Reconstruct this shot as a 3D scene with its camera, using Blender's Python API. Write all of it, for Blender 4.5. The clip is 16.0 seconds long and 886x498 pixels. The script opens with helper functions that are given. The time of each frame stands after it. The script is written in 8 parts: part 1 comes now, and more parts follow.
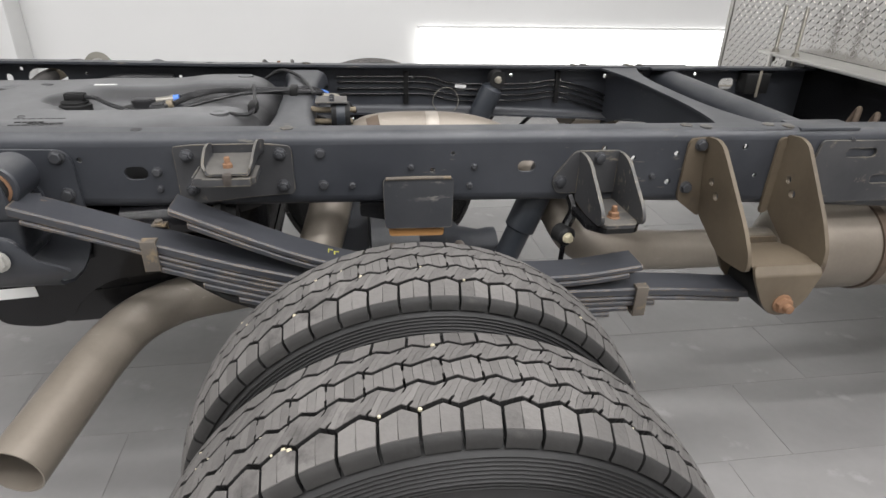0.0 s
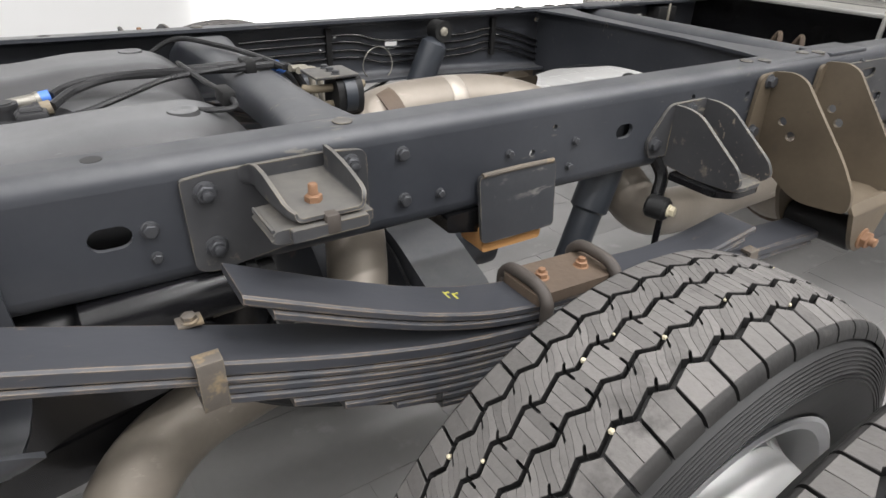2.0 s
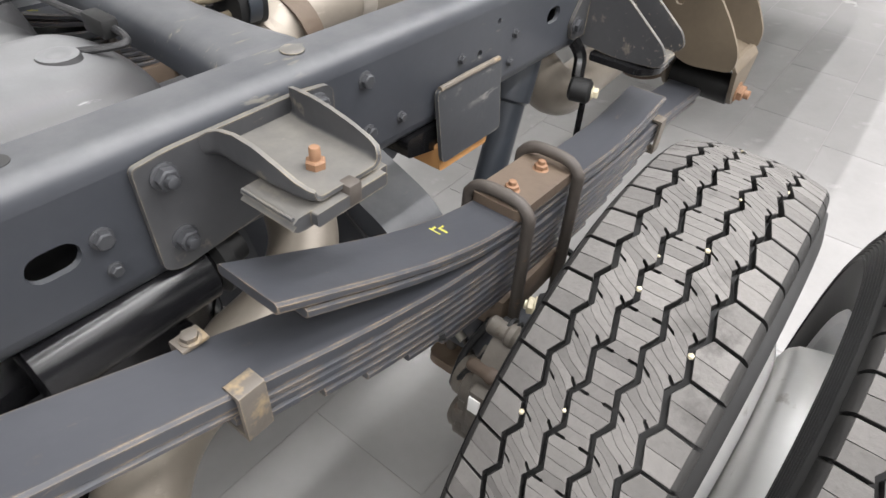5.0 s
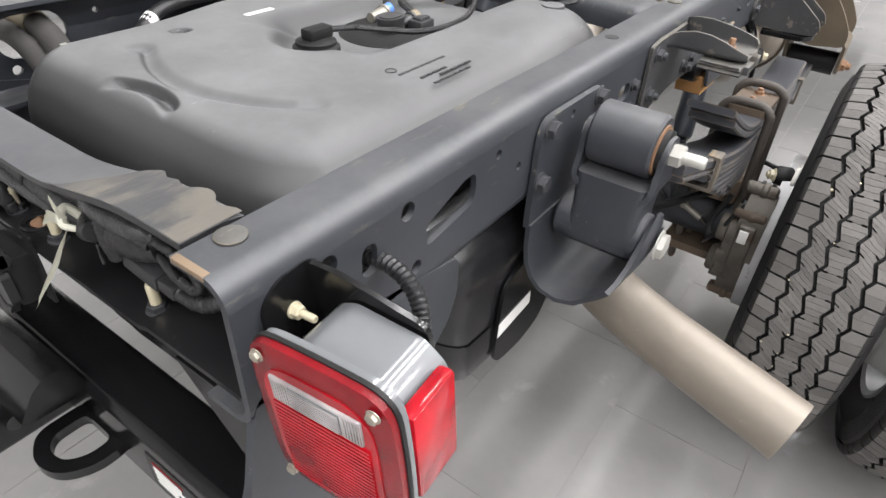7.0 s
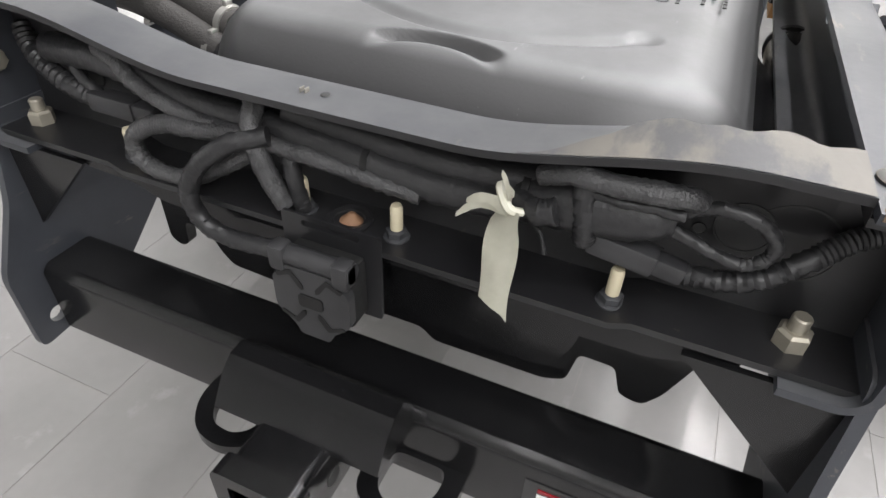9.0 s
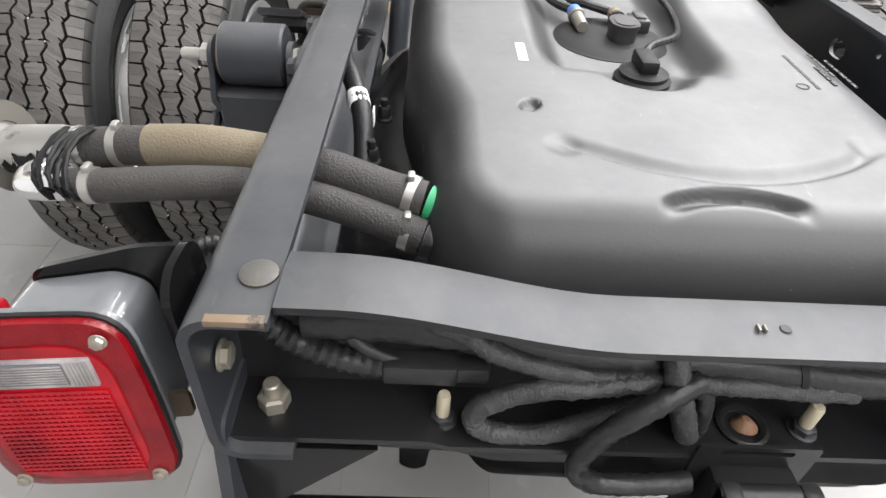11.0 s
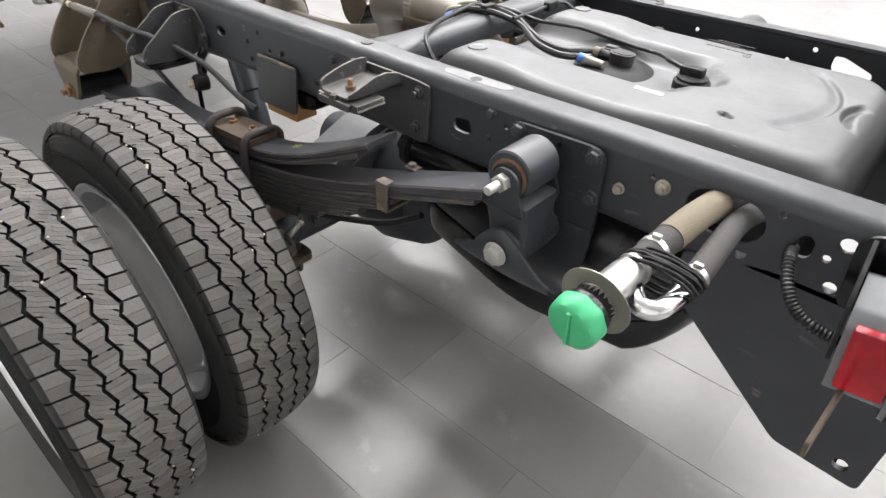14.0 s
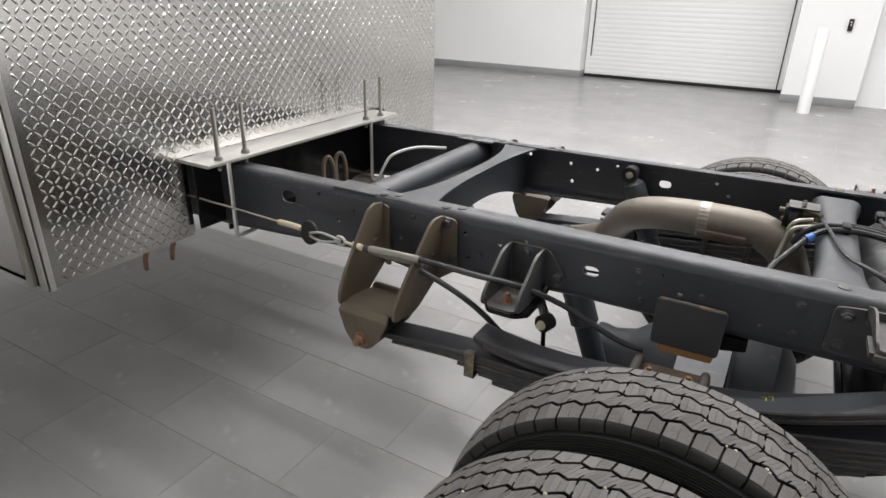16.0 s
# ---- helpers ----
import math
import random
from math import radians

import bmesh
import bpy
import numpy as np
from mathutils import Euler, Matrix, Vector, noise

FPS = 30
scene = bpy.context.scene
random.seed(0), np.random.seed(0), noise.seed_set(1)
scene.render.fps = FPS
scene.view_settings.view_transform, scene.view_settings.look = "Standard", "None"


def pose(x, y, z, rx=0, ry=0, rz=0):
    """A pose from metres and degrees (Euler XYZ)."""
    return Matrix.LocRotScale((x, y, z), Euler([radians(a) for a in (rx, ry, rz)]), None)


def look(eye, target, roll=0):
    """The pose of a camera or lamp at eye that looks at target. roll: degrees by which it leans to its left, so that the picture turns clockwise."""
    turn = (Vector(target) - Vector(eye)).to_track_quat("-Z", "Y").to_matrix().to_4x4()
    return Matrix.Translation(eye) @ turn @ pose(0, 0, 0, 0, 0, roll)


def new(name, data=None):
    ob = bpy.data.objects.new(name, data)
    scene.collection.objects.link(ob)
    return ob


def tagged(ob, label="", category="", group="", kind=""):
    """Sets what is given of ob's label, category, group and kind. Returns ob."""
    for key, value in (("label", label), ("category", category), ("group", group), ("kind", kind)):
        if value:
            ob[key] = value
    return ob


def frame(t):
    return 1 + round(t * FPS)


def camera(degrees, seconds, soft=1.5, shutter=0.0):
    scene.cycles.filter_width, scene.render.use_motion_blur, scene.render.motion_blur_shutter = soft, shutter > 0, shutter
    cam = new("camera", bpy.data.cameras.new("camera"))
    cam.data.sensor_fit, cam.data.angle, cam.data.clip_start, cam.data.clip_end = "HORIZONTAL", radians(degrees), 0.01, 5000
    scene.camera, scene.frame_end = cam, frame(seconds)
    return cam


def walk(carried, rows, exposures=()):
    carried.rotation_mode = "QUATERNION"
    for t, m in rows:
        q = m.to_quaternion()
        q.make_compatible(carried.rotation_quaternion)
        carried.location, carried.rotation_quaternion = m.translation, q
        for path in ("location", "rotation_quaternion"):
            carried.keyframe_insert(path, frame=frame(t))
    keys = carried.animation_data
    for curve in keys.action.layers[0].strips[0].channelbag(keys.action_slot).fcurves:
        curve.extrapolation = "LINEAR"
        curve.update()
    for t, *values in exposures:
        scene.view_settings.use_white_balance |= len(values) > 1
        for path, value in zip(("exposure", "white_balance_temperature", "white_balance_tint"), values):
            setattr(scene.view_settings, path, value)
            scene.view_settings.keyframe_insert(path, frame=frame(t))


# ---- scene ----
cam = camera(72.4, 16.0)
PATH = [
    (0, (-0.136, -1.598, 1.242), (0.151, 0.168, 0.348), 1.7),
    (0.5, (-0.319, -1.505, 1.269), (0.012, 0.252, 0.373), 1.7),
    (1, (-0.532, -1.431, 1.275), (-0.049, 0.293, 0.383), 1.7),
    (1.5, (-0.601, -1.302, 1.224), (0.132, 0.33, 0.329), 1.7),
    (2, (-0.567, -1.065, 1.147), (0.404, 0.382, 0.166), 1.9),
    (2.5, (-0.559, -0.905, 1.079), (0.615, 0.294, -0.009), 2.2),
    (3, (-0.537, -0.799, 1.026), (0.755, 0.19, -0.137), 2.5),
    (3.2, (-0.518, -0.781, 1.0), (0.776, 0.162, -0.198), 2.7),
    (5.3, (-0.725, -0.879, 1.212), (0.505, -0.02, -0.111), 4.3),
    (5.5, (-0.832, -0.894, 1.231), (0.403, -0.047, -0.094), 4.7),
    (6, (-1.058, -0.889, 1.23), (0.215, 0.005, -0.027), 3.5),
    (6.5, (-1.244, -0.801, 1.204), (0.069, 0.117, 0.007), 3.2),
    (7, (-1.438, -0.696, 1.18), (-0.108, 0.21, -0.007), 2.9),
    (7.5, (-1.609, -0.57, 1.146), (-0.243, 0.292, -0.034), 2.3),
    (8, (-1.635, -0.433, 1.084), (-0.256, 0.401, -0.1), 1.8),
    (8.2, (-1.626, -0.388, 1.065), (-0.236, 0.423, -0.124), 1.6),
    (10.3, (-1.565, 0.034, 1.161), (-0.054, 0.148, -0.145), 4.9),
    (10.5, (-1.541, 0.093, 1.165), (-0.021, 0.165, -0.132), 4.3),
    (11, (-1.516, 0.263, 1.187), (0.011, 0.191, -0.103), 4.1),
    (11.5, (-1.56, 0.448, 1.176), (-0.058, 0.099, -0.098), 4.1),
    (12, (-1.538, 0.599, 1.177), (-0.145, -0.077, -0.088), 3.8),
    (12.5, (-1.457, 0.716, 1.165), (-0.197, -0.195, -0.093), 3.6),
    (13, (-1.397, 0.874, 1.219), (-0.28, -0.208, -0.039), 3.0),
    (13.5, (-1.322, 1.079, 1.283), (-0.29, -0.079, 0.02), 2.7),
    (14, (-1.182, 1.207, 1.305), (-0.15, -0.027, 0.116), 2.3),
    (14.5, (-0.94, 1.311, 1.317), (0.078, 0.003, 0.197), 1.9),
    (15, (-0.704, 1.452, 1.351), (0.283, 0.07, 0.296), 1.7),
    (15.5, (-0.441, 1.611, 1.425), (0.507, 0.115, 0.496), 1.6),
    (16, (-0.108, 1.698, 1.441), (0.807, 0.11, 0.64), 1.2),
]
walk(cam, [(t, look(eye, target, roll)) for t, eye, target, roll in PATH], [(0.0, -0.48), (0.5, -0.64), (1.0, -0.68), (1.5, -0.5), (2.5, -0.04), (3.0, 0.05), (5.5, 0.3), (6.5, 0.27), (7.0, 0.14), (7.5, 0.18), (8.0, 0.18), (10.5, 0.26), (11.5, 0.2), (12.5, 0.22), (13.5, 0.28), (14.0, 0.34), (15.0, 0.5), (15.5, 0.13), (16.0, -0.3)])

# ---- world and light ----
world = bpy.data.worlds.new("hall")
scene.world = world
world.use_nodes = True
world.node_tree.nodes["Background"].inputs[0].default_value = (0.9, 0.95, 1.0, 1)
world.node_tree.nodes["Background"].inputs[1].default_value = 0.3
scene.view_settings.exposure = 0.0


def strip_light(x, y, z, lx, ly, power):
    data = bpy.data.lights.new("ceiling_strip", "AREA")
    data.shape, data.size, data.size_y, data.energy = "RECTANGLE", lx, ly, power
    data.color = (1.0, 0.99, 1.0)
    ob = new("ceiling_strip", data)
    ob.location = (x, y, z)
    return ob


CEIL = 4.2
# the rows over the open side of the hall burn at full power, those over and beyond the truck are dimmed
ROWS = ((-6.9, 0.28), (-5.5, 0.48), (-4.1, 1.1), (-2.7, 1.8), (-1.3, 1.25))
LAMPS = [(x, y, p * k) for y, k in ROWS for x, p in ((-4.9, 44), (-2.1, 33), (0.7, 62), (3.5, 62))] + [(0.7, 0.05, 48), (3.5, 0.05, 18), (-2.1, 0.05, 18), (-4.9, 0.05, 28)]
for lx, ly, power in LAMPS:
    strip_light(lx, ly, CEIL - 0.075, 2.2, 0.11, power)


# ---- materials ----
def surf(name, c1, c2, rough=(0.4, 0.6), metal=0.0, scale=6.0, fine=90.0, bump=0.1, spot=None, spot_scale=14.0, spot_at=0.62, coat=0.0, grain=(1, 1, 1), island=0.0, spec=0.5, dust_light=None, dusty=(0.25, 0.75), flat=(0.45, 0.95), nick=None, nick_at=0.60, worn=None, worn_wide=0.0025):
    """A surface with two scales of variation: broad patches from c1 to c2, fine grain in relief, and spots of dirt or rust."""
    m = bpy.data.materials.new(name)
    m.use_nodes = True
    nt = m.node_tree
    nd, ln = nt.nodes, nt.links
    bs = nd["Principled BSDF"]
    tc = nd.new("ShaderNodeTexCoord")
    mp = nd.new("ShaderNodeMapping")
    mp.inputs["Scale"].default_value = grain
    ln.new(tc.outputs["Object"], mp.inputs["Vector"])
    n1 = nd.new("ShaderNodeTexNoise")
    n1.inputs["Scale"].default_value, n1.inputs["Detail"].default_value = scale, 5
    n2 = nd.new("ShaderNodeTexNoise")
    n2.inputs["Scale"].default_value, n2.inputs["Detail"].default_value = fine, 3
    for n in (n1, n2):
        ln.new(mp.outputs[0], n.inputs["Vector"])
    mix = nd.new("ShaderNodeMix")
    mix.data_type = "RGBA"
    mix.inputs[6].default_value, mix.inputs[7].default_value = (*c1, 1), (*c2, 1)
    add = nd.new("ShaderNodeMath")
    add.operation = "MULTIPLY_ADD"
    ln.new(n2.outputs[0], add.inputs[0])
    add.inputs[1].default_value = 0.35
    sh = nd.new("ShaderNodeMapRange")
    sh.inputs[1].default_value, sh.inputs[2].default_value = 0.3, 0.7
    ln.new(n1.outputs[0], sh.inputs[0])
    ln.new(sh.outputs[0], add.inputs[2])
    cl = nd.new("ShaderNodeMath")
    cl.operation, cl.inputs[1].default_value, cl.use_clamp = "MULTIPLY", 0.8, True
    ln.new(add.outputs[0], cl.inputs[0])
    ln.new(cl.outputs[0], mix.inputs[0])
    out = mix.outputs[2]
    if island:
        gi = nd.new("ShaderNodeNewGeometry")
        hs = nd.new("ShaderNodeHueSaturation")
        mr = nd.new("ShaderNodeMapRange")
        mr.inputs[3].default_value, mr.inputs[4].default_value = 1 - island, 1 + island
        ln.new(gi.outputs["Random Per Island"], mr.inputs[0])
        ln.new(mr.outputs[0], hs.inputs["Value"])
        ln.new(out, hs.inputs["Color"])
        out = hs.outputs[0]
    rg = nd.new("ShaderNodeMapRange")
    rg.inputs[3].default_value, rg.inputs[4].default_value = rough
    ln.new(n1.outputs[0], rg.inputs[0])
    if spot:
        n3 = nd.new("ShaderNodeTexNoise")
        n3.inputs["Scale"].default_value, n3.inputs["Detail"].default_value, n3.inputs["Roughness"].default_value = spot_scale, 7, 0.65
        ln.new(mp.outputs[0], n3.inputs["Vector"])
        cut = nd.new("ShaderNodeMapRange")
        cut.inputs[1].default_value, cut.inputs[2].default_value = spot_at, spot_at + 0.1
        ln.new(n3.outputs[0], cut.inputs[0])
        m2 = nd.new("ShaderNodeMix")
        m2.data_type = "RGBA"
        m2.inputs[7].default_value = (*spot, 1)
        ln.new(out, m2.inputs[6])
        ln.new(cut.outputs[0], m2.inputs[0])
        out = m2.outputs[2]
    if dust_light:
        # lighter top tone: dust, with the light from above painted into it
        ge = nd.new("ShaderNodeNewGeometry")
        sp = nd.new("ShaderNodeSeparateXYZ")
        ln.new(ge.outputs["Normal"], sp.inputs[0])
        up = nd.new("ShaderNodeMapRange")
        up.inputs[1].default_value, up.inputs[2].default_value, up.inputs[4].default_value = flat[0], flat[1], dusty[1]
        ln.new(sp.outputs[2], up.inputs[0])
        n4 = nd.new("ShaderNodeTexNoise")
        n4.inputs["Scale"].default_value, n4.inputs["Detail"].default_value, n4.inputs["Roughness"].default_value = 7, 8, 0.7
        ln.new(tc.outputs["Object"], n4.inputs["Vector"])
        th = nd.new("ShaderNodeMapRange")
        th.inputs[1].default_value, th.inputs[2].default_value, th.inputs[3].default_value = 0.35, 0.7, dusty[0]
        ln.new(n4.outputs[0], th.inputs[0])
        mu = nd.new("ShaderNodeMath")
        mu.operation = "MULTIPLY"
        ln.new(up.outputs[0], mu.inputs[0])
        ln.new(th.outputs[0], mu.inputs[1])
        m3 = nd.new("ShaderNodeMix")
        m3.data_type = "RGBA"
        m3.inputs[7].default_value = (*dust_light, 1)
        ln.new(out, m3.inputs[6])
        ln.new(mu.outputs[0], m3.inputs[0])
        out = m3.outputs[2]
    if nick:
        # short scuffs in loose groups
        st = nd.new("ShaderNodeMapping")
        st.inputs["Scale"].default_value = (0.22, 1.0, 0.8)
        st.inputs["Rotation"].default_value = (0.1, 0.15, 0.22)
        ln.new(tc.outputs["Object"], st.inputs["Vector"])
        parts = []
        for sc, lo, hi, vec in ((85, nick_at, nick_at + 0.06, st), (5, 0.50, 0.62, mp)):
            nn = nd.new("ShaderNodeTexNoise")
            nn.inputs["Scale"].default_value, nn.inputs["Detail"].default_value, nn.inputs["Roughness"].default_value = sc, 4, 0.6
            ln.new(vec.outputs[0], nn.inputs["Vector"])
            nr = nd.new("ShaderNodeMapRange")
            nr.inputs[1].default_value, nr.inputs[2].default_value = lo, hi
            ln.new(nn.outputs[0], nr.inputs[0])
            parts.append(nr)
        nm = nd.new("ShaderNodeMath")
        nm.operation = "MULTIPLY"
        ln.new(parts[0].outputs[0], nm.inputs[0])
        ln.new(parts[1].outputs[0], nm.inputs[1])
        m4 = nd.new("ShaderNodeMix")
        m4.data_type = "RGBA"
        m4.inputs[7].default_value = (*nick, 1)
        ln.new(out, m4.inputs[6])
        ln.new(nm.outputs[0], m4.inputs[0])
        out = m4.outputs[2]
    if worn:
        # paint rubbed off along the sharp edges, unevenly
        be = nd.new("ShaderNodeBevel")
        be.samples = 3
        be.inputs["Radius"].default_value = worn_wide
        gn = nd.new("ShaderNodeNewGeometry")
        dt = nd.new("ShaderNodeVectorMath")
        dt.operation = "DOT_PRODUCT"
        ln.new(be.outputs[0], dt.inputs[0])
        ln.new(gn.outputs["Normal"], dt.inputs[1])
        ed = nd.new("ShaderNodeMapRange")
        ed.inputs[1].default_value, ed.inputs[2].default_value = 0.985, 0.90
        ln.new(dt.outputs["Value"], ed.inputs[0])
        nw = nd.new("ShaderNodeTexNoise")
        nw.inputs["Scale"].default_value, nw.inputs["Detail"].default_value = 28, 4
        ln.new(tc.outputs["Object"], nw.inputs["Vector"])
        uw = nd.new("ShaderNodeMapRange")
        uw.inputs[1].default_value, uw.inputs[2].default_value = 0.38, 0.62
        ln.new(nw.outputs[0], uw.inputs[0])
        wm = nd.new("ShaderNodeMath")
        wm.operation = "MULTIPLY"
        ln.new(ed.outputs[0], wm.inputs[0])
        ln.new(uw.outputs[0], wm.inputs[1])
        m5 = nd.new("ShaderNodeMix")
        m5.data_type = "RGBA"
        m5.inputs[7].default_value = (*worn, 1)
        ln.new(out, m5.inputs[6])
        ln.new(wm.outputs[0], m5.inputs[0])
        out = m5.outputs[2]
    ln.new(out, bs.inputs["Base Color"])
    ln.new(rg.outputs[0], bs.inputs["Roughness"])
    bs.inputs["Metallic"].default_value = metal
    bs.inputs["Coat Weight"].default_value = coat
    bs.inputs["Specular IOR Level"].default_value = spec
    if bump:
        bp = nd.new("ShaderNodeBump")
        bp.inputs["Strength"].default_value, bp.inputs["Distance"].default_value = bump, 0.002
        ln.new(n2.outputs[0], bp.inputs["Height"])
        ln.new(bp.outputs[0], bs.inputs["Normal"])
    return m


M_RAIL = surf("frame_coating", (0.026, 0.0285, 0.034), (0.044, 0.047, 0.054), (0.34, 0.46), bump=0.05, spot=(0.10, 0.095, 0.088), spot_scale=9, spot_at=0.70, spec=0.40, dust_light=(0.118, 0.119, 0.121), nick=(0.135, 0.126, 0.106), nick_at=0.62)
M_BLACK = surf("black_coating", (0.0045, 0.0045, 0.005), (0.009, 0.009, 0.0095), (0.12, 0.26), bump=0.04, spot=(0.026, 0.025, 0.024), spot_at=0.72, spec=0.36)
# Black coat that also holds the shade inside the rear cross member.
M_CROSS = surf("black_shaded_coating", (0.008, 0.008, 0.009), (0.020, 0.020, 0.021), (0.24, 0.42), bump=0.06, spot=(0.08, 0.07, 0.055), spot_scale=55, spot_at=0.66, spec=0.45)
M_UBOLT = surf("dark_rusty_bar", (0.032, 0.027, 0.024), (0.066, 0.055, 0.046), (0.55, 0.75), bump=0.3, spot=(0.12, 0.08, 0.05), spot_scale=40)
M_BRACKET = surf("bracket_coating", (0.028, 0.029, 0.032), (0.058, 0.058, 0.060), (0.4, 0.6), bump=0.1, spot=(0.17, 0.15, 0.12), spot_scale=22, spot_at=0.62, spec=0.4, dust_light=(0.17, 0.16, 0.14), nick=(0.24, 0.21, 0.16), nick_at=0.61, worn=(0.22, 0.185, 0.13))
M_SHIELD = surf("scuffed_shield_paint", (0.026, 0.028, 0.032), (0.046, 0.048, 0.052), (0.35, 0.55), bump=0.1, spot=(0.10, 0.098, 0.092), spot_scale=30, spot_at=0.64, nick=(0.20, 0.19, 0.175), nick_at=0.58, worn=(0.24, 0.21, 0.16))
M_HANGER = surf("dusty_brown_coating", (0.060, 0.046, 0.031), (0.125, 0.098, 0.066), (0.5, 0.7), bump=0.15, spot=(0.07, 0.055, 0.042), spot_scale=18)
M_LEAF = surf("leaf_steel", (0.030, 0.032, 0.038), (0.052, 0.054, 0.061), (0.36, 0.55), bump=0.10, spot=(0.075, 0.064, 0.054), spot_scale=30, spot_at=0.68, nick=(0.15, 0.115, 0.085), nick_at=0.65, worn=(0.235, 0.172, 0.108), worn_wide=0.0035, grain=(0.15, 1, 1.5), spec=0.4)
M_CLIP = surf("tan_worn_clip", (0.055, 0.052, 0.050), (0.12, 0.10, 0.078), (0.5, 0.7), bump=0.3, spot=(0.20, 0.15, 0.09), spot_scale=26, spot_at=0.52, worn=(0.20, 0.16, 0.11))
M_RUST = surf("rusty_steel", (0.05, 0.036, 0.027), (0.115, 0.082, 0.056), (0.6, 0.8), bump=0.4, spot=(0.04, 0.03, 0.025), spot_scale=25)
M_STAINRUST = surf("thin_rust_stain", (0.016, 0.012, 0.010), (0.085, 0.052, 0.030), (0.6, 0.8), scale=60, bump=0.3, spot=(0.012, 0.011, 0.011), spot_scale=50, spot_at=0.48)
M_RUSTNUT = surf("orange_rust", (0.15, 0.075, 0.038), (0.25, 0.14, 0.078), (0.6, 0.8), bump=0.3, spot=(0.15, 0.07, 0.04), spot_scale=60)
M_NUT = surf("bright_zinc", (0.34, 0.335, 0.31), (0.48, 0.47, 0.435), (0.35, 0.5), metal=0.4, bump=0.1, spot=(0.45, 0.38, 0.24), spot_scale=60, spot_at=0.7)
M_ZINC = surf("zinc_plate", (0.27, 0.25, 0.20), (0.42, 0.39, 0.33), (0.3, 0.5), metal=0.55, bump=0.1, spot=(0.55, 0.42, 0.2), spot_scale=60, spot_at=0.7)
M_BOLT = surf("dark_bolt", (0.036, 0.038, 0.043), (0.075, 0.076, 0.080), (0.35, 0.55), metal=0.35, bump=0.15, spot=(0.15, 0.12, 0.09), spot_scale=80, spot_at=0.66)
M_TREAD = surf("dusty_tread", (0.076, 0.072, 0.069), (0.150, 0.142, 0.135), (0.75, 0.92), scale=5, fine=160, bump=0.5, spot=(0.065, 0.061, 0.058), spot_scale=9, spot_at=0.59, island=0.18, spec=0.3)
M_SHOULDER = surf("dusty_shoulder_rubber", (0.014, 0.0138, 0.0135), (0.036, 0.0345, 0.033), (0.55, 0.75), scale=8, fine=120, bump=0.3, spot=(0.05, 0.047, 0.044), spot_scale=14, spot_at=0.64, spec=0.3)
M_TYRE = surf("tyre_rubber", (0.011, 0.011, 0.0112), (0.022, 0.0216, 0.0212), (0.36, 0.54), bump=0.08, spot=(0.030, 0.0285, 0.027), spot_scale=7, spot_at=0.66, spec=0.22)
M_ALU = surf("polished_aluminium", (0.75, 0.76, 0.77), (0.85, 0.85, 0.86), (0.12, 0.25), metal=1.0, bump=0.02)
M_RIM = surf("satin_aluminium", (0.70, 0.71, 0.72), (0.82, 0.82, 0.83), (0.30, 0.44), metal=0.9, scale=3, bump=0.03, spot=(0.45, 0.44, 0.43), spot_scale=12, spot_at=0.66)
M_DISC = surf("dull_cast_aluminium", (0.55, 0.545, 0.53), (0.66, 0.655, 0.64), (0.32, 0.5), metal=0.25, scale=7, bump=0.05, spot=(0.40, 0.38, 0.36), spot_scale=20, spot_at=0.64)
M_WHEEL = surf("wheel_steel", (0.42, 0.42, 0.425), (0.52, 0.52, 0.525), (0.35, 0.5), metal=0.5, bump=0.05, spot=(0.08, 0.075, 0.07))
# Pale dusty top and dark flanks put the tank's shading into its colour.
M_TANK = surf("tank_plastic", (0.034, 0.034, 0.035), (0.050, 0.050, 0.051), (0.36, 0.48), scale=3, fine=300, bump=0.06, spec=0.45, dust_light=(0.168, 0.170, 0.173), dusty=(0.55, 0.92), flat=(0.78, 0.995), nick=(0.26, 0.26, 0.26), nick_at=0.66)
M_RUBBER = surf("black_rubber", (0.008, 0.008, 0.008), (0.018, 0.018, 0.018), (0.45, 0.65), bump=0.1, spec=0.25)
M_HOSE = surf("braided_hose", (0.035, 0.033, 0.032), (0.07, 0.065, 0.06), (0.6, 0.8), fine=400, bump=0.6)
M_HOSETAN = surf("tan_braided_hose", (0.15, 0.122, 0.08), (0.24, 0.20, 0.14), (0.6, 0.8), fine=400, bump=0.6)
M_EXH = surf("exhaust_steel", (0.165, 0.141, 0.114), (0.255, 0.225, 0.188), (0.38, 0.55), metal=0.3, scale=5, bump=0.10, spot=(0.165, 0.138, 0.108), spot_scale=9, spot_at=0.66, nick=(0.34, 0.31, 0.27), nick_at=0.62)
M_EXHPALE = surf("brushed_weld", (0.30, 0.27, 0.23), (0.40, 0.365, 0.32), (0.35, 0.5), metal=0.4, bump=0.1)
M_AXLE = surf("grey_iron", (0.014, 0.016, 0.020), (0.030, 0.033, 0.040), (0.5, 0.7), bump=0.3, spot=(0.08, 0.06, 0.05))
M_WIRE = surf("black_loom", (0.012, 0.012, 0.013), (0.028, 0.028, 0.029), (0.30, 0.48), fine=160, bump=0.45, spec=0.4)
# Paler tone and spots put the sleeve's glints into its colour.
M_BRAID = surf("frayed_glint_sleeve", (0.020, 0.020, 0.021), (0.060, 0.060, 0.061), (0.30, 0.5), scale=40, fine=420, bump=0.6, spot=(0.13, 0.13, 0.13), spot_scale=120, spot_at=0.66, spec=0.45)
M_SOCKET = surf("dark_socket_plastic", (0.020, 0.020, 0.021), (0.038, 0.038, 0.040), (0.32, 0.5), scale=20, bump=0.08, spec=0.4)
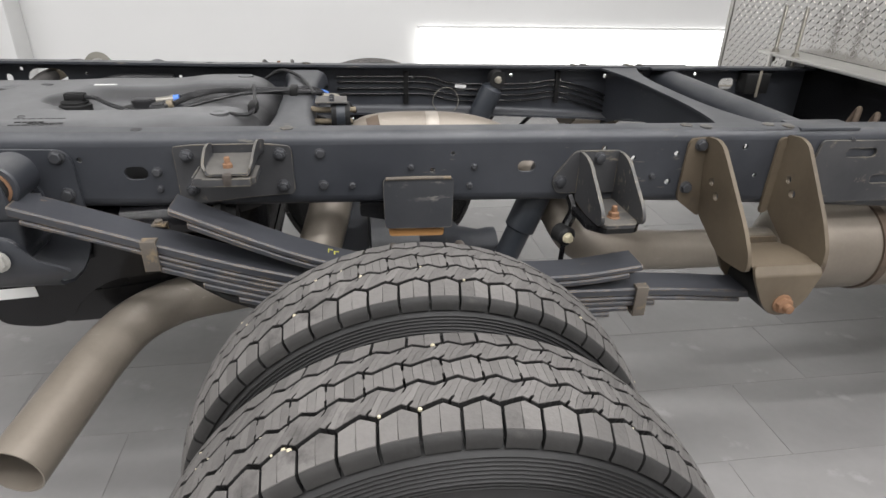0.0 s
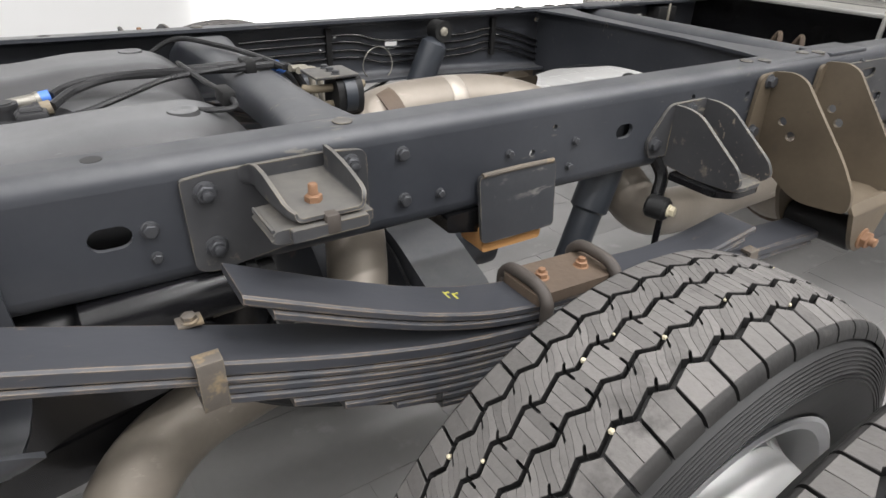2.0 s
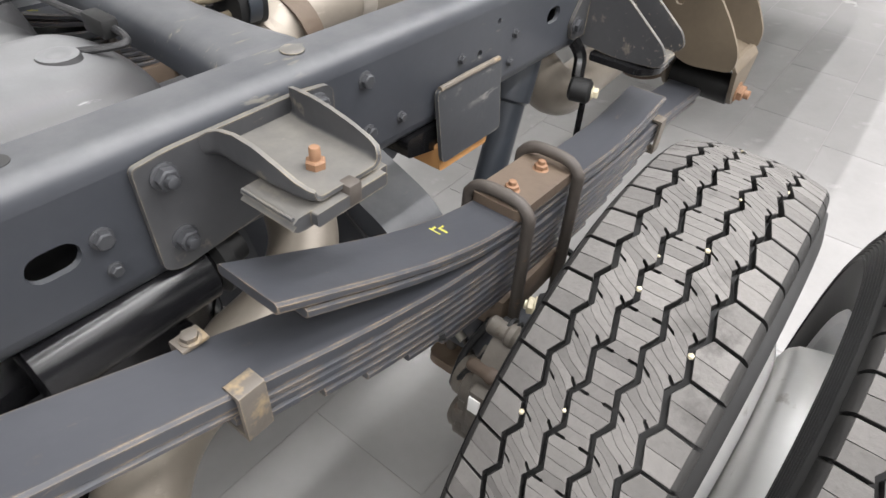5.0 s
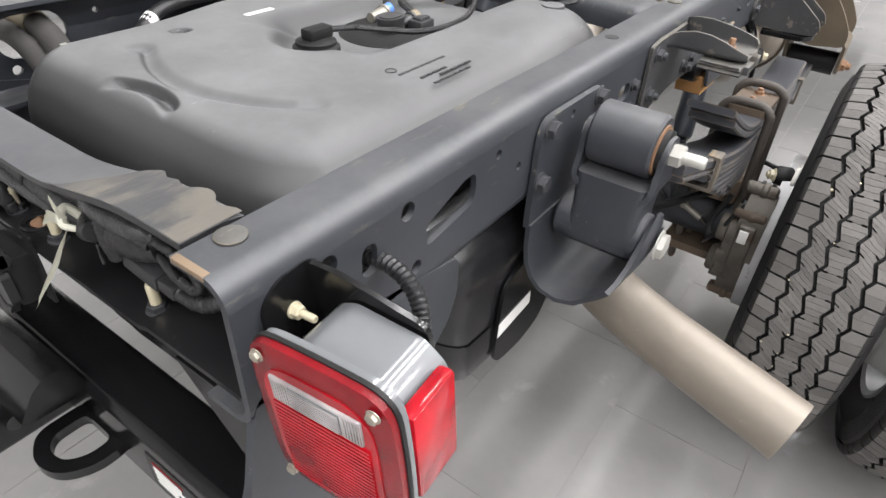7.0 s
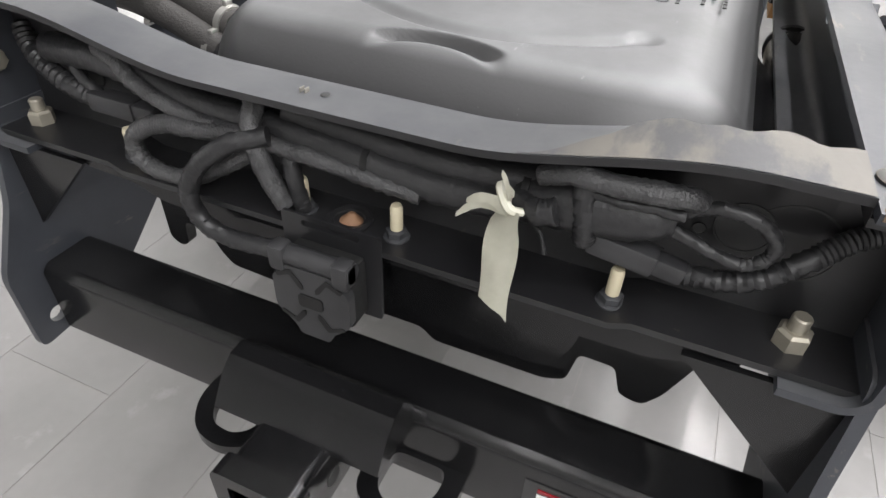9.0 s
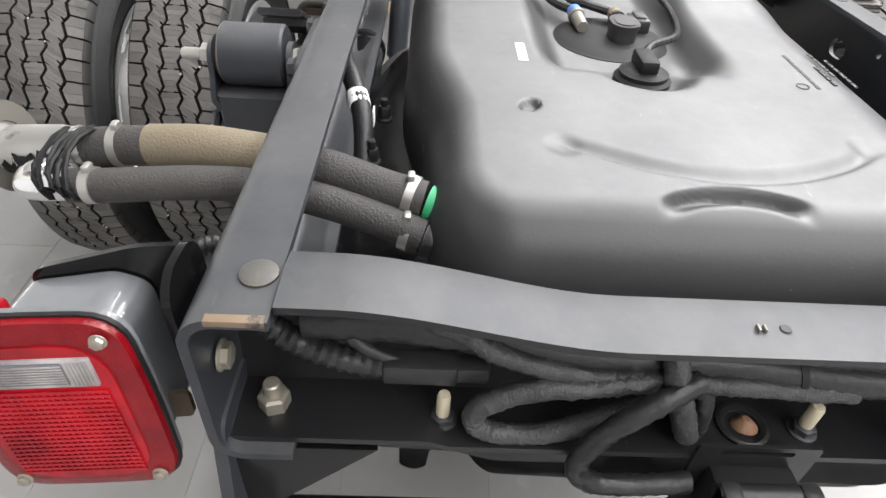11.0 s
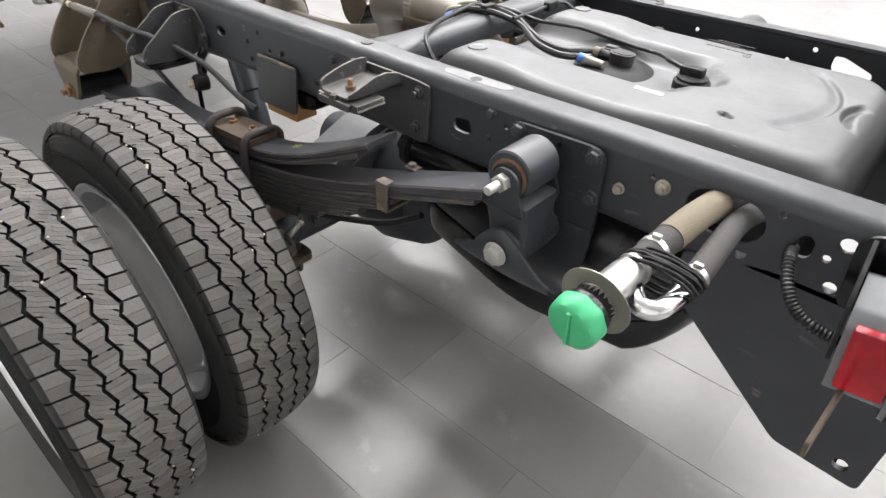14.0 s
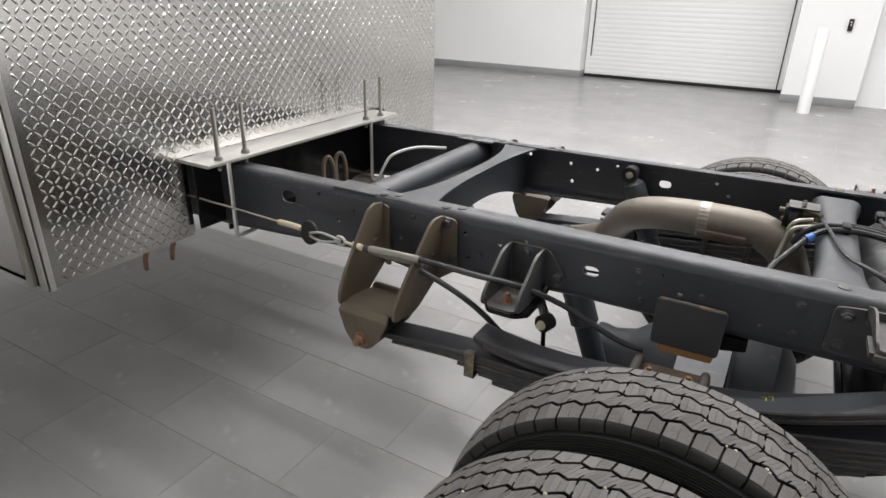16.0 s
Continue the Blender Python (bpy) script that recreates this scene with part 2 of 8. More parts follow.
# Bright blotches in the red paint the light thrown back inside the lens.
M_REDIN = surf("red_lens_glints", (0.13, 0.0012, 0.005), (0.50, 0.008, 0.018), (0.1, 0.18), scale=18, bump=0.0, coat=0.15, spec=0.35)
M_WEAR = surf("brushed_wear", (0.075, 0.071, 0.064), (0.13, 0.118, 0.10), (0.45, 0.6), scale=14, fine=160, bump=0.15, grain=(0.4, 1, 1), spot=(0.05, 0.05, 0.052), spot_scale=16, spot_at=0.5)
M_PALE = surf("pale_primer", (0.13, 0.132, 0.132), (0.22, 0.22, 0.215), (0.4, 0.6), scale=25, bump=0.05, spot=(0.04, 0.042, 0.046), spot_scale=20, spot_at=0.56)
M_CHALK = surf("yellow_chalk", (0.26, 0.25, 0.04), (0.34, 0.32, 0.06), (0.8, 0.9), bump=0.2)
M_PRIMER = surf("worn_edge", (0.16, 0.11, 0.07), (0.25, 0.19, 0.13), (0.5, 0.7), fine=200, bump=0.2, spot=(0.03, 0.03, 0.033), spot_scale=40, spot_at=0.55)
M_RED = surf("red_lens", (0.12, 0.0015, 0.005), (0.22, 0.004, 0.009), (0.12, 0.22), scale=40, fine=500, bump=0.35, coat=0.1, spec=0.35)
M_CLEAR = surf("clear_lens", (0.20, 0.18, 0.18), (0.46, 0.43, 0.43), (0.12, 0.2), scale=40, bump=0.0, coat=0.2)
M_LAMPBODY = surf("grey_lamp_housing", (0.115, 0.120, 0.128), (0.155, 0.160, 0.168), (0.17, 0.28), bump=0.02, spec=0.6, coat=0.35, spot=(0.14, 0.14, 0.14), spot_at=0.68)
M_GREEN = surf("green_plastic", (0.04, 0.36, 0.15), (0.055, 0.43, 0.19), (0.35, 0.5), bump=0.05, spot=(0.02, 0.05, 0.028), spot_scale=45, spot_at=0.67)
M_LABEL = surf("white_label", (0.72, 0.72, 0.70), (0.80, 0.80, 0.78), (0.5, 0.6), bump=0.02)
# Serves print and the painted shade of holes.
M_INKSHADE = surf("dark_ink_and_shade", (0.02, 0.02, 0.02), (0.03, 0.03, 0.03), (0.5, 0.6), bump=0)
M_WALL = surf("white_wall_paint", (0.79, 0.79, 0.78), (0.83, 0.83, 0.82), (0.45, 0.6), scale=1.0, bump=0.03)
M_DOORW = surf("white_door_panel", (0.77, 0.77, 0.76), (0.81, 0.81, 0.80), (0.4, 0.5), scale=1.0, bump=0.02)
M_BASE = surf("grey_skirting", (0.22, 0.225, 0.225), (0.27, 0.27, 0.27), (0.4, 0.6), bump=0.05)
M_TILE = surf("grey_porcelain_tile", (0.225, 0.219, 0.215), (0.300, 0.292, 0.287), (0.18, 0.32), scale=2.2, fine=40, bump=0.02, spot=(0.345, 0.337, 0.331), spot_scale=3.5, spot_at=0.58, spec=0.5)
M_GROUT = surf("light_grout", (0.20, 0.192, 0.185), (0.26, 0.25, 0.24), (0.5, 0.7), bump=0.1)
M_PLATE = surf("tread_plate_aluminium", (0.54, 0.53, 0.51), (0.62, 0.61, 0.59), (0.13, 0.21), metal=1.0, scale=2.5, bump=0.02)
M_ALUBAR = surf("mill_aluminium", (0.50, 0.49, 0.46), (0.62, 0.61, 0.58), (0.3, 0.45), metal=0.8, bump=0.05)
M_STAIN = surf("dull_plated_rod", (0.20, 0.19, 0.165), (0.30, 0.285, 0.25), (0.35, 0.5), metal=0.6, bump=0.3, fine=220)
M_ORANGE = surf("orange_foam", (0.40, 0.20, 0.07), (0.50, 0.27, 0.10), (0.6, 0.8), bump=0.2)
M_SHOCK = surf("shock_paint", (0.018, 0.022, 0.028), (0.034, 0.038, 0.045), (0.35, 0.5), bump=0.05)
M_BLUE = surf("blue_plastic", (0.05, 0.16, 0.5), (0.08, 0.2, 0.6), (0.4, 0.5), bump=0)
M_GLOSS = surf("glossy_black", (0.006, 0.006, 0.007), (0.012, 0.012, 0.013), (0.18, 0.3), bump=0.03, spec=0.35)
M_CAST = surf("dirty_cast_iron", (0.046, 0.040, 0.033), (0.115, 0.102, 0.086), (0.5, 0.7), metal=0.2, scale=20, bump=0.4, spot=(0.06, 0.04, 0.028), spot_scale=30, spot_at=0.55)
M_CREAM = surf("yellowed_plastic", (0.42, 0.37, 0.25), (0.54, 0.49, 0.36), (0.4, 0.6), bump=0.05)


def glow(name, color, strength):
    m = bpy.data.materials.new(name)
    m.use_nodes = True
    b = m.node_tree.nodes["Principled BSDF"]
    b.inputs["Base Color"].default_value = (0.8, 0.8, 0.8, 1)
    b.inputs["Emission Color"].default_value = (*color, 1)
    b.inputs["Emission Strength"].default_value = strength
    return m


# Glow of the wall's bright patch, raised to fill the truck's left side.
M_GLOWPANEL = glow("glowing_panel", (1.0, 0.99, 0.96), 3.0)

# ---- mesh helpers ----
ORIGIN = {}


def thing(name, at, label, category, group="", kind=""):
    ob = new(name)
    ob.location = at
    ob.empty_display_size = 0.1
    ORIGIN[ob] = Vector(at)
    return tagged(ob, label, category, group, kind)


def mesh_of(name, bm, material, at=(0, 0, 0), angle=38):
    bmesh.ops.recalc_face_normals(bm, faces=bm.faces)
    me = bpy.data.meshes.new(name)
    bmesh.ops.translate(bm, vec=-Vector(at), verts=bm.verts)
    bm.to_mesh(me)
    bm.free()
    me.polygons.foreach_set("use_smooth", [True] * len(me.polygons))
    me.set_sharp_from_angle(angle=radians(angle))
    for m in material if isinstance(material, (list, tuple)) else (material,):
        me.materials.append(m)
    return me


def part(name, bm, material, parent, label="", angle=38):
    """One mesh object, given in world places, under a thing or under a part."""
    at = ORIGIN[parent]
    ob = new(name, mesh_of(name, bm, material, at, angle))
    ob.parent = parent
    ORIGIN[ob] = at
    return tagged(ob, label)


def solid(name, bm, material, label, category="", group="", kind="", angle=38):
    """A top-level thing of one mesh, in world places."""
    ob = new(name, mesh_of(name, bm, material, (0, 0, 0), angle))
    ORIGIN[ob] = Vector((0, 0, 0))
    return tagged(ob, label, category, group, kind)


def frame_of(d):
    d = Vector(d).normalized()
    a = d.orthogonal().normalized()
    return a, d.cross(a), d


def add_box(bm, lo, hi, bev=0.0, m=None, seg=2):
    lo, hi = [min(a, b) for a, b in zip(lo, hi)], [max(a, b) for a, b in zip(lo, hi)]
    made = bmesh.ops.create_cube(bm, size=1.0)["verts"]
    for v in made:
        v.co = Vector([lo[k] + (v.co[k] + 0.5) * (hi[k] - lo[k]) for k in range(3)])
    if bev:
        edges = list({e for v in made for e in v.link_edges})
        done = bmesh.ops.bevel(bm, geom=edges, offset=bev, segments=seg, profile=0.5, affect="EDGES")
        made = list({v for f in done["faces"] for v in f.verts} | {v for v in made if v.is_valid})
    if m is not None:
        bmesh.ops.transform(bm, matrix=m, verts=made)
    return made


def add_cyl(bm, p0, p1, r0, r1=None, seg=20, caps=True, turn=0.0):
    p0, p1 = Vector(p0), Vector(p1)
    a, b, d = frame_of(p1 - p0)
    r1 = r0 if r1 is None else r1
    rings = []
    for p, r in ((p0, r0), (p1, r1)):
        rings.append([bm.verts.new(p + r * (math.cos(k) * a + math.sin(k) * b)) for k in (turn + 2 * math.pi * i / seg for i in range(seg))])
    for i in range(seg):
        j = (i + 1) % seg
        bm.faces.new((rings[0][i], rings[0][j], rings[1][j], rings[1][i]))
    if caps:
        bm.faces.new(rings[0][::-1])
        bm.faces.new(rings[1])


def add_lathe(bm, prof, at, axis, seg=32, close=False):
    """prof: rows of (distance along the axis, radius)."""
    a, b, d = frame_of(axis)
    at = Vector(at)
    rings = []
    for h, r in prof:
        rings.append([bm.verts.new(at + h * d + max(r, 1e-5) * (math.cos(k) * a + math.sin(k) * b)) for k in (2 * math.pi * i / seg for i in range(seg))])
    pairs = list(zip(rings, rings[1:])) + ([(rings[-1], rings[0])] if close else [])
    for q, s in pairs:
        for i in range(seg):
            j = (i + 1) % seg
            bm.faces.new((q[i], q[j], s[j], s[i]))
    if not close:
        bm.faces.new(rings[0][::-1])
        bm.faces.new(rings[-1])


def smooth_line(pts, n=6):
    pts = [Vector(p) for p in pts]
    if n <= 1 or len(pts) < 3:
        return pts
    out = []
    ext = [2 * pts[0] - pts[1], *pts, 2 * pts[-1] - pts[-2]]
    for p0, p1, p2, p3 in zip(ext, ext[1:], ext[2:], ext[3:]):
        for i in range(n):
            t = i / n
            out.append(0.5 * (2 * p1 + (p2 - p0) * t + (2 * p0 - 5 * p1 + 4 * p2 - p3) * t**2 + (3 * p1 - p0 - 3 * p2 + p3) * t**3))
    return [*out, pts[-1]]


def add_tube(bm, pts, r, seg=10, n=6, ribs=0.0, pitch=0.006, open_end=0.0):
    """A round bar along a smooth line; ribs: the height of the rings of a corrugated loom; open_end: the wall of an open pipe."""
    line = smooth_line(pts, n)
    if ribs:
        fine = []
        for p, q in zip(line, line[1:]):
            k = max(1, round((q - p).length / (pitch / 2)))
            fine += [p.lerp(q, i / k) for i in range(k)]
        line = [*fine, line[-1]]
    rings, a = [], None
    for i, p in enumerate(line):
        d = (line[min(i + 1, len(line) - 1)] - line[max(i - 1, 0)]).normalized()
        a = d.orthogonal().normalized() if a is None else (a - a.dot(d) * d).normalized()
        b = d.cross(a)
        rr = r(i / (len(line) - 1)) if callable(r) else r
        rr += ribs * (i % 2)
        rings.append([bm.verts.new(p + rr * (math.cos(k) * a + math.sin(k) * b)) for k in (2 * math.pi * j / seg for j in range(seg))])
    for q, s in zip(rings, rings[1:]):
        for i in range(seg):
            j = (i + 1) % seg
            bm.faces.new((q[i], q[j], s[j], s[i]))
    bm.faces.new(rings[0][::-1])
    if open_end:
        d = (line[-1] - line[-2]).normalized()
        inner = [bm.verts.new(v.co.lerp(line[-1], open_end)) for v in rings[-1]]
        deep = [bm.verts.new(v.co - 0.18 * d) for v in inner]
        for q, s in ((rings[-1], inner), (inner, deep)):
            for i in range(seg):
                j = (i + 1) % seg
                bm.faces.new((q[i], q[j], s[j], s[i]))
        bm.faces.new(deep)
    else:
        bm.faces.new(rings[-1])


def rounded(pts, r, n=4):
    """A polygon with its corners rounded by r (a number, or one for each corner)."""
    out, k = [], len(pts)
    for i, p in enumerate(pts):
        p, a, b = Vector(p), Vector(pts[i - 1]), Vector(pts[(i + 1) % k])
        rr = r[i] if isinstance(r, (list, tuple)) else r
        if not rr:
            out.append(tuple(p))
            continue
        da, db = (a - p), (b - p)
        cut = min(rr, 0.45 * da.length, 0.45 * db.length)
        qa, qb = p + cut * da.normalized(), p + cut * db.normalized()
        for j in range(n + 1):
            t = j / n
            out.append(tuple((1 - t) ** 2 * qa + 2 * t * (1 - t) * p + t**2 * qb))
    return out


def ring2(u, v, r, n=14):
    return [(u + r * math.cos(2 * math.pi * i / n), v + r * math.sin(2 * math.pi * i / n)) for i in range(n)]


def slot2(u, v, length, r, n=7, turn=0.0):
    h, c, s = length / 2 - r, math.cos(turn), math.sin(turn)
    raw = [(h + r * math.sin(math.pi * i / n), -r * math.cos(math.pi * i / n)) for i in range(n + 1)]
    raw += [(-h - r * math.sin(math.pi * i / n), r * math.cos(math.pi * i / n)) for i in range(n + 1)]
    return [(u + c * a - s * b, v + s * a + c * b) for a, b in raw]


def add_plate(bm, outer, holes, put, t):
    """A flat plate with real holes: outlines in (u, v); put(u, v, w) lays them into the world, w from 0 to t."""
    from_loops = [[Vector((u, v, 0)) for u, v in loop] for loop in (outer, *holes)]
    flat = [p for loop in from_loops for p in loop]
    lower, upper = ([bm.verts.new(put(p.x, p.y, w)) for p in flat] for w in (0, t))
    for tri in tessellate(from_loops):
        bm.faces.new([lower[i] for i in tri])
        bm.faces.new([upper[i] for i in reversed(tri)])
    at = 0
    for loop in from_loops:
        k = len(loop)
        for i in range(k):
            j = (i + 1) % k
            bm.faces.new((lower[at + i], lower[at + j], upper[at + j], upper[at + i]))
        at += k


def tessellate(loops):
    import mathutils
    return mathutils.geometry.tessellate_polygon(loops)


def xz(y, s=1):
    """Lays a plate drawn in (x, z) at the distance y from the middle, growing outwards, on the side s."""
    return lambda u, v, w: Vector((u, s * (y + w), v))


BOLTS = {}


def bolt(parent, p, d, r=0.011, h=0.009, material=None, stud=0.0, name="bolt"):
    """A hexagon head or nut with its flange; stud: the thread that stands out of it."""
    material = material or M_BOLT
    key = (round(r, 4), round(h, 4), round(stud, 4), material.name)
    if key not in BOLTS:
        bm = bmesh.new()
        add_lathe(bm, [(0, r * 1.22), (h * 0.16, r * 1.22), (h * 0.26, r * 1.02)], (0, 0, 0), (0, 0, 1), 14)
        add_lathe(bm, [(h * 0.2, r), (h * 0.88, r), (h, r * 0.82)], (0, 0, 0), (0, 0, 1), 6)
        if stud:
            add_lathe(bm, [(h * 0.6, r * 0.55), (h + stud * 0.9, r * 0.55), (h + stud, r * 0.45)], (0, 0, 0), (0, 0, 1), 10)
        BOLTS[key] = mesh_of(name, bm, material)
    ob = new(name, BOLTS[key])
    ob.parent = parent
    ORIGIN[ob] = ORIGIN[parent]
    q = Vector((0, 0, 1)).rotation_difference(Vector(d).normalized())
    ob.matrix_basis = Matrix.LocRotScale(Vector(p) - ORIGIN[parent], q, None)
    return ob


# ---- chassis frame ----
W = 0.410
FLANGE = 0.058
THICK = 0.007
STATIONS = [(-1.272, 0.768, 0.918), (-0.85, 0.768, 0.914), (-0.55, 0.757, 0.909), (0.26, 0.746, 0.904), (0.62, 0.730, 0.902), (1.05, 0.704, 0.899), (1.5, 0.676, 0.896), (3.2, 0.66, 0.885)]


def rail_at(x):
    for (a, b0, t0), (b, b1, t1) in zip(STATIONS, STATIONS[1:]):
        if x <= b:
            k = (x - a) / (b - a)
            return b0 + k * (b1 - b0), t0 + k * (t1 - t0)
    return STATIONS[-1][1:]


def oval(x, z, a, b):
    return [(x + a * math.cos(k), z + b * math.sin(k)) for k in (2 * math.pi * i / 16 for i in range(16))]


chassis = thing("chassis_frame", (0, 0, 0.75), "dark grey coated steel ladder frame of a truck, partly dusty", "truck frame")


def side_rail(s):
    bm = bmesh.new()
    r = 0.024
    arc = [math.pi / 2 * i / 6 for i in range(7)]
    for top in (True, False):
        outs, ins = [], []
        for x, lo, hi in STATIONS:
            edge = hi if top else lo
            sg = -1 if top else 1
            o = [(W - FLANGE, edge)] + [(W - r + r * math.sin(a), edge + sg * (r - r * math.cos(a))) for a in arc]
            q = r - THICK
            i_ = [(W - FLANGE, edge + sg * THICK)] + [(W - r + q * math.sin(a), edge + sg * (r - q * math.cos(a))) for a in arc]
            outs.append([bm.verts.new((x, s * y, z)) for y, z in o])
            ins.append([bm.verts.new((x, s * y, z)) for y, z in i_])
        k = len(outs[0])
        for rows in (outs, ins):
            for a, b in zip(rows, rows[1:]):
                for j in range(k - 1):
                    bm.faces.new((a[j], a[j + 1], b[j + 1], b[j]))
        for a, b, c, d in zip(outs, outs[1:], ins, ins[1:]):
            bm.faces.new((a[0], b[0], d[0], c[0]))
        for rows in ((outs[0], ins[0]), (outs[-1], ins[-1])):
            for j in range(k - 1):
                bm.faces.new((rows[0][j], rows[0][j + 1], rows[1][j + 1], rows[1][j]))
    outer = [(x, lo + r) for x, lo, hi in STATIONS] + [(x, hi - r) for x, lo, hi in reversed(STATIONS)]
    holes = [slot2(-0.549, 0.833, 0.044, 0.0135), slot2(0.232, 0.829, 0.040, 0.0125), slot2(1.185, 0.835, 0.06, 0.019)]
    holes += [ring2(x, z, rr, 10) for x, z, rr in ((-0.645, 0.862, 0.0055), (0.03, 0.826, 0.006), (0.072, 0.86, 0.005), (0.36, 0.818, 0.007), (0.47, 0.842, 0.006), (0.56, 0.785, 0.007), (0.57, 0.85, 0.0065),
              (0.73, 0.862, 0.007), (0.77, 0.795, 0.005), (0.93, 0.84, 0.006), (0.99, 0.80, 0.007), (0.40, 0.865, 0.006), (0.86, 0.872, 0.006), (1.06, 0.868, 0.0065))]
    if s > 0:
        holes += [slot2(-1.022, 0.854, 0.112, 0.033), ring2(-1.090, 0.886, 0.006, 10), slot2(-1.128, 0.854, 0.034, 0.010, turn=math.pi / 2), ring2(-1.172, 0.877, 0.011, 12), ring2(-1.156, 0.849, 0.006, 10), ring2(-1.174, 0.811, 0.009, 10), ring2(-0.912, 0.872, 0.005, 8), ring2(-1.060, 0.806, 0.008, 10)]
    else:
        holes += [rounded([(-1.047, 0.824), (-0.968, 0.836), (-0.962, 0.850), (-0.964, 0.873), (-0.985, 0.873), (-1.048, 0.850)], 0.008), ring2(-1.077, 0.881, 0.010, 12), ring2(-0.920, 0.876, 0.006, 10), ring2(-0.870, 0.841, 0.0055, 8), slot2(-1.13, 0.857, 0.034, 0.010, turn=math.pi / 2), ring2(-1.179, 0.879, 0.011, 12), ring2(-1.161, 0.852, 0.0065, 10), ring2(-1.177, 0.812, 0.009, 12), ring2(-1.063, 0.809, 0.008, 10)]
    add_plate(bm, outer, holes, lambda u, v, w: Vector((u, s * (W - w), v)), THICK)
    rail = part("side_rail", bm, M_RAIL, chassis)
    for x, z in ((-0.197, 0.866), (-0.194, 0.799), (-0.613, 0.877) if s > 0 else (-0.510, 0.835)):
        bolt(rail, (x, s * W, z), (0, s, 0), 0.0085, 0.009)
    for x, z in ((-0.136, 0.797), (-0.015, 0.833), (0.118, 0.831), (0.11, 0.79), (0.52, 0.80), (0.99, 0.875), (-0.61, 0.83) if s > 0 else (-0.509, 0.80)):
        bolt(rail, (x, s * W, z), (0, s, 0), 0.0058, 0.007)
    for x, y in ((-0.262, 0.372), (0.60, 0.372), (0.64, 0.385), (0.80, 0.372), (0.84, 0.385), (-1.23, 0.366)):
        lo, hi = rail_at(x)
        bm = bmesh.new()
        add_lathe(bm, [(-0.002, 0.0130), (0.002, 0.0128), (0.0034, 0.0105), (0.0038, 0.004)], (x, s * y, hi), (0, 0, 1), 18)
        part("rivet", bm, M_BRACKET, rail)
    # a dark disc paints the shade of the flange hole
    bm = bmesh.new()
    add_lathe(bm, [(0, 0.011), (0.0015, 0.0105)], (-0.546, s * 0.373, rail_at(-0.546)[1] - 0.0008), (0, 0, 1), 16)
    part("flange_hole_shade", bm, M_INKSHADE, rail)
    return rail


RAILS = {s: side_rail(s) for s in (1, -1)}


def sstep(a, b, x):
    k = min(1.0, max(0.0, (x - a) / (b - a)))
    return k * k * (3 - 2 * k)


# ---- cross members ----
def wave(y):
    """How far the rear cross member's top flange dips below its ends."""
    k = min(1.0, max(0.0, (0.31 - abs(y - 0.01)) / 0.20))
    return 0.030 * k * k * (3 - 2 * k)


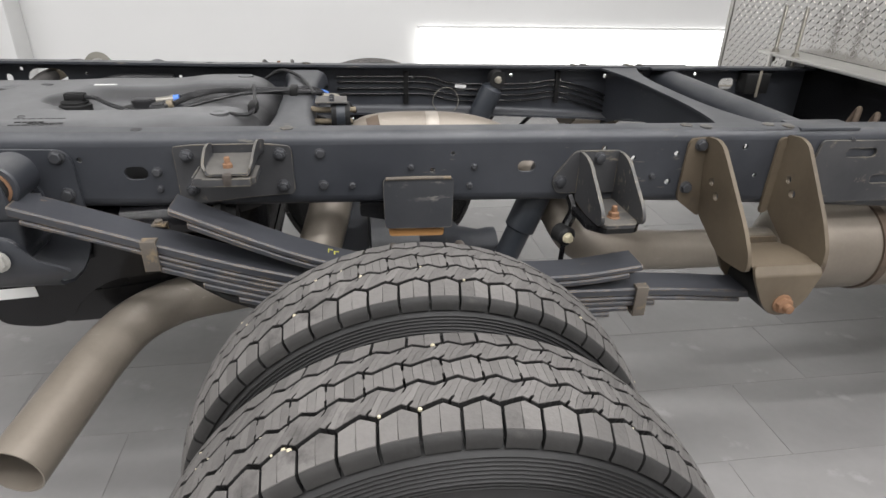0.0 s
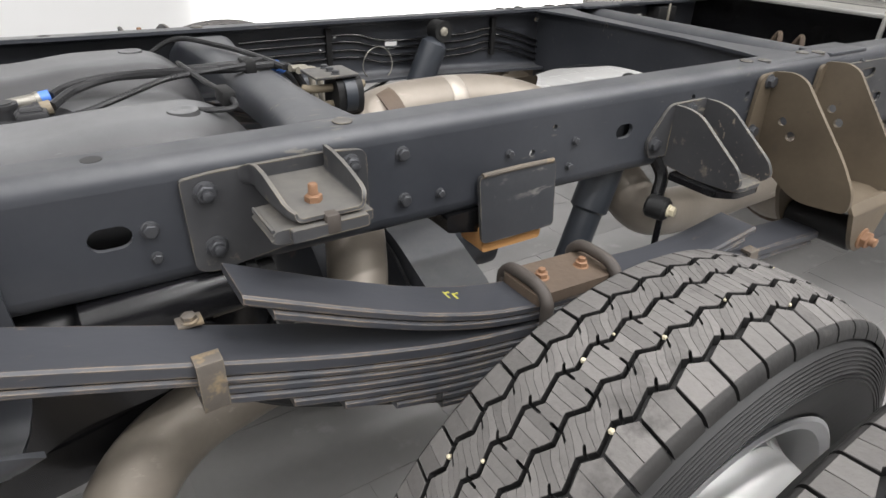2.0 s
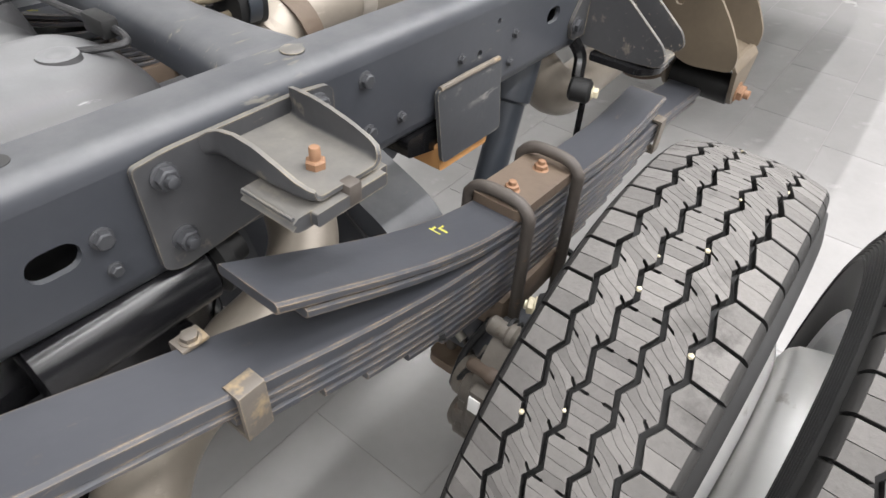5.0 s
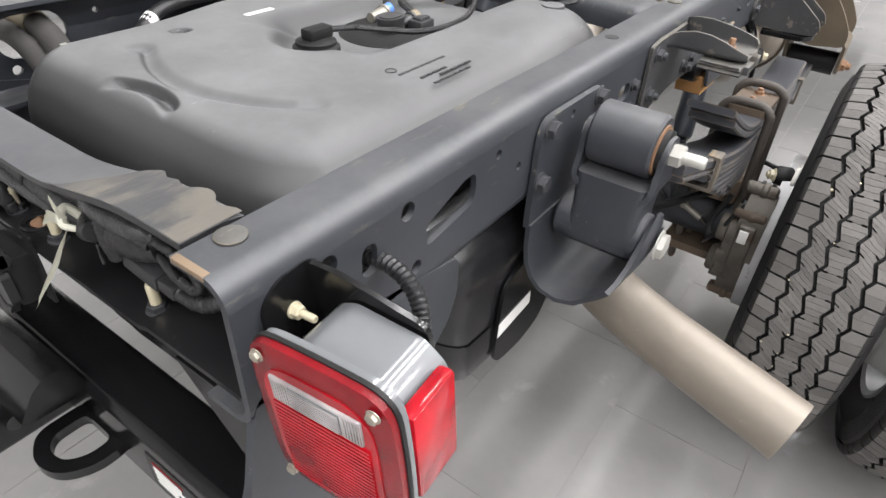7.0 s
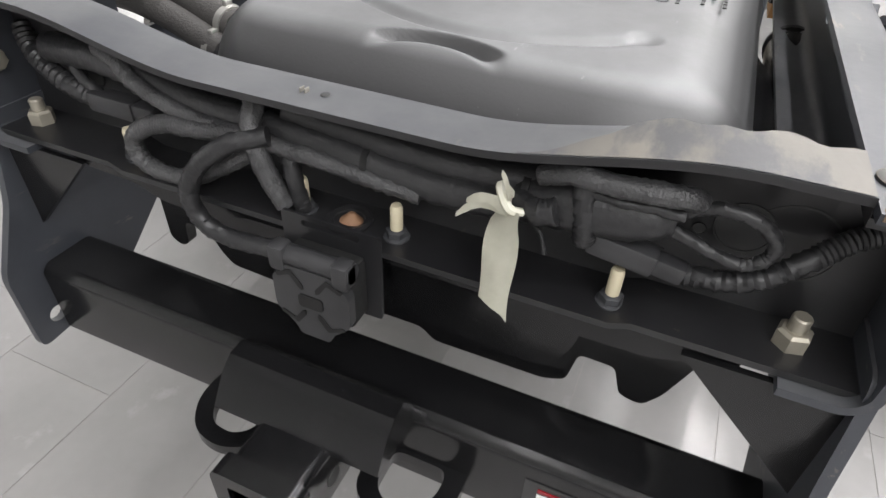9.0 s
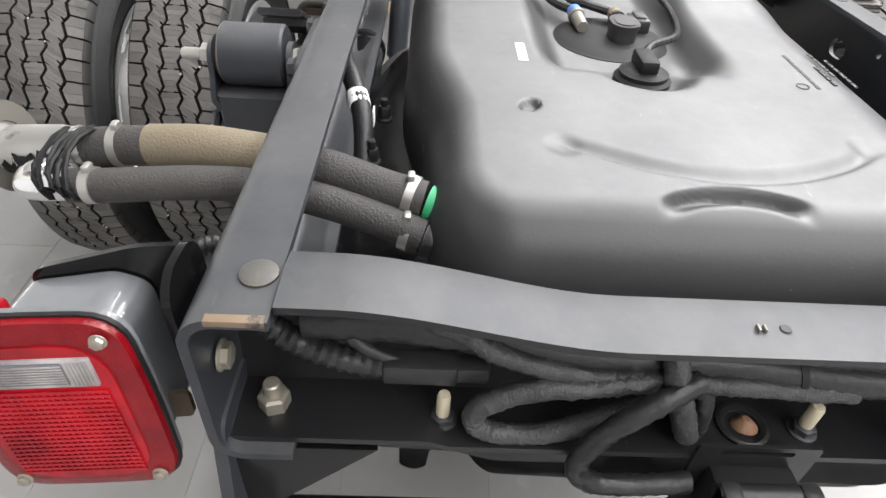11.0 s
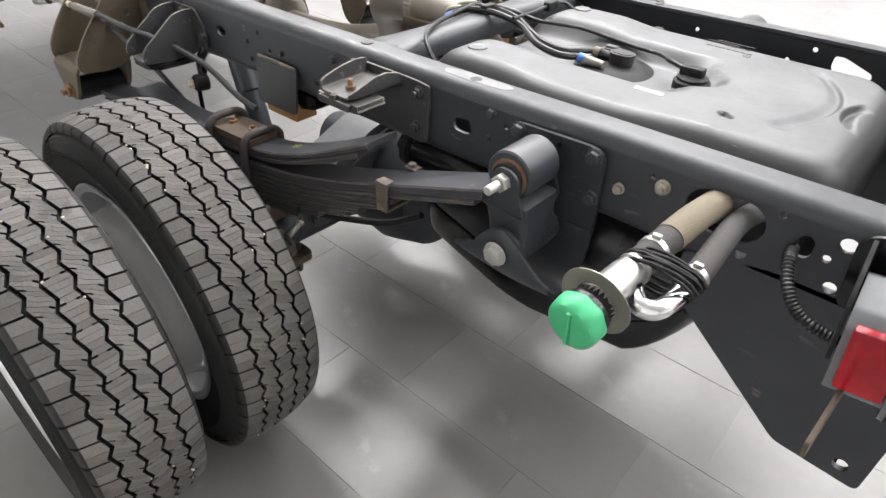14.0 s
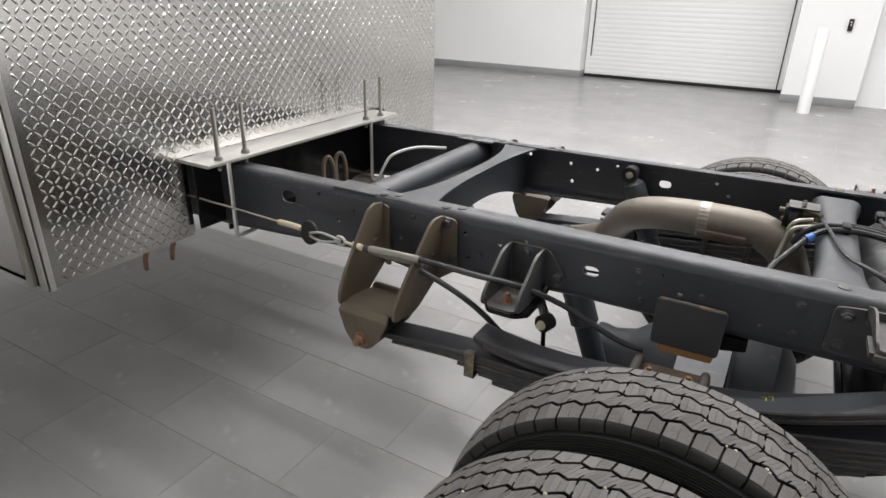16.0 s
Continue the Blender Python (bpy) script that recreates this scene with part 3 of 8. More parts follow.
def rear_crossmember():
    n = 48
    half = W - THICK - 0.002
    ys = sorted([-0.345 + 0.69 * i / (n - 4) for i in range(n - 3)] + [q * e for e in (0.3508, 0.3516, half) for q in (1, -1)])
    bm = bmesh.new()

    def sheet(rows):
        vs = [[bm.verts.new(p) for p in row] for row in rows]
        for a, b in zip(vs, vs[1:]):
            for j in range(len(a) - 1):
                bm.faces.new((a[j], a[j + 1], b[j + 1], b[j]))
        return vs

    def profile(y, off):
        top, low = 0.921 - wave(y) - (0.0125 if abs(y) > 0.351 else 0.0), 0.776 - (0.006 if abs(y) < 0.25 else 0.0)
        k = off
        return [(-1.262, y, top - k), (-1.222, y, top - k), (-1.205 - k * 0.2, y, top - 0.004 - k), (-1.198 - k, y, top - 0.016), (-1.196 - k, y, 0.83), (-1.198 - k, y, low + 0.012 + k), (-1.206, y, low + k), (-1.262, y, low + k)]

    a = sheet([profile(y, 0.0) for y in ys])
    b = sheet([profile(y, 0.006) for y in ys])
    m = len(a[0]) - 1
    for i in range(len(ys) - 1):
        bm.faces.new((a[i][0], a[i + 1][0], b[i + 1][0], b[i][0]))
        bm.faces.new((a[i][m], a[i + 1][m], b[i + 1][m], b[i][m]))
    for i in (0, len(ys) - 1):
        for j in range(m):
            bm.faces.new((a[i][j], a[i][j + 1], b[i][j + 1], b[i][j]))
    bmesh.ops.recalc_face_normals(bm, faces=bm.faces)
    # the flange's top keeps the rail coat, all else gets the shade-dark one
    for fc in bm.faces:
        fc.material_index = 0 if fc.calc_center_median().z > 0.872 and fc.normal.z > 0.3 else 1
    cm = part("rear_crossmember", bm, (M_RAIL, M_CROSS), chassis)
    for y in (0.372, -0.357):
        bolt(cm, (-1.232, y, 0.7765), (0, 0, 1), 0.0125, 0.020, M_ZINC, 0.012)
        bm = bmesh.new()
        add_lathe(bm, [(0, 0.018), (0.002, 0.017), (0.0025, 0.012)], (-1.232, y, 0.7765), (0, 0, 1), 18)
        part("rust_washer", bm, M_RUST, cm)
        bm = bmesh.new()
        rng = random.Random(int(100 * y) + 60)
        blot = [(-1.232 + (0.026 + rng.uniform(-0.007, 0.010)) * math.cos(k), y + (0.024 + rng.uniform(-0.007, 0.010)) * math.sin(k)) for k in (2 * math.pi * i / 18 for i in range(18))]
        add_plate(bm, rounded([(max(-1.2605, u), v) for u, v in blot], 0.003, 2), [], lambda u, v, w: Vector((u, v, 0.7765 + w)), 0.0006)
        part("rust_stain", bm, M_STAINRUST, cm, "brown rust stain on the flange")
    for y in (0.241, 0.043, -0.049, -0.232):
        bolt(cm, (-1.238, y, 0.776), (0, 0, 1), 0.0095, 0.009, M_BOLT)
        bm = bmesh.new()
        add_lathe(bm, [(0.006, 0.0055), (0.030, 0.0055), (0.033, 0.0045)], (-1.238, y, 0.776), (0, 0, 1), 10)
        part("stud", bm, M_CREAM, cm, "pale plated stud")
    # shade of a hole, drawn as a flat dark disc
    bm = bmesh.new()
    add_lathe(bm, [(0, 0.0042), (0.0008, 0.0036)], (-1.236, 0.012, 0.9217 - wave(0.012) - 0.0004), (0, 0, 1), 12)
    part("flange_hole_shade", bm, M_INKSHADE, cm)
    bm = bmesh.new()
    z = 0.9217 - wave(0.03)
    for dy in (-0.0022, 0.0022):
        add_box(bm, (-1.2405, 0.030 + dy - 0.0008, z - 0.002), (-1.2345, 0.030 + dy + 0.0008, z + 0.0028), 0.0005)
    part("push_clip", bm, M_STAIN, cm, "small dull spring clip")
    bm = bmesh.new()
    add_lathe(bm, [(-0.004, 0.021), (0.004, 0.021), (0.005, 0.018), (0.0035, 0.014), (0.001, 0.013)], (-1.235, -0.001, 0.7745), (0, 0, 1), 20)
    part("drain_grommet", bm, M_CROSS, cm)
    bm = bmesh.new()
    add_lathe(bm, [(0, 0.011), (0.002, 0.010), (0.006, 0.005), (0.008, 0.003)], (-1.235, -0.003, 0.7760), (0.2, 0, 1), 12)
    part("rusty_plug", bm, M_RUSTNUT, cm)
    for q in (1, -1):
        bolt(cm, (-1.238, q * half, 0.846), (0, -q, 0), 0.010, 0.008, M_ZINC)
    bm = bmesh.new()
    outer = rounded([(-0.33, 0.774), (-0.33, 0.765), (-0.30, 0.757), (-0.27, 0.748), (-0.21, 0.747), (-0.18, 0.759), (-0.05, 0.759), (0.10, 0.759), (0.13, 0.747), (0.20, 0.747), (0.23, 0.759), (0.29, 0.762), (0.33, 0.774)], 0.008)
    add_plate(bm, outer, [], lambda u, v, w: Vector((-1.255 + w, u, v)), 0.04)
    part("lower_shell", bm, M_BLACK, cm)
    # stamped shield hanging behind the hitch, with a proud panel on it
    bm = bmesh.new()
    drop = rounded([(-0.318, 0.772), (-0.318, 0.705), (-0.298, 0.650), (-0.284, 0.629), (-0.262, 0.633), (-0.252, 0.666), (-0.218, 0.667), (-0.211, 0.628), (-0.190, 0.619), (-0.071, 0.618), (-0.055, 0.632), (0.025, 0.632), (0.040, 0.619), (0.186, 0.627), (0.200, 0.642), (0.214, 0.669), (0.247, 0.669), (0.250, 0.636), (0.262, 0.630), (0.276, 0.638), (0.276, 0.772)], 0.007)
    add_plate(bm, drop, [], lambda u, v, w: Vector((-1.198 + w, u, v)), 0.014)
    part("drop_shield", bm, M_BLACK, cm, "stamped black drop shield")
    bm = bmesh.new()
    proud = rounded([(-0.215, 0.772), (-0.215, 0.70), (-0.195, 0.655), (-0.06, 0.660), (-0.035, 0.690), (-0.028, 0.740), (0.0, 0.772)], 0.015)
    add_plate(bm, proud, [], lambda u, v, w: Vector((-1.216 + w, u, v)), 0.018)
    part("proud_panel", bm, M_BLACK, cm)
    bm = bmesh.new()
    proud = rounded([(0.06, 0.772), (0.07, 0.70), (0.09, 0.665), (0.17, 0.665), (0.185, 0.69), (0.19, 0.772)], 0.012)
    add_plate(bm, proud, [], lambda u, v, w: Vector((-1.212 + w, u, v)), 0.014)
    part("proud_panel", bm, M_BLACK, cm)
    bm = bmesh.new()
    k, y0, y1 = 30, -0.350, -0.150
    rows = []
    for i in range(k + 1):
        y = y0 + (y1 - y0) * i / k
        inner = -1.2615 + 0.062 * sstep(1.0, 0.55, i / k) * (0.86 + 0.22 * noise.noise(Vector((45 * y, 0.3, 0.7))))
        rows.append([bm.verts.new((x, y, 0.9217 - wave(y))) for x in (-1.2615, (-1.2615 + inner) / 2, max(inner, -1.2600))])
    for a_, b_ in zip(rows, rows[1:]):
        for q in (0, 1):
            bm.faces.new((a_[q], a_[q + 1], b_[q + 1], b_[q]))
    part("worn_paint", bm, M_WEAR, cm, "brushed brown wear on the flange")
    return cm


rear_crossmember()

# box-section cross member ahead of the tank, bent down at the ends
bm = bmesh.new()
line = [(-0.395, 0.868), (-0.33, 0.894), (-0.25, 0.897), (0.25, 0.897), (0.33, 0.894), (0.395, 0.868)]
pts = smooth_line([(-0.262, y, z) for y, z in line], 5)
rows = []
for p in pts:
    k = 0.045 + 0.018 * min(1, max(0, (abs(p.y) - 0.22) / 0.12))
    prof = [(-k, -0.045), (-k, -0.026), (-k + 0.003, -0.014), (-k + 0.011, -0.005), (-k + 0.024, 0), (k - 0.024, 0), (k - 0.011, -0.005), (k - 0.003, -0.014), (k, -0.026), (k, -0.045)]
    rows.append([bm.verts.new(p + Vector((a, 0, b))) for a, b in prof])
for a, b in zip(rows, rows[1:]):
    for j in range(len(a)):
        q = (j + 1) % len(a)
        bm.faces.new((a[j], a[q], b[q], b[j]))
bm.faces.new(rows[0])
bm.faces.new(rows[-1])
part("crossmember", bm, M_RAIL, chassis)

# round tube across and the arched plate beside it
bm = bmesh.new()
add_tube(bm, [(0.935, -0.40, 0.845), (0.935, -0.2, 0.845), (0.935, 0.2, 0.845), (0.935, 0.40, 0.845)], 0.046, 20, 2)
for s in (1, -1):
    add_box(bm, (0.86, s * 0.33, 0.893), (1.01, s * 0.405, 0.901), 0.003)
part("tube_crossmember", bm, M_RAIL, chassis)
bm = bmesh.new()
n = 40
va, vb, vc, vd = [], [], [], []
for i in range(n + 1):
    y = -0.40 + 0.80 * i / n
    flare = 0.028 + 0.075 * (abs(y) / 0.40) ** 3
    x0 = 0.735
    z = 0.898
    for lst, p in zip((va, vb, vc, vd), ((x0 + flare, y, z), (x0 - flare * 0.6, y, z), (x0 - flare * 0.6, y, z - 0.006), (x0, y, z - 0.006))):
        lst.append(bm.verts.new(p))
low = [bm.verts.new((0.735, v.co.y, v.co.z - 0.10 - 0.10 * (abs(v.co.y) / 0.4) ** 2)) for v in vd]
for i in range(n):
    for a, b in ((va, vb), (vb, vc), (vc, va), (vd, low)):
        bm.faces.new((a[i], a[i + 1], b[i + 1], b[i]))
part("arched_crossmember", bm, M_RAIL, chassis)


# ---- brackets on the rails ----
def shackle_bracket(s):
    bm = bmesh.new()
    outline = rounded([(-0.838, 0.889), (-0.656, 0.884), (-0.653, 0.765), (-0.655, 0.74), (-0.840, 0.74), (-0.841, 0.765)], [0.03, 0.03, 0, 0, 0, 0])
    add_plate(bm, outline, [ring2(-0.757, 0.872, 0.0055, 10)], xz(W + 0.002, s), 0.008)
    ob = part("shackle_bracket", bm, M_RAIL, chassis, "pressed steel hook bracket for a spring shackle")
    # the plate sweeps down and outward into a J and ends in a winged lug
    bm = bmesh.new()
    rows = []
    for y, z, a, b in ((0.4165, 0.745, -0.840, -0.655), (0.417, 0.715, -0.840, -0.656), (0.420, 0.686, -0.838, -0.658), (0.428, 0.662, -0.835, -0.664), (0.444, 0.643, -0.832, -0.672), (0.470, 0.635, -0.830, -0.682), (0.497, 0.643, -0.830, -0.690), (0.520, 0.659, -0.832, -0.688), (0.538, 0.678, -0.837, -0.670), (0.549, 0.694, -0.843, -0.650), (0.554, 0.705, -0.829, -0.662), (0.558, 0.722, -0.812, -0.697), (0.560, 0.745, -0.790, -0.712), (0.560, 0.763, -0.773, -0.729), (0.560, 0.774, -0.756, -0.744)):
        rows.append([bm.verts.new((a + (b - a) * k / 8, s * (y - 0.006 * ((k - 4) / 4) ** 2 * (1 if y > 0.5 else 0)), z)) for k in range(9)])
    for a, b in zip(rows, rows[1:]):
        for k in range(8):
            bm.faces.new((a[k], a[k + 1], b[k + 1], b[k]))
    bmesh.ops.recalc_face_normals(bm, faces=bm.faces)
    bmesh.ops.solidify(bm, geom=bm.faces[:], thickness=0.0065)
    part("hook", bm, M_RAIL, ob, angle=50)
    for x, z in ((-0.679, 0.872), (-0.820, 0.874), (-0.827, 0.804), (-0.675, 0.797)):
        bolt(ob, (x, s * (W + 0.010), z), (0, s, 0), 0.0115, 0.012)
    bolt(ob, (-0.752, s * 0.564, 0.731), (0, s, 0), 0.0172, 0.011, M_NUT)


def bump_bracket(s):
    bm = bmesh.new()
    plate = rounded([(-0.474, 0.886), (-0.440, 0.890), (-0.300, 0.890), (-0.252, 0.884), (-0.250, 0.786), (-0.350, 0.780), (-0.455, 0.768), (-0.472, 0.776)], [0.006, 0.02, 0.02, 0.012, 0.012, 0.03, 0.012, 0.008])
    add_plate(bm, plate, [], xz(W + 0.002, s), 0.006)
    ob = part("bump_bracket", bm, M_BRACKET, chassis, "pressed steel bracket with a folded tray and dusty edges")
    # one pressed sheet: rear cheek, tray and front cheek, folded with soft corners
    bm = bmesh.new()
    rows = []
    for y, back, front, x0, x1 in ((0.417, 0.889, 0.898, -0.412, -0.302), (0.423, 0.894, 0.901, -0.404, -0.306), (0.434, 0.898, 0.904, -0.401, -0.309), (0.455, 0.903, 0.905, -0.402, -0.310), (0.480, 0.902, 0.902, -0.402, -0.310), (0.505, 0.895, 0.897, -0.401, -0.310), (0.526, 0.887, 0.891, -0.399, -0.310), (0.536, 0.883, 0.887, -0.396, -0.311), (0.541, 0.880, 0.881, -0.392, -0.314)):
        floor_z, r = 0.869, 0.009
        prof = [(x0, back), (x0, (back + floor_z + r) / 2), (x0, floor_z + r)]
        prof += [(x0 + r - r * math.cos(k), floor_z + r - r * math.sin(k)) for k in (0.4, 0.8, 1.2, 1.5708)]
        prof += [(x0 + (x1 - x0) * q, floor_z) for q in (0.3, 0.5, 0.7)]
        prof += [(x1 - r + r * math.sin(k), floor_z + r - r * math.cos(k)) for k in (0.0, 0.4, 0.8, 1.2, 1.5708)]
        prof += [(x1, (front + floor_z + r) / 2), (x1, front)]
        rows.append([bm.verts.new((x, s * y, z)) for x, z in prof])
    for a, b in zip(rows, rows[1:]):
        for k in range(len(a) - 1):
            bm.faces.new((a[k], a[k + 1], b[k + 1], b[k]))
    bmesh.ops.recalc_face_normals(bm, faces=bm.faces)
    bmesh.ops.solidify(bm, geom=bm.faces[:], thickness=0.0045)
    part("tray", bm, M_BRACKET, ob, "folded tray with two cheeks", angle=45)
    bm = bmesh.new()
    add_plate(bm, slot2(-0.388, 0.478, 0.014, 0.0042), [slot2(-0.388, 0.478, 0.008, 0.0016)], lambda u, v, w: Vector((u, s * v, 0.8695 + w)), 0.0012)
    part("drain_slot", bm, M_CROSS, ob)
    # channel-shaped pad under the tray, with a ridged lip behind the rear cheek
    bm = bmesh.new()
    ridges = [(-0.402, 0.8655), (-0.411, 0.8650), (-0.416, 0.8615), (-0.413, 0.8585), (-0.417, 0.8550), (-0.413, 0.8515), (-0.404, 0.8500), (-0.320, 0.8500), (-0.312, 0.8530), (-0.306, 0.8550), (-0.306, 0.8655)]
    add_plate(bm, ridges, [], xz(0.474, s), 0.066)
    add_plate(bm, rounded([(-0.398, 0.852), (-0.314, 0.852), (-0.314, 0.8655), (-0.398, 0.8655)], 0.003), [], xz(0.540, s), 0.008)
    part("bump_pad", bm, M_BRACKET, ob, "dull metal bump pad")
    bm = bmesh.new()
    add_tube(bm, [(-0.4145, s * 0.476, 0.8650), (-0.4145, s * 0.50, 0.8650), (-0.4145, s * 0.538, 0.8650)], 0.0020, 8, 2)
    part("ridge", bm, M_BRACKET, ob)
    bm = bmesh.new()
    add_box(bm, (-0.362, s * 0.533, 0.852), (-0.346, s * 0.549, 0.874), 0.003)
    part("tab", bm, M_UBOLT, ob)
    bolt(ob, (-0.358, s * 0.505, 0.8692), (0, 0, 1), 0.0095, 0.012, M_RUSTNUT, 0.012)
    for x, z in ((-0.449, 0.869), (-0.446, 0.801), (-0.275, 0.869), (-0.272, 0.803)):
        bolt(ob, (x, s * (W + 0.008), z), (0, s, 0), 0.0108, 0.011, None, 0.006)


def centre_pad(s):
    bm = bmesh.new()
    add_plate(bm, rounded([(-0.074, 0.811), (0.074, 0.811), (0.072, 0.703), (-0.071, 0.705)], 0.010), [], lambda u, v, w: Vector((u, s * (W + 0.004 + w + 0.12 * max(0.0, 0.80 - v)), v)), 0.006)
    ob = part("heat_shield", bm, M_SHIELD, chassis, "scuffed flat steel shield plate with a rubbed top edge")
    bm = bmesh.new()
    add_tube(bm, [(-0.068, s * (W + 0.008), 0.811), (0.0, s * (W + 0.008), 0.812), (0.068, s * (W + 0.008), 0.811)], 0.0042, 8, 2)
    part("rolled_edge", bm, M_CLIP, ob, "pale rubbed edge")
    # black cup behind the plate with the foam stop in it
    bm = bmesh.new()
    add_plate(bm, rounded([(-0.122, 0.755), (0.060, 0.755), (0.058, 0.722), (-0.064, 0.716), (-0.122, 0.728)], 0.006), [], xz(W - 0.055, s), 0.056)
    part("stop_cup", bm, M_BLACK, ob)
    bm = bmesh.new()
    add_plate(bm, rounded([(-0.066, 0.724), (0.058, 0.724), (0.055, 0.680), (-0.061, 0.682)], 0.006), [], xz(W - 0.046, s), 0.056)
    part("bump_stop", bm, M_ORANGE, ob, "orange brown foam bump stop")


def front_bump_bracket(s):
    bm = bmesh.new()
    for x in (0.346, 0.432):
        side = rounded([(0.412, 0.860), (0.440, 0.861), (0.470, 0.855), (0.560, 0.786), (0.570, 0.764), (0.556, 0.749), (0.48, 0.745), (0.412, 0.752)], [0.004, 0.01, 0.015, 0.03, 0.014, 0.014, 0.02, 0.01])
        add_plate(bm, side, [], lambda u, v, w, x=x: Vector((x + w, s * u, v)), 0.007)
    add_plate(bm, rounded([(0.288, 0.800), (0.335, 0.862), (0.44, 0.862), (0.470, 0.830), (0.475, 0.768), (0.300, 0.768)], 0.014), [], xz(W + 0.001, s), 0.006)
    add_plate(bm, rounded([(0.353, 0.42), (0.432, 0.42), (0.432, 0.548), (0.422, 0.562), (0.363, 0.562), (0.353, 0.548)], 0.010), [], lambda u, v, w: Vector((u, s * v, 0.746 + w)), 0.007)
    ob = part("bump_bracket", bm, M_BRACKET, chassis, "deep dark U-shaped steel bracket")
    bm = bmesh.new()
    add_plate(bm, rounded([(0.330, 0.44), (0.442, 0.44), (0.442, 0.540), (0.424, 0.560), (0.360, 0.560), (0.330, 0.535)], 0.010), [], lambda u, v, w: Vector((u, s * v, 0.734 + w)), 0.011)
    part("bump_pad", bm, M_BLACK, ob)
    bolt(ob, (0.392, s * 0.520, 0.752), (0, 0, 1), 0.011, 0.014, M_RUSTNUT, 0.012)
    for x, z in ((0.308, 0.795), (0.390, 0.846), (0.458, 0.785)):
        bolt(ob, (x, s * (W + 0.007), z), (0, s, 0), 0.011, 0.010)


def spring_hanger(s):
    bm = bmesh.new()
    for x, lean in ((0.626, 0.10), (0.822, -0.02)):
        side = rounded([(0.415, 0.890), (0.458, 0.895), (0.484, 0.886), (0.592, 0.752), (0.622, 0.700), (0.622, 0.660), (0.520, 0.648), (0.415, 0.715)], [0.01, 0.02, 0.03, 0.05, 0.03, 0.02, 0.03, 0.02])
        holes = [ring2(0.458, 0.80, 0.009, 10), ring2(0.48, 0.775, 0.010, 10)]
        add_plate(bm, side, holes, lambda u, v, w, x=x, lean=lean: Vector((x + w + lean * (0.89 - v), s * u, v)), 0.009)
    fl = rounded([(0.585, 0.745), (0.59, 0.885), (0.648, 0.888), (0.648, 0.70)], 0.015)
    add_plate(bm, fl, [], xz(W + 0.002, s), 0.008)
    fl = rounded([(0.805, 0.885), (0.87, 0.88), (0.875, 0.74), (0.80, 0.70)], 0.015)
    add_plate(bm, fl, [], xz(W + 0.002, s), 0.008)
    face = rounded([(0.672, 0.672), (0.818, 0.672), (0.822, 0.655), (0.800, 0.590), (0.770, 0.560), (0.728, 0.560), (0.700, 0.590), (0.668, 0.655)], [0.01, 0.01, 0.02, 0.03, 0.03, 0.03, 0.03, 0.02])
    add_plate(bm, face, [], lambda u, v, w: Vector((u, s * (0.628 - 0.75 * max(0, v - 0.655) + w - 0.009), v)), 0.009)
    add_plate(bm, face, [], lambda u, v, w: Vector((u, s * (0.470 + w), v)), 0.009)
    vs = []
    for y, z in ((0.47, 0.655), (0.52, 0.668), (0.58, 0.672), (0.622, 0.662)):
        vs.append([bm.verts.new((x, s * y, z)) for x in (0.672, 0.818)])
    for a, b in zip(vs, vs[1:]):
        bm.faces.new((a[0], a[1], b[1], b[0]))
    ob = part("spring_hanger", bm, M_HANGER, chassis, "tan dusty cast spring hanger with two cheeks")
    bolt(ob, (0.748, s * 0.628, 0.588), (0, s, 0), 0.018, 0.016, M_RUSTNUT, 0.012)
    for x, z in ((0.616, 0.872), (0.60, 0.775), (0.848, 0.868), (0.855, 0.795)):
        bolt(ob, (x, s * (W + 0.010), z), (0, s, 0), 0.0115, 0.012)
    bm = bmesh.new()
    add_cyl(bm, (0.748, s * 0.482, 0.588), (0.748, s * 0.615, 0.588), 0.034, seg=20)
    part("rubber_bush", bm, M_RUBBER, ob)


for s in (1, -1):
    shackle_bracket(s)
    bump_bracket(s)
    centre_pad(s)
    front_bump_bracket(s)
    spring_hanger(s)
bm = bmesh.new()
add_plate(bm, rounded([(0.915, 0.875), (1.30, 0.87), (1.30, 0.725), (0.885, 0.725)], 0.012), [slot2(1.02, 0.845, 0.08, 0.011), slot2(1.10, 0.78, 0.07, 0.011)], xz(W + 0.001, -1), 0.006)
part("doubler_plate", bm, M_BRACKET, chassis)

# ---- leaf springs ----
TOP = [(-0.715, 0.831), (-0.60, 0.790), (-0.50, 0.753), (-0.354, 0.701), (-0.20, 0.657), (0.0, 0.625), (0.2, 0.610), (0.34, 0.604), (0.46, 0.603), (0.60, 0.593), (0.72, 0.580)]
HELP = [(-0.458, 0.818), (-0.40, 0.790), (-0.30, 0.742), (-0.2, 0.701), (-0.1, 0.674), (0.0, 0.662), (0.10, 0.655), (0.25, 0.640), (0.36, 0.644), (0.457, 0.660)]
YS = 0.523


def curve_z(rows, x):
    for (a, z0), (b, z1) in zip(rows, rows[1:]):
        if x <= b:
            k = (x - a) / (b - a)
            return z0 + k * (z1 - z0)
    return rows[-1][1]


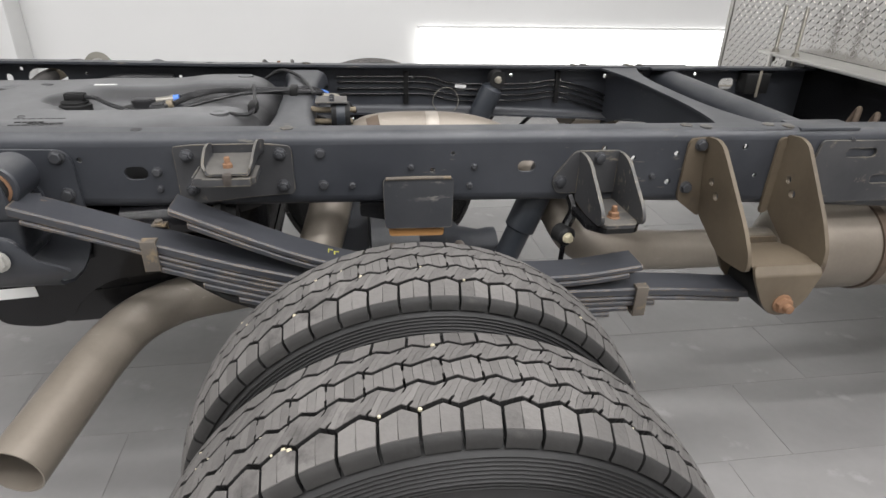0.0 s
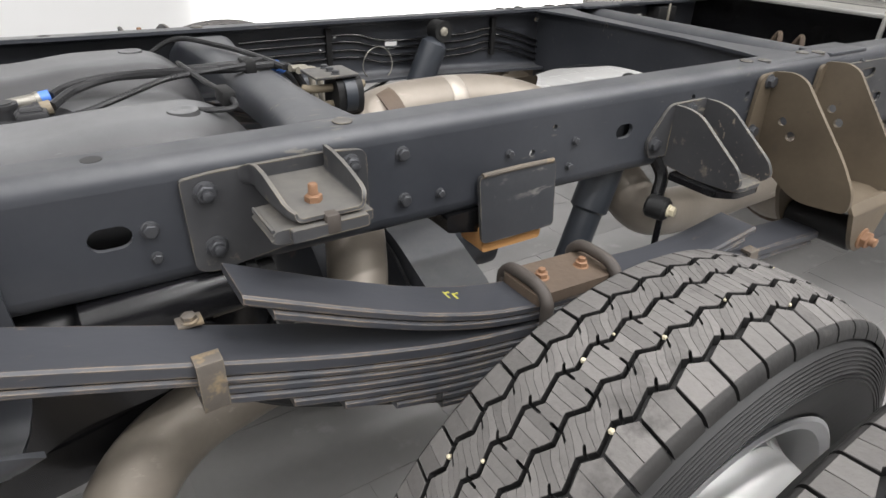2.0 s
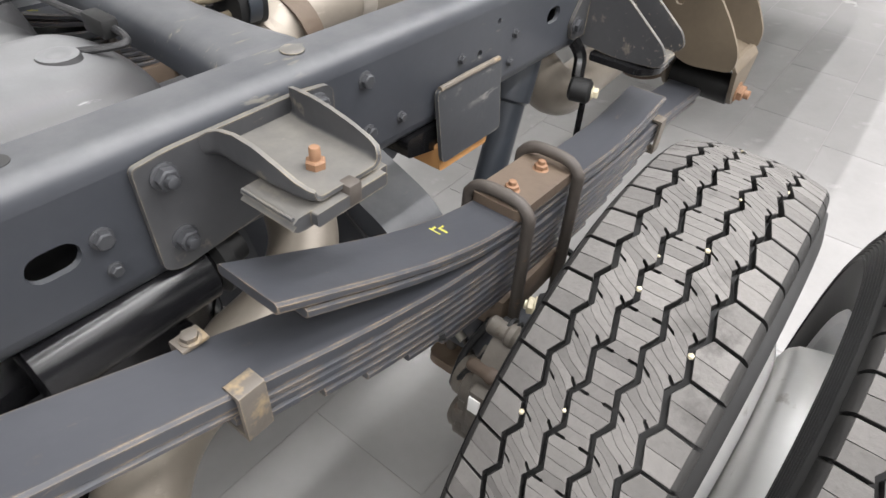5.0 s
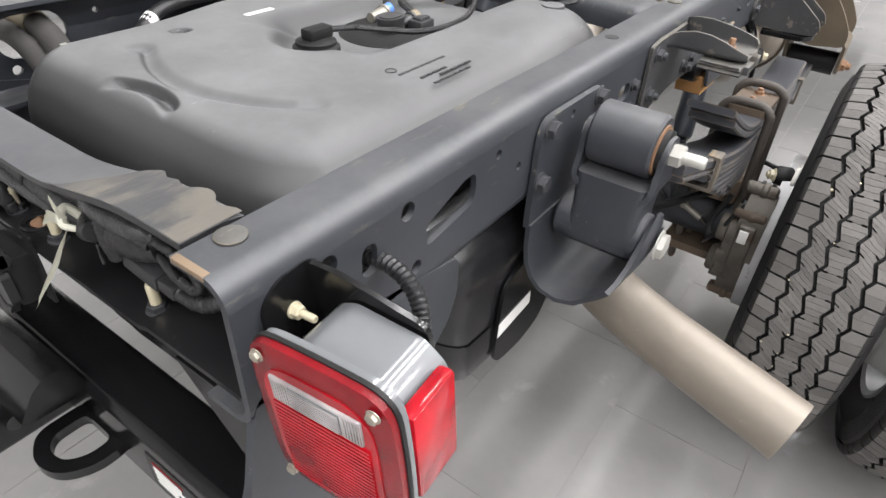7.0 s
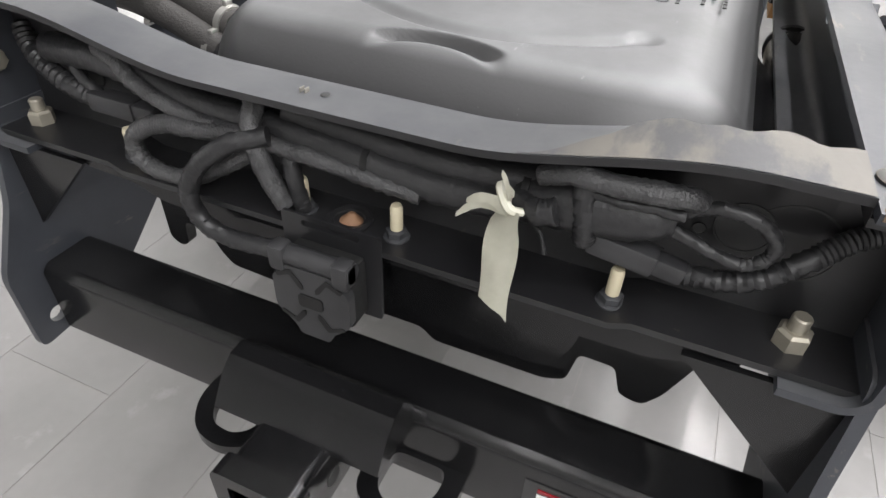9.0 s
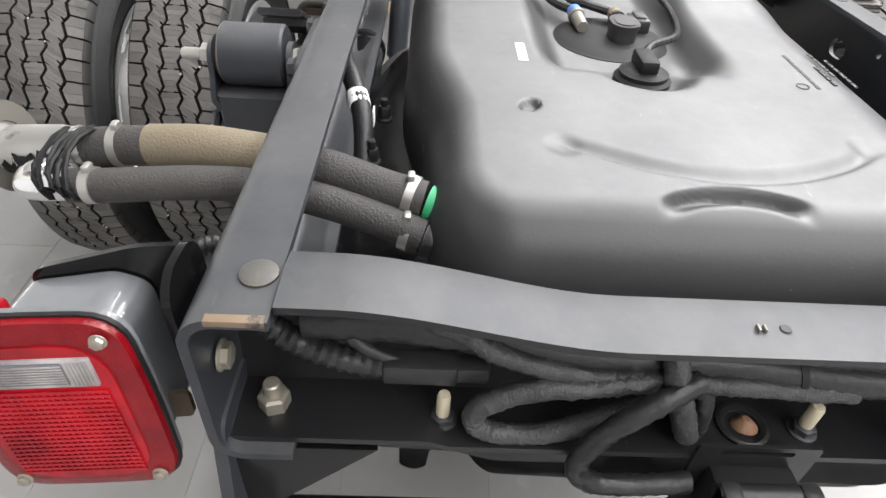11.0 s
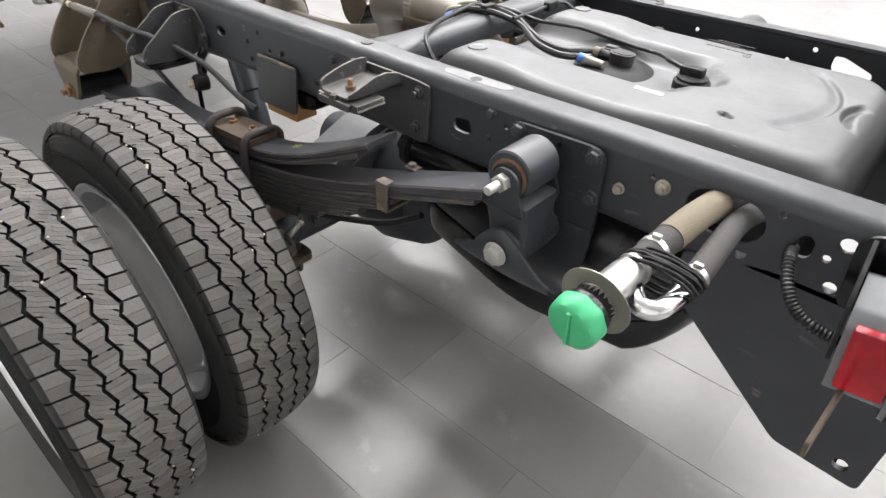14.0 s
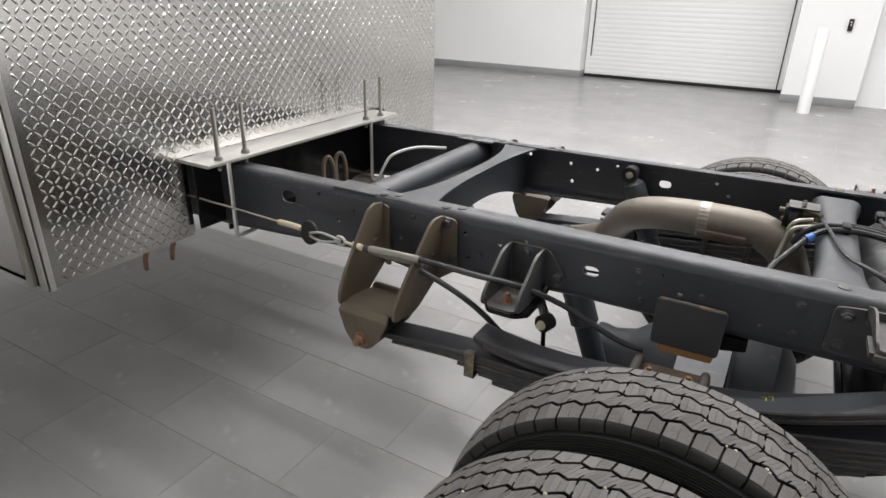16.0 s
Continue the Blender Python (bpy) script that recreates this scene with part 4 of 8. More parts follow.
def leaf(parent, s, rows, x0, x1, drop, thick, half=0.038, label=""):
    bm = bmesh.new()
    n = 44
    rings = []
    for i in range(n + 1):
        x = x0 + (x1 - x0) * i / n
        zs = [curve_z(rows, x + d) for d in (-0.05, -0.025, 0, 0.025, 0.05)]
        z = sum(zs) / 5 - drop
        c = 0.003
        prof = [(-half, -c), (-half + c, 0), (half - c, 0), (half, -c), (half, -thick + c), (half - c, -thick), (-half + c, -thick), (-half, -thick + c)]
        rings.append([bm.verts.new((x, s * (YS + a), z + b)) for a, b in prof])
    for a, b in zip(rings, rings[1:]):
        for j in range(8):
            k = (j + 1) % 8
            bm.faces.new((a[j], a[k], b[k], b[j]))
    bm.faces.new(rings[0])
    bm.faces.new(rings[-1][::-1])
    return part("leaf", bm, M_LEAF, parent, label)


def clamp(parent, s, x, z1, z0):
    bm = bmesh.new()
    w = 0.044
    e, lip = w - 0.002, 0.016
    strap = [(-e - 0.005, z0 - 0.006), (e + 0.005, z0 - 0.006), (e + 0.005, z1 + 0.007), (e - lip, z1 + 0.007), (e - lip, z1 + 0.002), (e, z1 + 0.002), (e, z0 - 0.001), (-e, z0 - 0.001), (-e, z1 + 0.002), (-e + lip, z1 + 0.002), (-e + lip, z1 + 0.007), (-e - 0.005, z1 + 0.007)]
    add_plate(bm, rounded(strap, 0.003, 2), [], lambda u, v, q: Vector((x - 0.013 + q, s * (YS + u), v)), 0.026)
    ob = part("spring_clamp", bm, M_CLIP, parent, "bent steel leaf clamp with tan rust")
    bolt(ob, (x, s * (YS - 0.034), z1 + 0.007), (0, 0, 1), 0.008, 0.008, M_CLIP)


def leaf_spring(s):
    ob = thing("leaf_spring", (0, s * YS, 0.53), "stacked dark steel leaf spring with rusty edges and helper leaves", "leaf spring", "leaf springs on the rear axle")
    leaf(ob, s, HELP, -0.458, 0.457, 0.0, 0.013, label="upper helper leaf with yellow chalk marks")
    leaf(ob, s, HELP, -0.43, 0.43, 0.014, 0.013)
    leaf(ob, s, TOP, -0.715, 0.73, 0.0, 0.019)
    leaf(ob, s, TOP, -0.70, 0.70, 0.020, 0.010)
    for k, (a, b) in enumerate(((-0.515, 0.50), (-0.49, 0.44), (-0.42, 0.40), (-0.36, 0.34), (-0.29, 0.28), (-0.22, 0.20))):
        leaf(ob, s, TOP, a, b, 0.0315 + 0.0135 * k, 0.0125, 0.037)
    clamp(ob, s, -0.500, curve_z(TOP, -0.5), curve_z(TOP, -0.5) - 0.047)
    clamp(ob, s, 0.462, 0.603, 0.603 - 0.058)
    # rolled eye, bush and pin at the shackle end
    bm = bmesh.new()
    add_lathe(bm, [(-0.043, 0.026), (-0.043, 0.037), (-0.040, 0.040), (0.036, 0.040), (0.039, 0.037), (0.039, 0.026)], (-0.740, s * 0.493, 0.854), (0, s, 0), 36)
    eye = part("spring_eye", bm, M_RAIL, ob)
    bm = bmesh.new()
    add_lathe(bm, [(-0.036, 0.0315), (0.036, 0.0315), (0.0365, 0.027)], (-0.742, s * 0.498, 0.852), (0, s, 0), 28)
    part("bush_sleeve", bm, M_RUSTNUT, eye, "orange rusty bush ring")
    bm = bmesh.new()
    add_lathe(bm, [(-0.042, 0.0265), (0.042, 0.0265), (0.0435, 0.022), (0.044, 0.014)], (-0.742, s * 0.499, 0.852), (0, s, 0), 28)
    part("rubber_bush", bm, M_RUBBER, eye)
    bolt(eye, (-0.742, s * 0.542, 0.852), (0, s, 0), 0.0145, 0.019, M_NUT, 0.026)
    bolt(eye, (-0.742, s * 0.446, 0.852), (0, -s, 0), 0.0145, 0.012, M_NUT)
    # shackle: a U-shaped cradle under the eye and a body down to the lower pin
    bm = bmesh.new()
    arm = (0.873, 0.871, 0.866, 0.858, 0.848, 0.838)
    prof = [(0.447, z) for z in arm] + rounded([(0.447, 0.828), (0.447, 0.798), (0.540, 0.798), (0.540, 0.828)], [0, 0.02, 0.02, 0]) + [(0.540, z) for z in reversed(arm)]
    rows = []
    for y, z in prof:
        half = math.sqrt(max(0.00001, 0.025 ** 2 - (z - 0.849) ** 2)) if z > 0.849 else 0.025 + 0.013 * sstep(0.842, 0.80, z)
        rows.append([bm.verts.new((-0.744 + half * q, s * y, z)) for q in (-1, -0.5, 0, 0.5, 1)])
    for a, b in zip(rows, rows[1:]):
        for k in range(4):
            bm.faces.new((a[k], a[k + 1], b[k + 1], b[k]))
    bmesh.ops.recalc_face_normals(bm, faces=bm.faces)
    bmesh.ops.solidify(bm, geom=bm.faces[:], thickness=-0.007)
    sh = part("shackle", bm, M_RAIL, ob)
    bm = bmesh.new()
    rows = []
    for z, xa, xb, ya, yb in ((0.812, -0.783, -0.705, 0.447, 0.540), (0.796, -0.783, -0.705, 0.447, 0.540), (0.780, -0.784, -0.709, 0.448, 0.539), (0.764, -0.785, -0.713, 0.449, 0.538), (0.748, -0.786, -0.716, 0.448, 0.540), (0.730, -0.787, -0.718, 0.446, 0.542), (0.715, -0.785, -0.720, 0.445, 0.543)):
        ring = rounded([(xa, ya), (xb, ya), (xb, yb), (xa, yb)], 0.012)
        rows.append([bm.verts.new((x, s * y, z)) for x, y in ring])
    for a, b in zip(rows, rows[1:]):
        for k in range(len(a)):
            m = (k + 1) % len(a)
            bm.faces.new((a[k], a[m], b[m], b[k]))
    bm.faces.new(rows[0])
    part("shackle_body", bm, M_RAIL, sh)
    bm = bmesh.new()
    add_lathe(bm, [(-0.062, 0.012), (-0.062, 0.031), (-0.058, 0.035), (0.054, 0.035), (0.058, 0.031), (0.058, 0.012)], (-0.752, s * 0.490, 0.731), (0, s, 0), 28)
    part("pin_tube", bm, M_RAIL, sh)
    # clamp plate and U-bolts over the axle
    bm = bmesh.new()
    add_plate(bm, rounded([(-0.072, -0.040), (0.090, -0.040), (0.090, 0.040), (-0.072, 0.040)], 0.012), [], lambda u, v, w: Vector((u, s * (YS + v), 0.664 + w - 0.06 * u)), 0.018)
    cap = part("top_plate", bm, M_RUST, ob, "rusty spring top plate")
    bolt(cap, (-0.030, s * YS, 0.683), (0, 0, 1), 0.010, 0.010, M_RUSTNUT, 0.006)
    bolt(cap, (0.050, s * YS, 0.678), (0, 0, 1), 0.010, 0.010, M_RUSTNUT, 0.006)
    for x in (-0.060, 0.078):
        bm = bmesh.new()
        add_tube(bm, [(x, s * (YS - 0.055), 0.272), (x, s * (YS - 0.053), 0.46), (x, s * (YS - 0.050), 0.65), (x, s * (YS - 0.047), 0.677), (x, s * (YS - 0.030), 0.692), (x, s * YS, 0.695), (x, s * (YS + 0.030), 0.692), (x, s * (YS + 0.047), 0.677), (x, s * (YS + 0.050), 0.65), (x, s * (YS + 0.053), 0.46), (x, s * (YS + 0.055), 0.272)], 0.0095, 10, 3)
        part("u_bolt", bm, M_UBOLT, ob, "rusty round-bar U-bolt")
    bm = bmesh.new()
    add_box(bm, (-0.085, s * (YS - 0.045), 0.465), (0.085, s * (YS + 0.045), 0.528), 0.006)
    part("spring_seat", bm, M_RUST, ob)
    bm = bmesh.new()
    add_plate(bm, rounded([(-0.098, -0.080), (0.112, -0.080), (0.112, 0.078), (-0.098, 0.078)], 0.02), [], lambda u, v, w: Vector((u, s * (YS + v), 0.314 + w)), 0.020)
    low = part("lower_plate", bm, M_RUST, ob)
    bm = bmesh.new()
    for side in (-1, 1):
        add_plate(bm, rounded([(-0.045, 0.330), (0.060, 0.330), (0.045, 0.385), (-0.030, 0.385)], 0.01), [], lambda u, v, w, side=side: Vector((u, s * (YS + 0.040 * side + w), v)), 0.012)
    part("plate_rib", bm, M_RUST, low)
    for x in (-0.060, 0.078):
        for y in (YS - 0.055, YS + 0.055):
            bolt(low, (x, s * y, 0.314), (0, 0, -1), 0.0145, 0.020, M_RUST, 0.030)


for s in (1, -1):
    leaf_spring(s)

# ---- rear axle ----
R = 0.405
AX = -0.033
axle = thing("rear_axle", (0, 0, 0.36), "grey iron rear axle housing with differential", "axle")
bm = bmesh.new()
add_lathe(bm, [(-0.60, 0.05), (-0.56, 0.055), (-0.28, 0.058), (-0.20, 0.075), (0.20, 0.075), (0.28, 0.058), (0.56, 0.055), (0.60, 0.05)], (AX, 0, 0.404), (0, 1, 0), 28)
part("axle_tube", bm, M_AXLE, axle)
bm = bmesh.new()
add_lathe(bm, [(-0.23, 0.05), (-0.215, 0.12), (-0.17, 0.185), (-0.06, 0.215), (0.04, 0.205), (0.13, 0.15), (0.21, 0.08), (0.27, 0.065), (0.30, 0.07), (0.32, 0.07)], (AX, 0.03, 0.404), (1, 0, 0.02), 28)
part("differential", bm, M_AXLE, axle)
for s in (1, -1):
    bm = bmesh.new()
    add_plate(bm, rounded([(0.10, 0.622), (0.19, 0.618), (0.345, 0.556), (0.43, 0.470), (0.43, 0.395), (0.10, 0.395)], [0.02, 0.04, 0.03, 0.03, 0.02, 0.02]), [], lambda u, v, w: Vector((-0.095 + w, s * u, v)), 0.118)
    shoulder = part("housing_shoulder", bm, M_RAIL, axle, "blue-grey cast shoulder of the axle housing")
    bm = bmesh.new()
    add_tube(bm, [(-0.098, s * 0.12, 0.60), (-0.100, s * 0.20, 0.585), (-0.102, s * 0.28, 0.54), (-0.10, s * 0.36, 0.49), (-0.10, s * 0.43, 0.43)], 0.0035, 6)
    part("axle_lead", bm, M_WIRE, shoulder)
    bm = bmesh.new()
    add_plate(bm, rounded([(-0.118, 0.548), (-0.162, 0.552), (-0.203, 0.505), (-0.219, 0.440), (-0.214, 0.375), (-0.185, 0.310), (-0.140, 0.292), (-0.110, 0.330), (-0.140, 0.43)], [0.012, 0.016, 0.02, 0.03, 0.02, 0.016, 0.012, 0.02, 0.04]), [], xz(0.600, s), 0.052)
    add_plate(bm, rounded([(-0.150, 0.520), (-0.196, 0.490), (-0.211, 0.440), (-0.205, 0.390), (-0.150, 0.380)], 0.016), [], xz(0.586, s), 0.020)
    add_plate(bm, rounded([(-0.215, 0.425), (-0.165, 0.425), (-0.160, 0.345), (-0.205, 0.345)], 0.014), [], xz(0.580, s), 0.030)
    add_box(bm, (-0.224, s * 0.606, 0.395), (-0.200, s * 0.640, 0.500), 0.006)
    cal = part("brake_caliper", bm, M_CAST, axle, "dirty cast brake caliper")
    for x, z, r in ((-0.150, 0.556, 0.014), (-0.192, 0.512, 0.010), (-0.158, 0.292, 0.015)):
        bm = bmesh.new()
        add_lathe(bm, [(-0.03, r * 0.7), (-0.026, r), (0.0, r), (0.004, r * 1.25), (0.012, r * 1.25), (0.016, r), (0.03, r), (0.034, r * 0.6)], (x, s * 0.615, z), (0, s, 0), 14)
        part("caliper_pin", bm, M_CAST if z > 0.55 else M_RUST, cal)
    for z in (0.462, 0.380):
        bm = bmesh.new()
        add_lathe(bm, [(-0.026, 0.012), (-0.024, 0.026), (-0.019, 0.030), (-0.006, 0.031), (-0.003, 0.036), (0.02, 0.037)], (-0.178, s * 0.590, z), (0, s, 0), 20)
        part("piston_housing", bm, M_CAST, cal)
    bm = bmesh.new()
    add_lathe(bm, [(-0.03, 0.007), (-0.028, 0.013), (-0.018, 0.013), (-0.016, 0.017), (-0.011, 0.017), (-0.009, 0.013), (-0.004, 0.017), (0.001, 0.013), (0.006, 0.017), (0.012, 0.013)], (-0.142, s * 0.628, 0.556), (0, s, 0.0), 16)
    part("rubber_boot", bm, M_RUBBER, cal)
    bm = bmesh.new()
    add_box(bm, (-0.2262, s * 0.611, 0.462), (-0.2230, s * 0.629, 0.492), 0.001)
    part("casting_tag", bm, M_LABEL, cal)
    bm = bmesh.new()
    add_lathe(bm, [(-0.012, 0.06), (-0.012, 0.185), (0.012, 0.185), (0.012, 0.06)], (AX, s * 0.655, 0.404), (0, 1, 0), 40)
    part("brake_disc", bm, M_WHEEL, axle)
    # shock absorber foot: bush on a bolt between a pale cast ear and the axle
    bm = bmesh.new()
    add_lathe(bm, [(-0.004, 0.010), (-0.002, 0.018), (0.004, 0.021), (0.028, 0.021), (0.032, 0.017)], (-0.096, s * 0.626, 0.572), (0.35, s, 0), 20)
    bush = part("rubber_bush", bm, M_RUBBER, axle)
    bolt(bush, (-0.098, s * 0.624, 0.572), (-0.35, -s, 0), 0.012, 0.012, M_CREAM, 0.004)
    bm = bmesh.new()
    add_plate(bm, rounded([(-0.115, 0.520), (-0.075, 0.515), (-0.055, 0.560), (-0.060, 0.598), (-0.090, 0.600), (-0.118, 0.575)], 0.010), [], xz(0.658, s), 0.008)
    part("cast_ear", bm, M_ALUBAR, axle, "pale cast ear")
    # plated fitting and brake pipes on the axle tube
    bm = bmesh.new()
    add_cyl(bm, (-0.085, s * 0.470, 0.428), (-0.092, s * 0.512, 0.412), 0.008, seg=12)
    add_cyl(bm, (-0.083, s * 0.462, 0.431), (-0.085, s * 0.470, 0.428), 0.011, seg=6)
    fitting = part("pipe_fitting", bm, M_STAIN, axle, "plated brake pipe fitting")
    bm = bmesh.new()
    add_tube(bm, [(-0.092, s * 0.512, 0.412), (-0.098, s * 0.535, 0.400), (-0.102, s * 0.545, 0.378), (-0.100, s * 0.535, 0.358)], 0.004, 8)
    add_tube(bm, [(-0.083, s * 0.462, 0.431), (-0.086, s * 0.470, 0.452), (-0.100, s * 0.498, 0.474), (-0.112, s * 0.520, 0.500)], 0.004, 8)
    part("brake_pipe", bm, M_UBOLT, fitting)
    bm = bmesh.new()
    add_tube(bm, [(0.118, s * 0.560, 0.502), (0.114, s * 0.600, 0.497), (0.108, s * 0.640, 0.490), (0.100, s * 0.675, 0.480)], 0.006, 8)
    part("sway_rod", bm, M_RUBBER, axle)
    bm = bmesh.new()
    add_tube(bm, [(-0.17, s * 0.60, 0.52), (-0.20, s * 0.575, 0.47), (-0.17, s * 0.55, 0.42), (-0.13, s * 0.54, 0.44), (-0.10, s * 0.56, 0.50)], 0.006, 8)
    part("brake_hose", bm, M_RUBBER, axle)
    bm = bmesh.new()
    add_tube(bm, [(-0.48, s * 0.44, 0.62), (-0.40, s * 0.46, 0.575), (-0.30, s * 0.50, 0.56), (-0.22, s * 0.56, 0.575)], 0.008, 8)
    part("sensor_lead", bm, M_RUBBER, axle)


# ---- wheels ----


def crown(v):
    return R - 0.0105 * (abs(v) / 0.085) ** 2.6


TREAD = None
SHOULDER = 0.0875


def tread_mesh():
    """Five rows of blocks: shoulders with lateral grooves, three zigzag ribs, each cut by fine wavy slits and notches."""
    bm = bmesh.new()
    n = 56
    pitch = 2 * math.pi / n
    grooves = [(-0.0535, 0.0048, 0, 0.0033), (-0.0185, 0.0048, 2, 0.0029), (0.0185, 0.0048, 0, 0.0029), (0.0535, 0.0048, 2, 0.0033)]

    def put(k, v, drop=0.0):
        r = crown(v) - drop
        return Vector((r * math.sin(k), v, r * math.cos(k)))

    def zig(g, j, side):
        """The edge of a zigzag groove at j, in quarters of a pitch."""
        f = (j + g[2]) % 4
        w = f / 1.25 - 1 if f < 2.5 else 1 - (f - 2.5) / 0.75
        return g[0] + g[1] * w + side * g[3]

    def block(pts, out=0):
        ck, cv = sum(p[0] for p in pts) / len(pts), sum(p[1] for p in pts) / len(pts)
        top = [bm.verts.new(put(ck + (k - ck) * 0.955, cv + (v - cv) * 0.97)) for k, v in pts]
        mid = [bm.verts.new(put(k, v, 0.0010)) for k, v in pts]
        low = [bm.verts.new(put(k, v, 0.0125)) for k, v in pts]
        bm.faces.new(top)
        for a, b, m in ((top, mid, 0), (mid, low, 1)):
            for i in range(len(pts)):
                q = (i + 1) % len(pts)
                bm.faces.new((a[i], a[q], b[q], b[i])).material_index = m

    def wavy(s, amp):
        return amp * math.sin(9.0 * s)

    def piece(k0, a, b, left, right, tilt, amp, cut_a, cut_b):
        """One slice between the cuts at a and b; cut: rows of (place across from 0 to 1, half width of the cut)."""

        def end(j, cut, sg):
            row = []
            for s, w in cut:
                jj = j + tilt * (2 * s - 1) + wavy(s, amp) + sg * w
                row.append((k0 + pitch * jj / 4, left(jj) + (right(jj) - left(jj)) * s))
            return row

        ea, eb = end(a, cut_a, 1), end(b, cut_b, -1)

        def along(fn, e0, e1):
            j0, j1 = (e0[0] - k0) * 4 / pitch, (e1[0] - k0) * 4 / pitch
            return [(k0 + pitch * q / 8, fn(q / 2)) for q in range(-8, 18) if j0 + 0.1 < q / 2 < j1 - 0.1]

        block(ea + along(right, ea[-1], eb[-1]) + eb[::-1] + along(left, ea[0], eb[0])[::-1])

    thin, wide = 0.007, 0.14
    plain = [(0, thin), (0.25, thin), (0.5, thin), (0.75, thin), (1, thin)]
    notch0 = [(0, wide), (0.26, wide), (0.30, thin), (0.5, thin), (0.75, thin), (1, thin)]
    notch1 = [(0, thin), (0.25, thin), (0.5, thin), (0.70, thin), (0.74, wide), (1, wide)]
    both = [(0, wide), (0.26, wide), (0.30, thin), (0.70, thin), (0.74, wide), (1, wide)]
    open_cut = [(0, 0.17), (1, 0.15)]
    for i in range(n):
        k0 = i * pitch
        for side, g in ((-1, grooves[0]), (1, grooves[3])):
            edge = lambda j: side * SHOULDER
            inner = lambda j: zig(g, j, side)
            l, r = (edge, inner) if side < 0 else (inner, edge)
            half_slit = [(0, 0.018), (0.45, 0.010), (0.5, 0.0), (1, 0.0)] if side < 0 else [(0, 0.0), (0.5, 0.0), (0.55, 0.010), (1, 0.018)]
            piece(k0, 0.0, 1.95, l, r, 0.12, 0.0, open_cut, half_slit)
            piece(k0, 1.95, 4.0, l, r, 0.12, 0.0, half_slit, open_cut)
            # the outer face of the shoulder block rounds over into the sidewall
            ks = [k0 + pitch * (0.20 + 0.12 * side + 3.60 * q / 4) / 4 for q in range(5)]
            rows = []
            for drop, out in ((0.0008, 0.0), (0.0028, 0.0030), (0.0065, 0.0055), (0.0115, 0.0074), (0.0185, 0.0088)):
                rr = crown(SHOULDER) - drop
                rows.append([bm.verts.new(Vector((rr * math.sin(k), side * (SHOULDER + out), rr * math.cos(k)))) for k in ks])
            for p, q in zip(rows, rows[1:]):
                for m in range(4):
                    bm.faces.new((p[m], p[m + 1], q[m + 1], q[m])).material_index = 2
            for m in (0, 4):
                tip = bm.verts.new(Vector(((crown(SHOULDER) - 0.0185) * math.sin(ks[m]), side * (SHOULDER - 0.004), (crown(SHOULDER) - 0.0185) * math.cos(ks[m]))))
                bm.faces.new([row[m] for row in rows] + [tip]).material_index = 1
        for c in range(3):
            l, r = (lambda j, g=grooves[c]: zig(g, j, 1)), (lambda j, g=grooves[c + 1]: zig(g, j, -1))
            if c == 1:
                for a, b, ca, cb in ((-0.9, 0.1, both, plain), (0.1, 1.1, plain, plain), (1.1, 2.1, plain, plain), (2.1, 3.1, plain, both)):
                    piece(k0, a, b, l, r, 0.0, 0.02, ca, cb)
            else:
                tilt = 0.85
                for a, b, ca, cb in ((0, 0.8, notch0, plain), (0.8, 1.6, plain, plain), (1.6, 2.4, plain, notch1), (2.4, 3.2, notch1, plain), (3.2, 4, plain, notch0)):
                    piece(k0, a, b, l, r, tilt, 0.025, ca, cb)
    return mesh_of("tread", bm, (M_TREAD, M_TYRE, M_SHOULDER), angle=40)


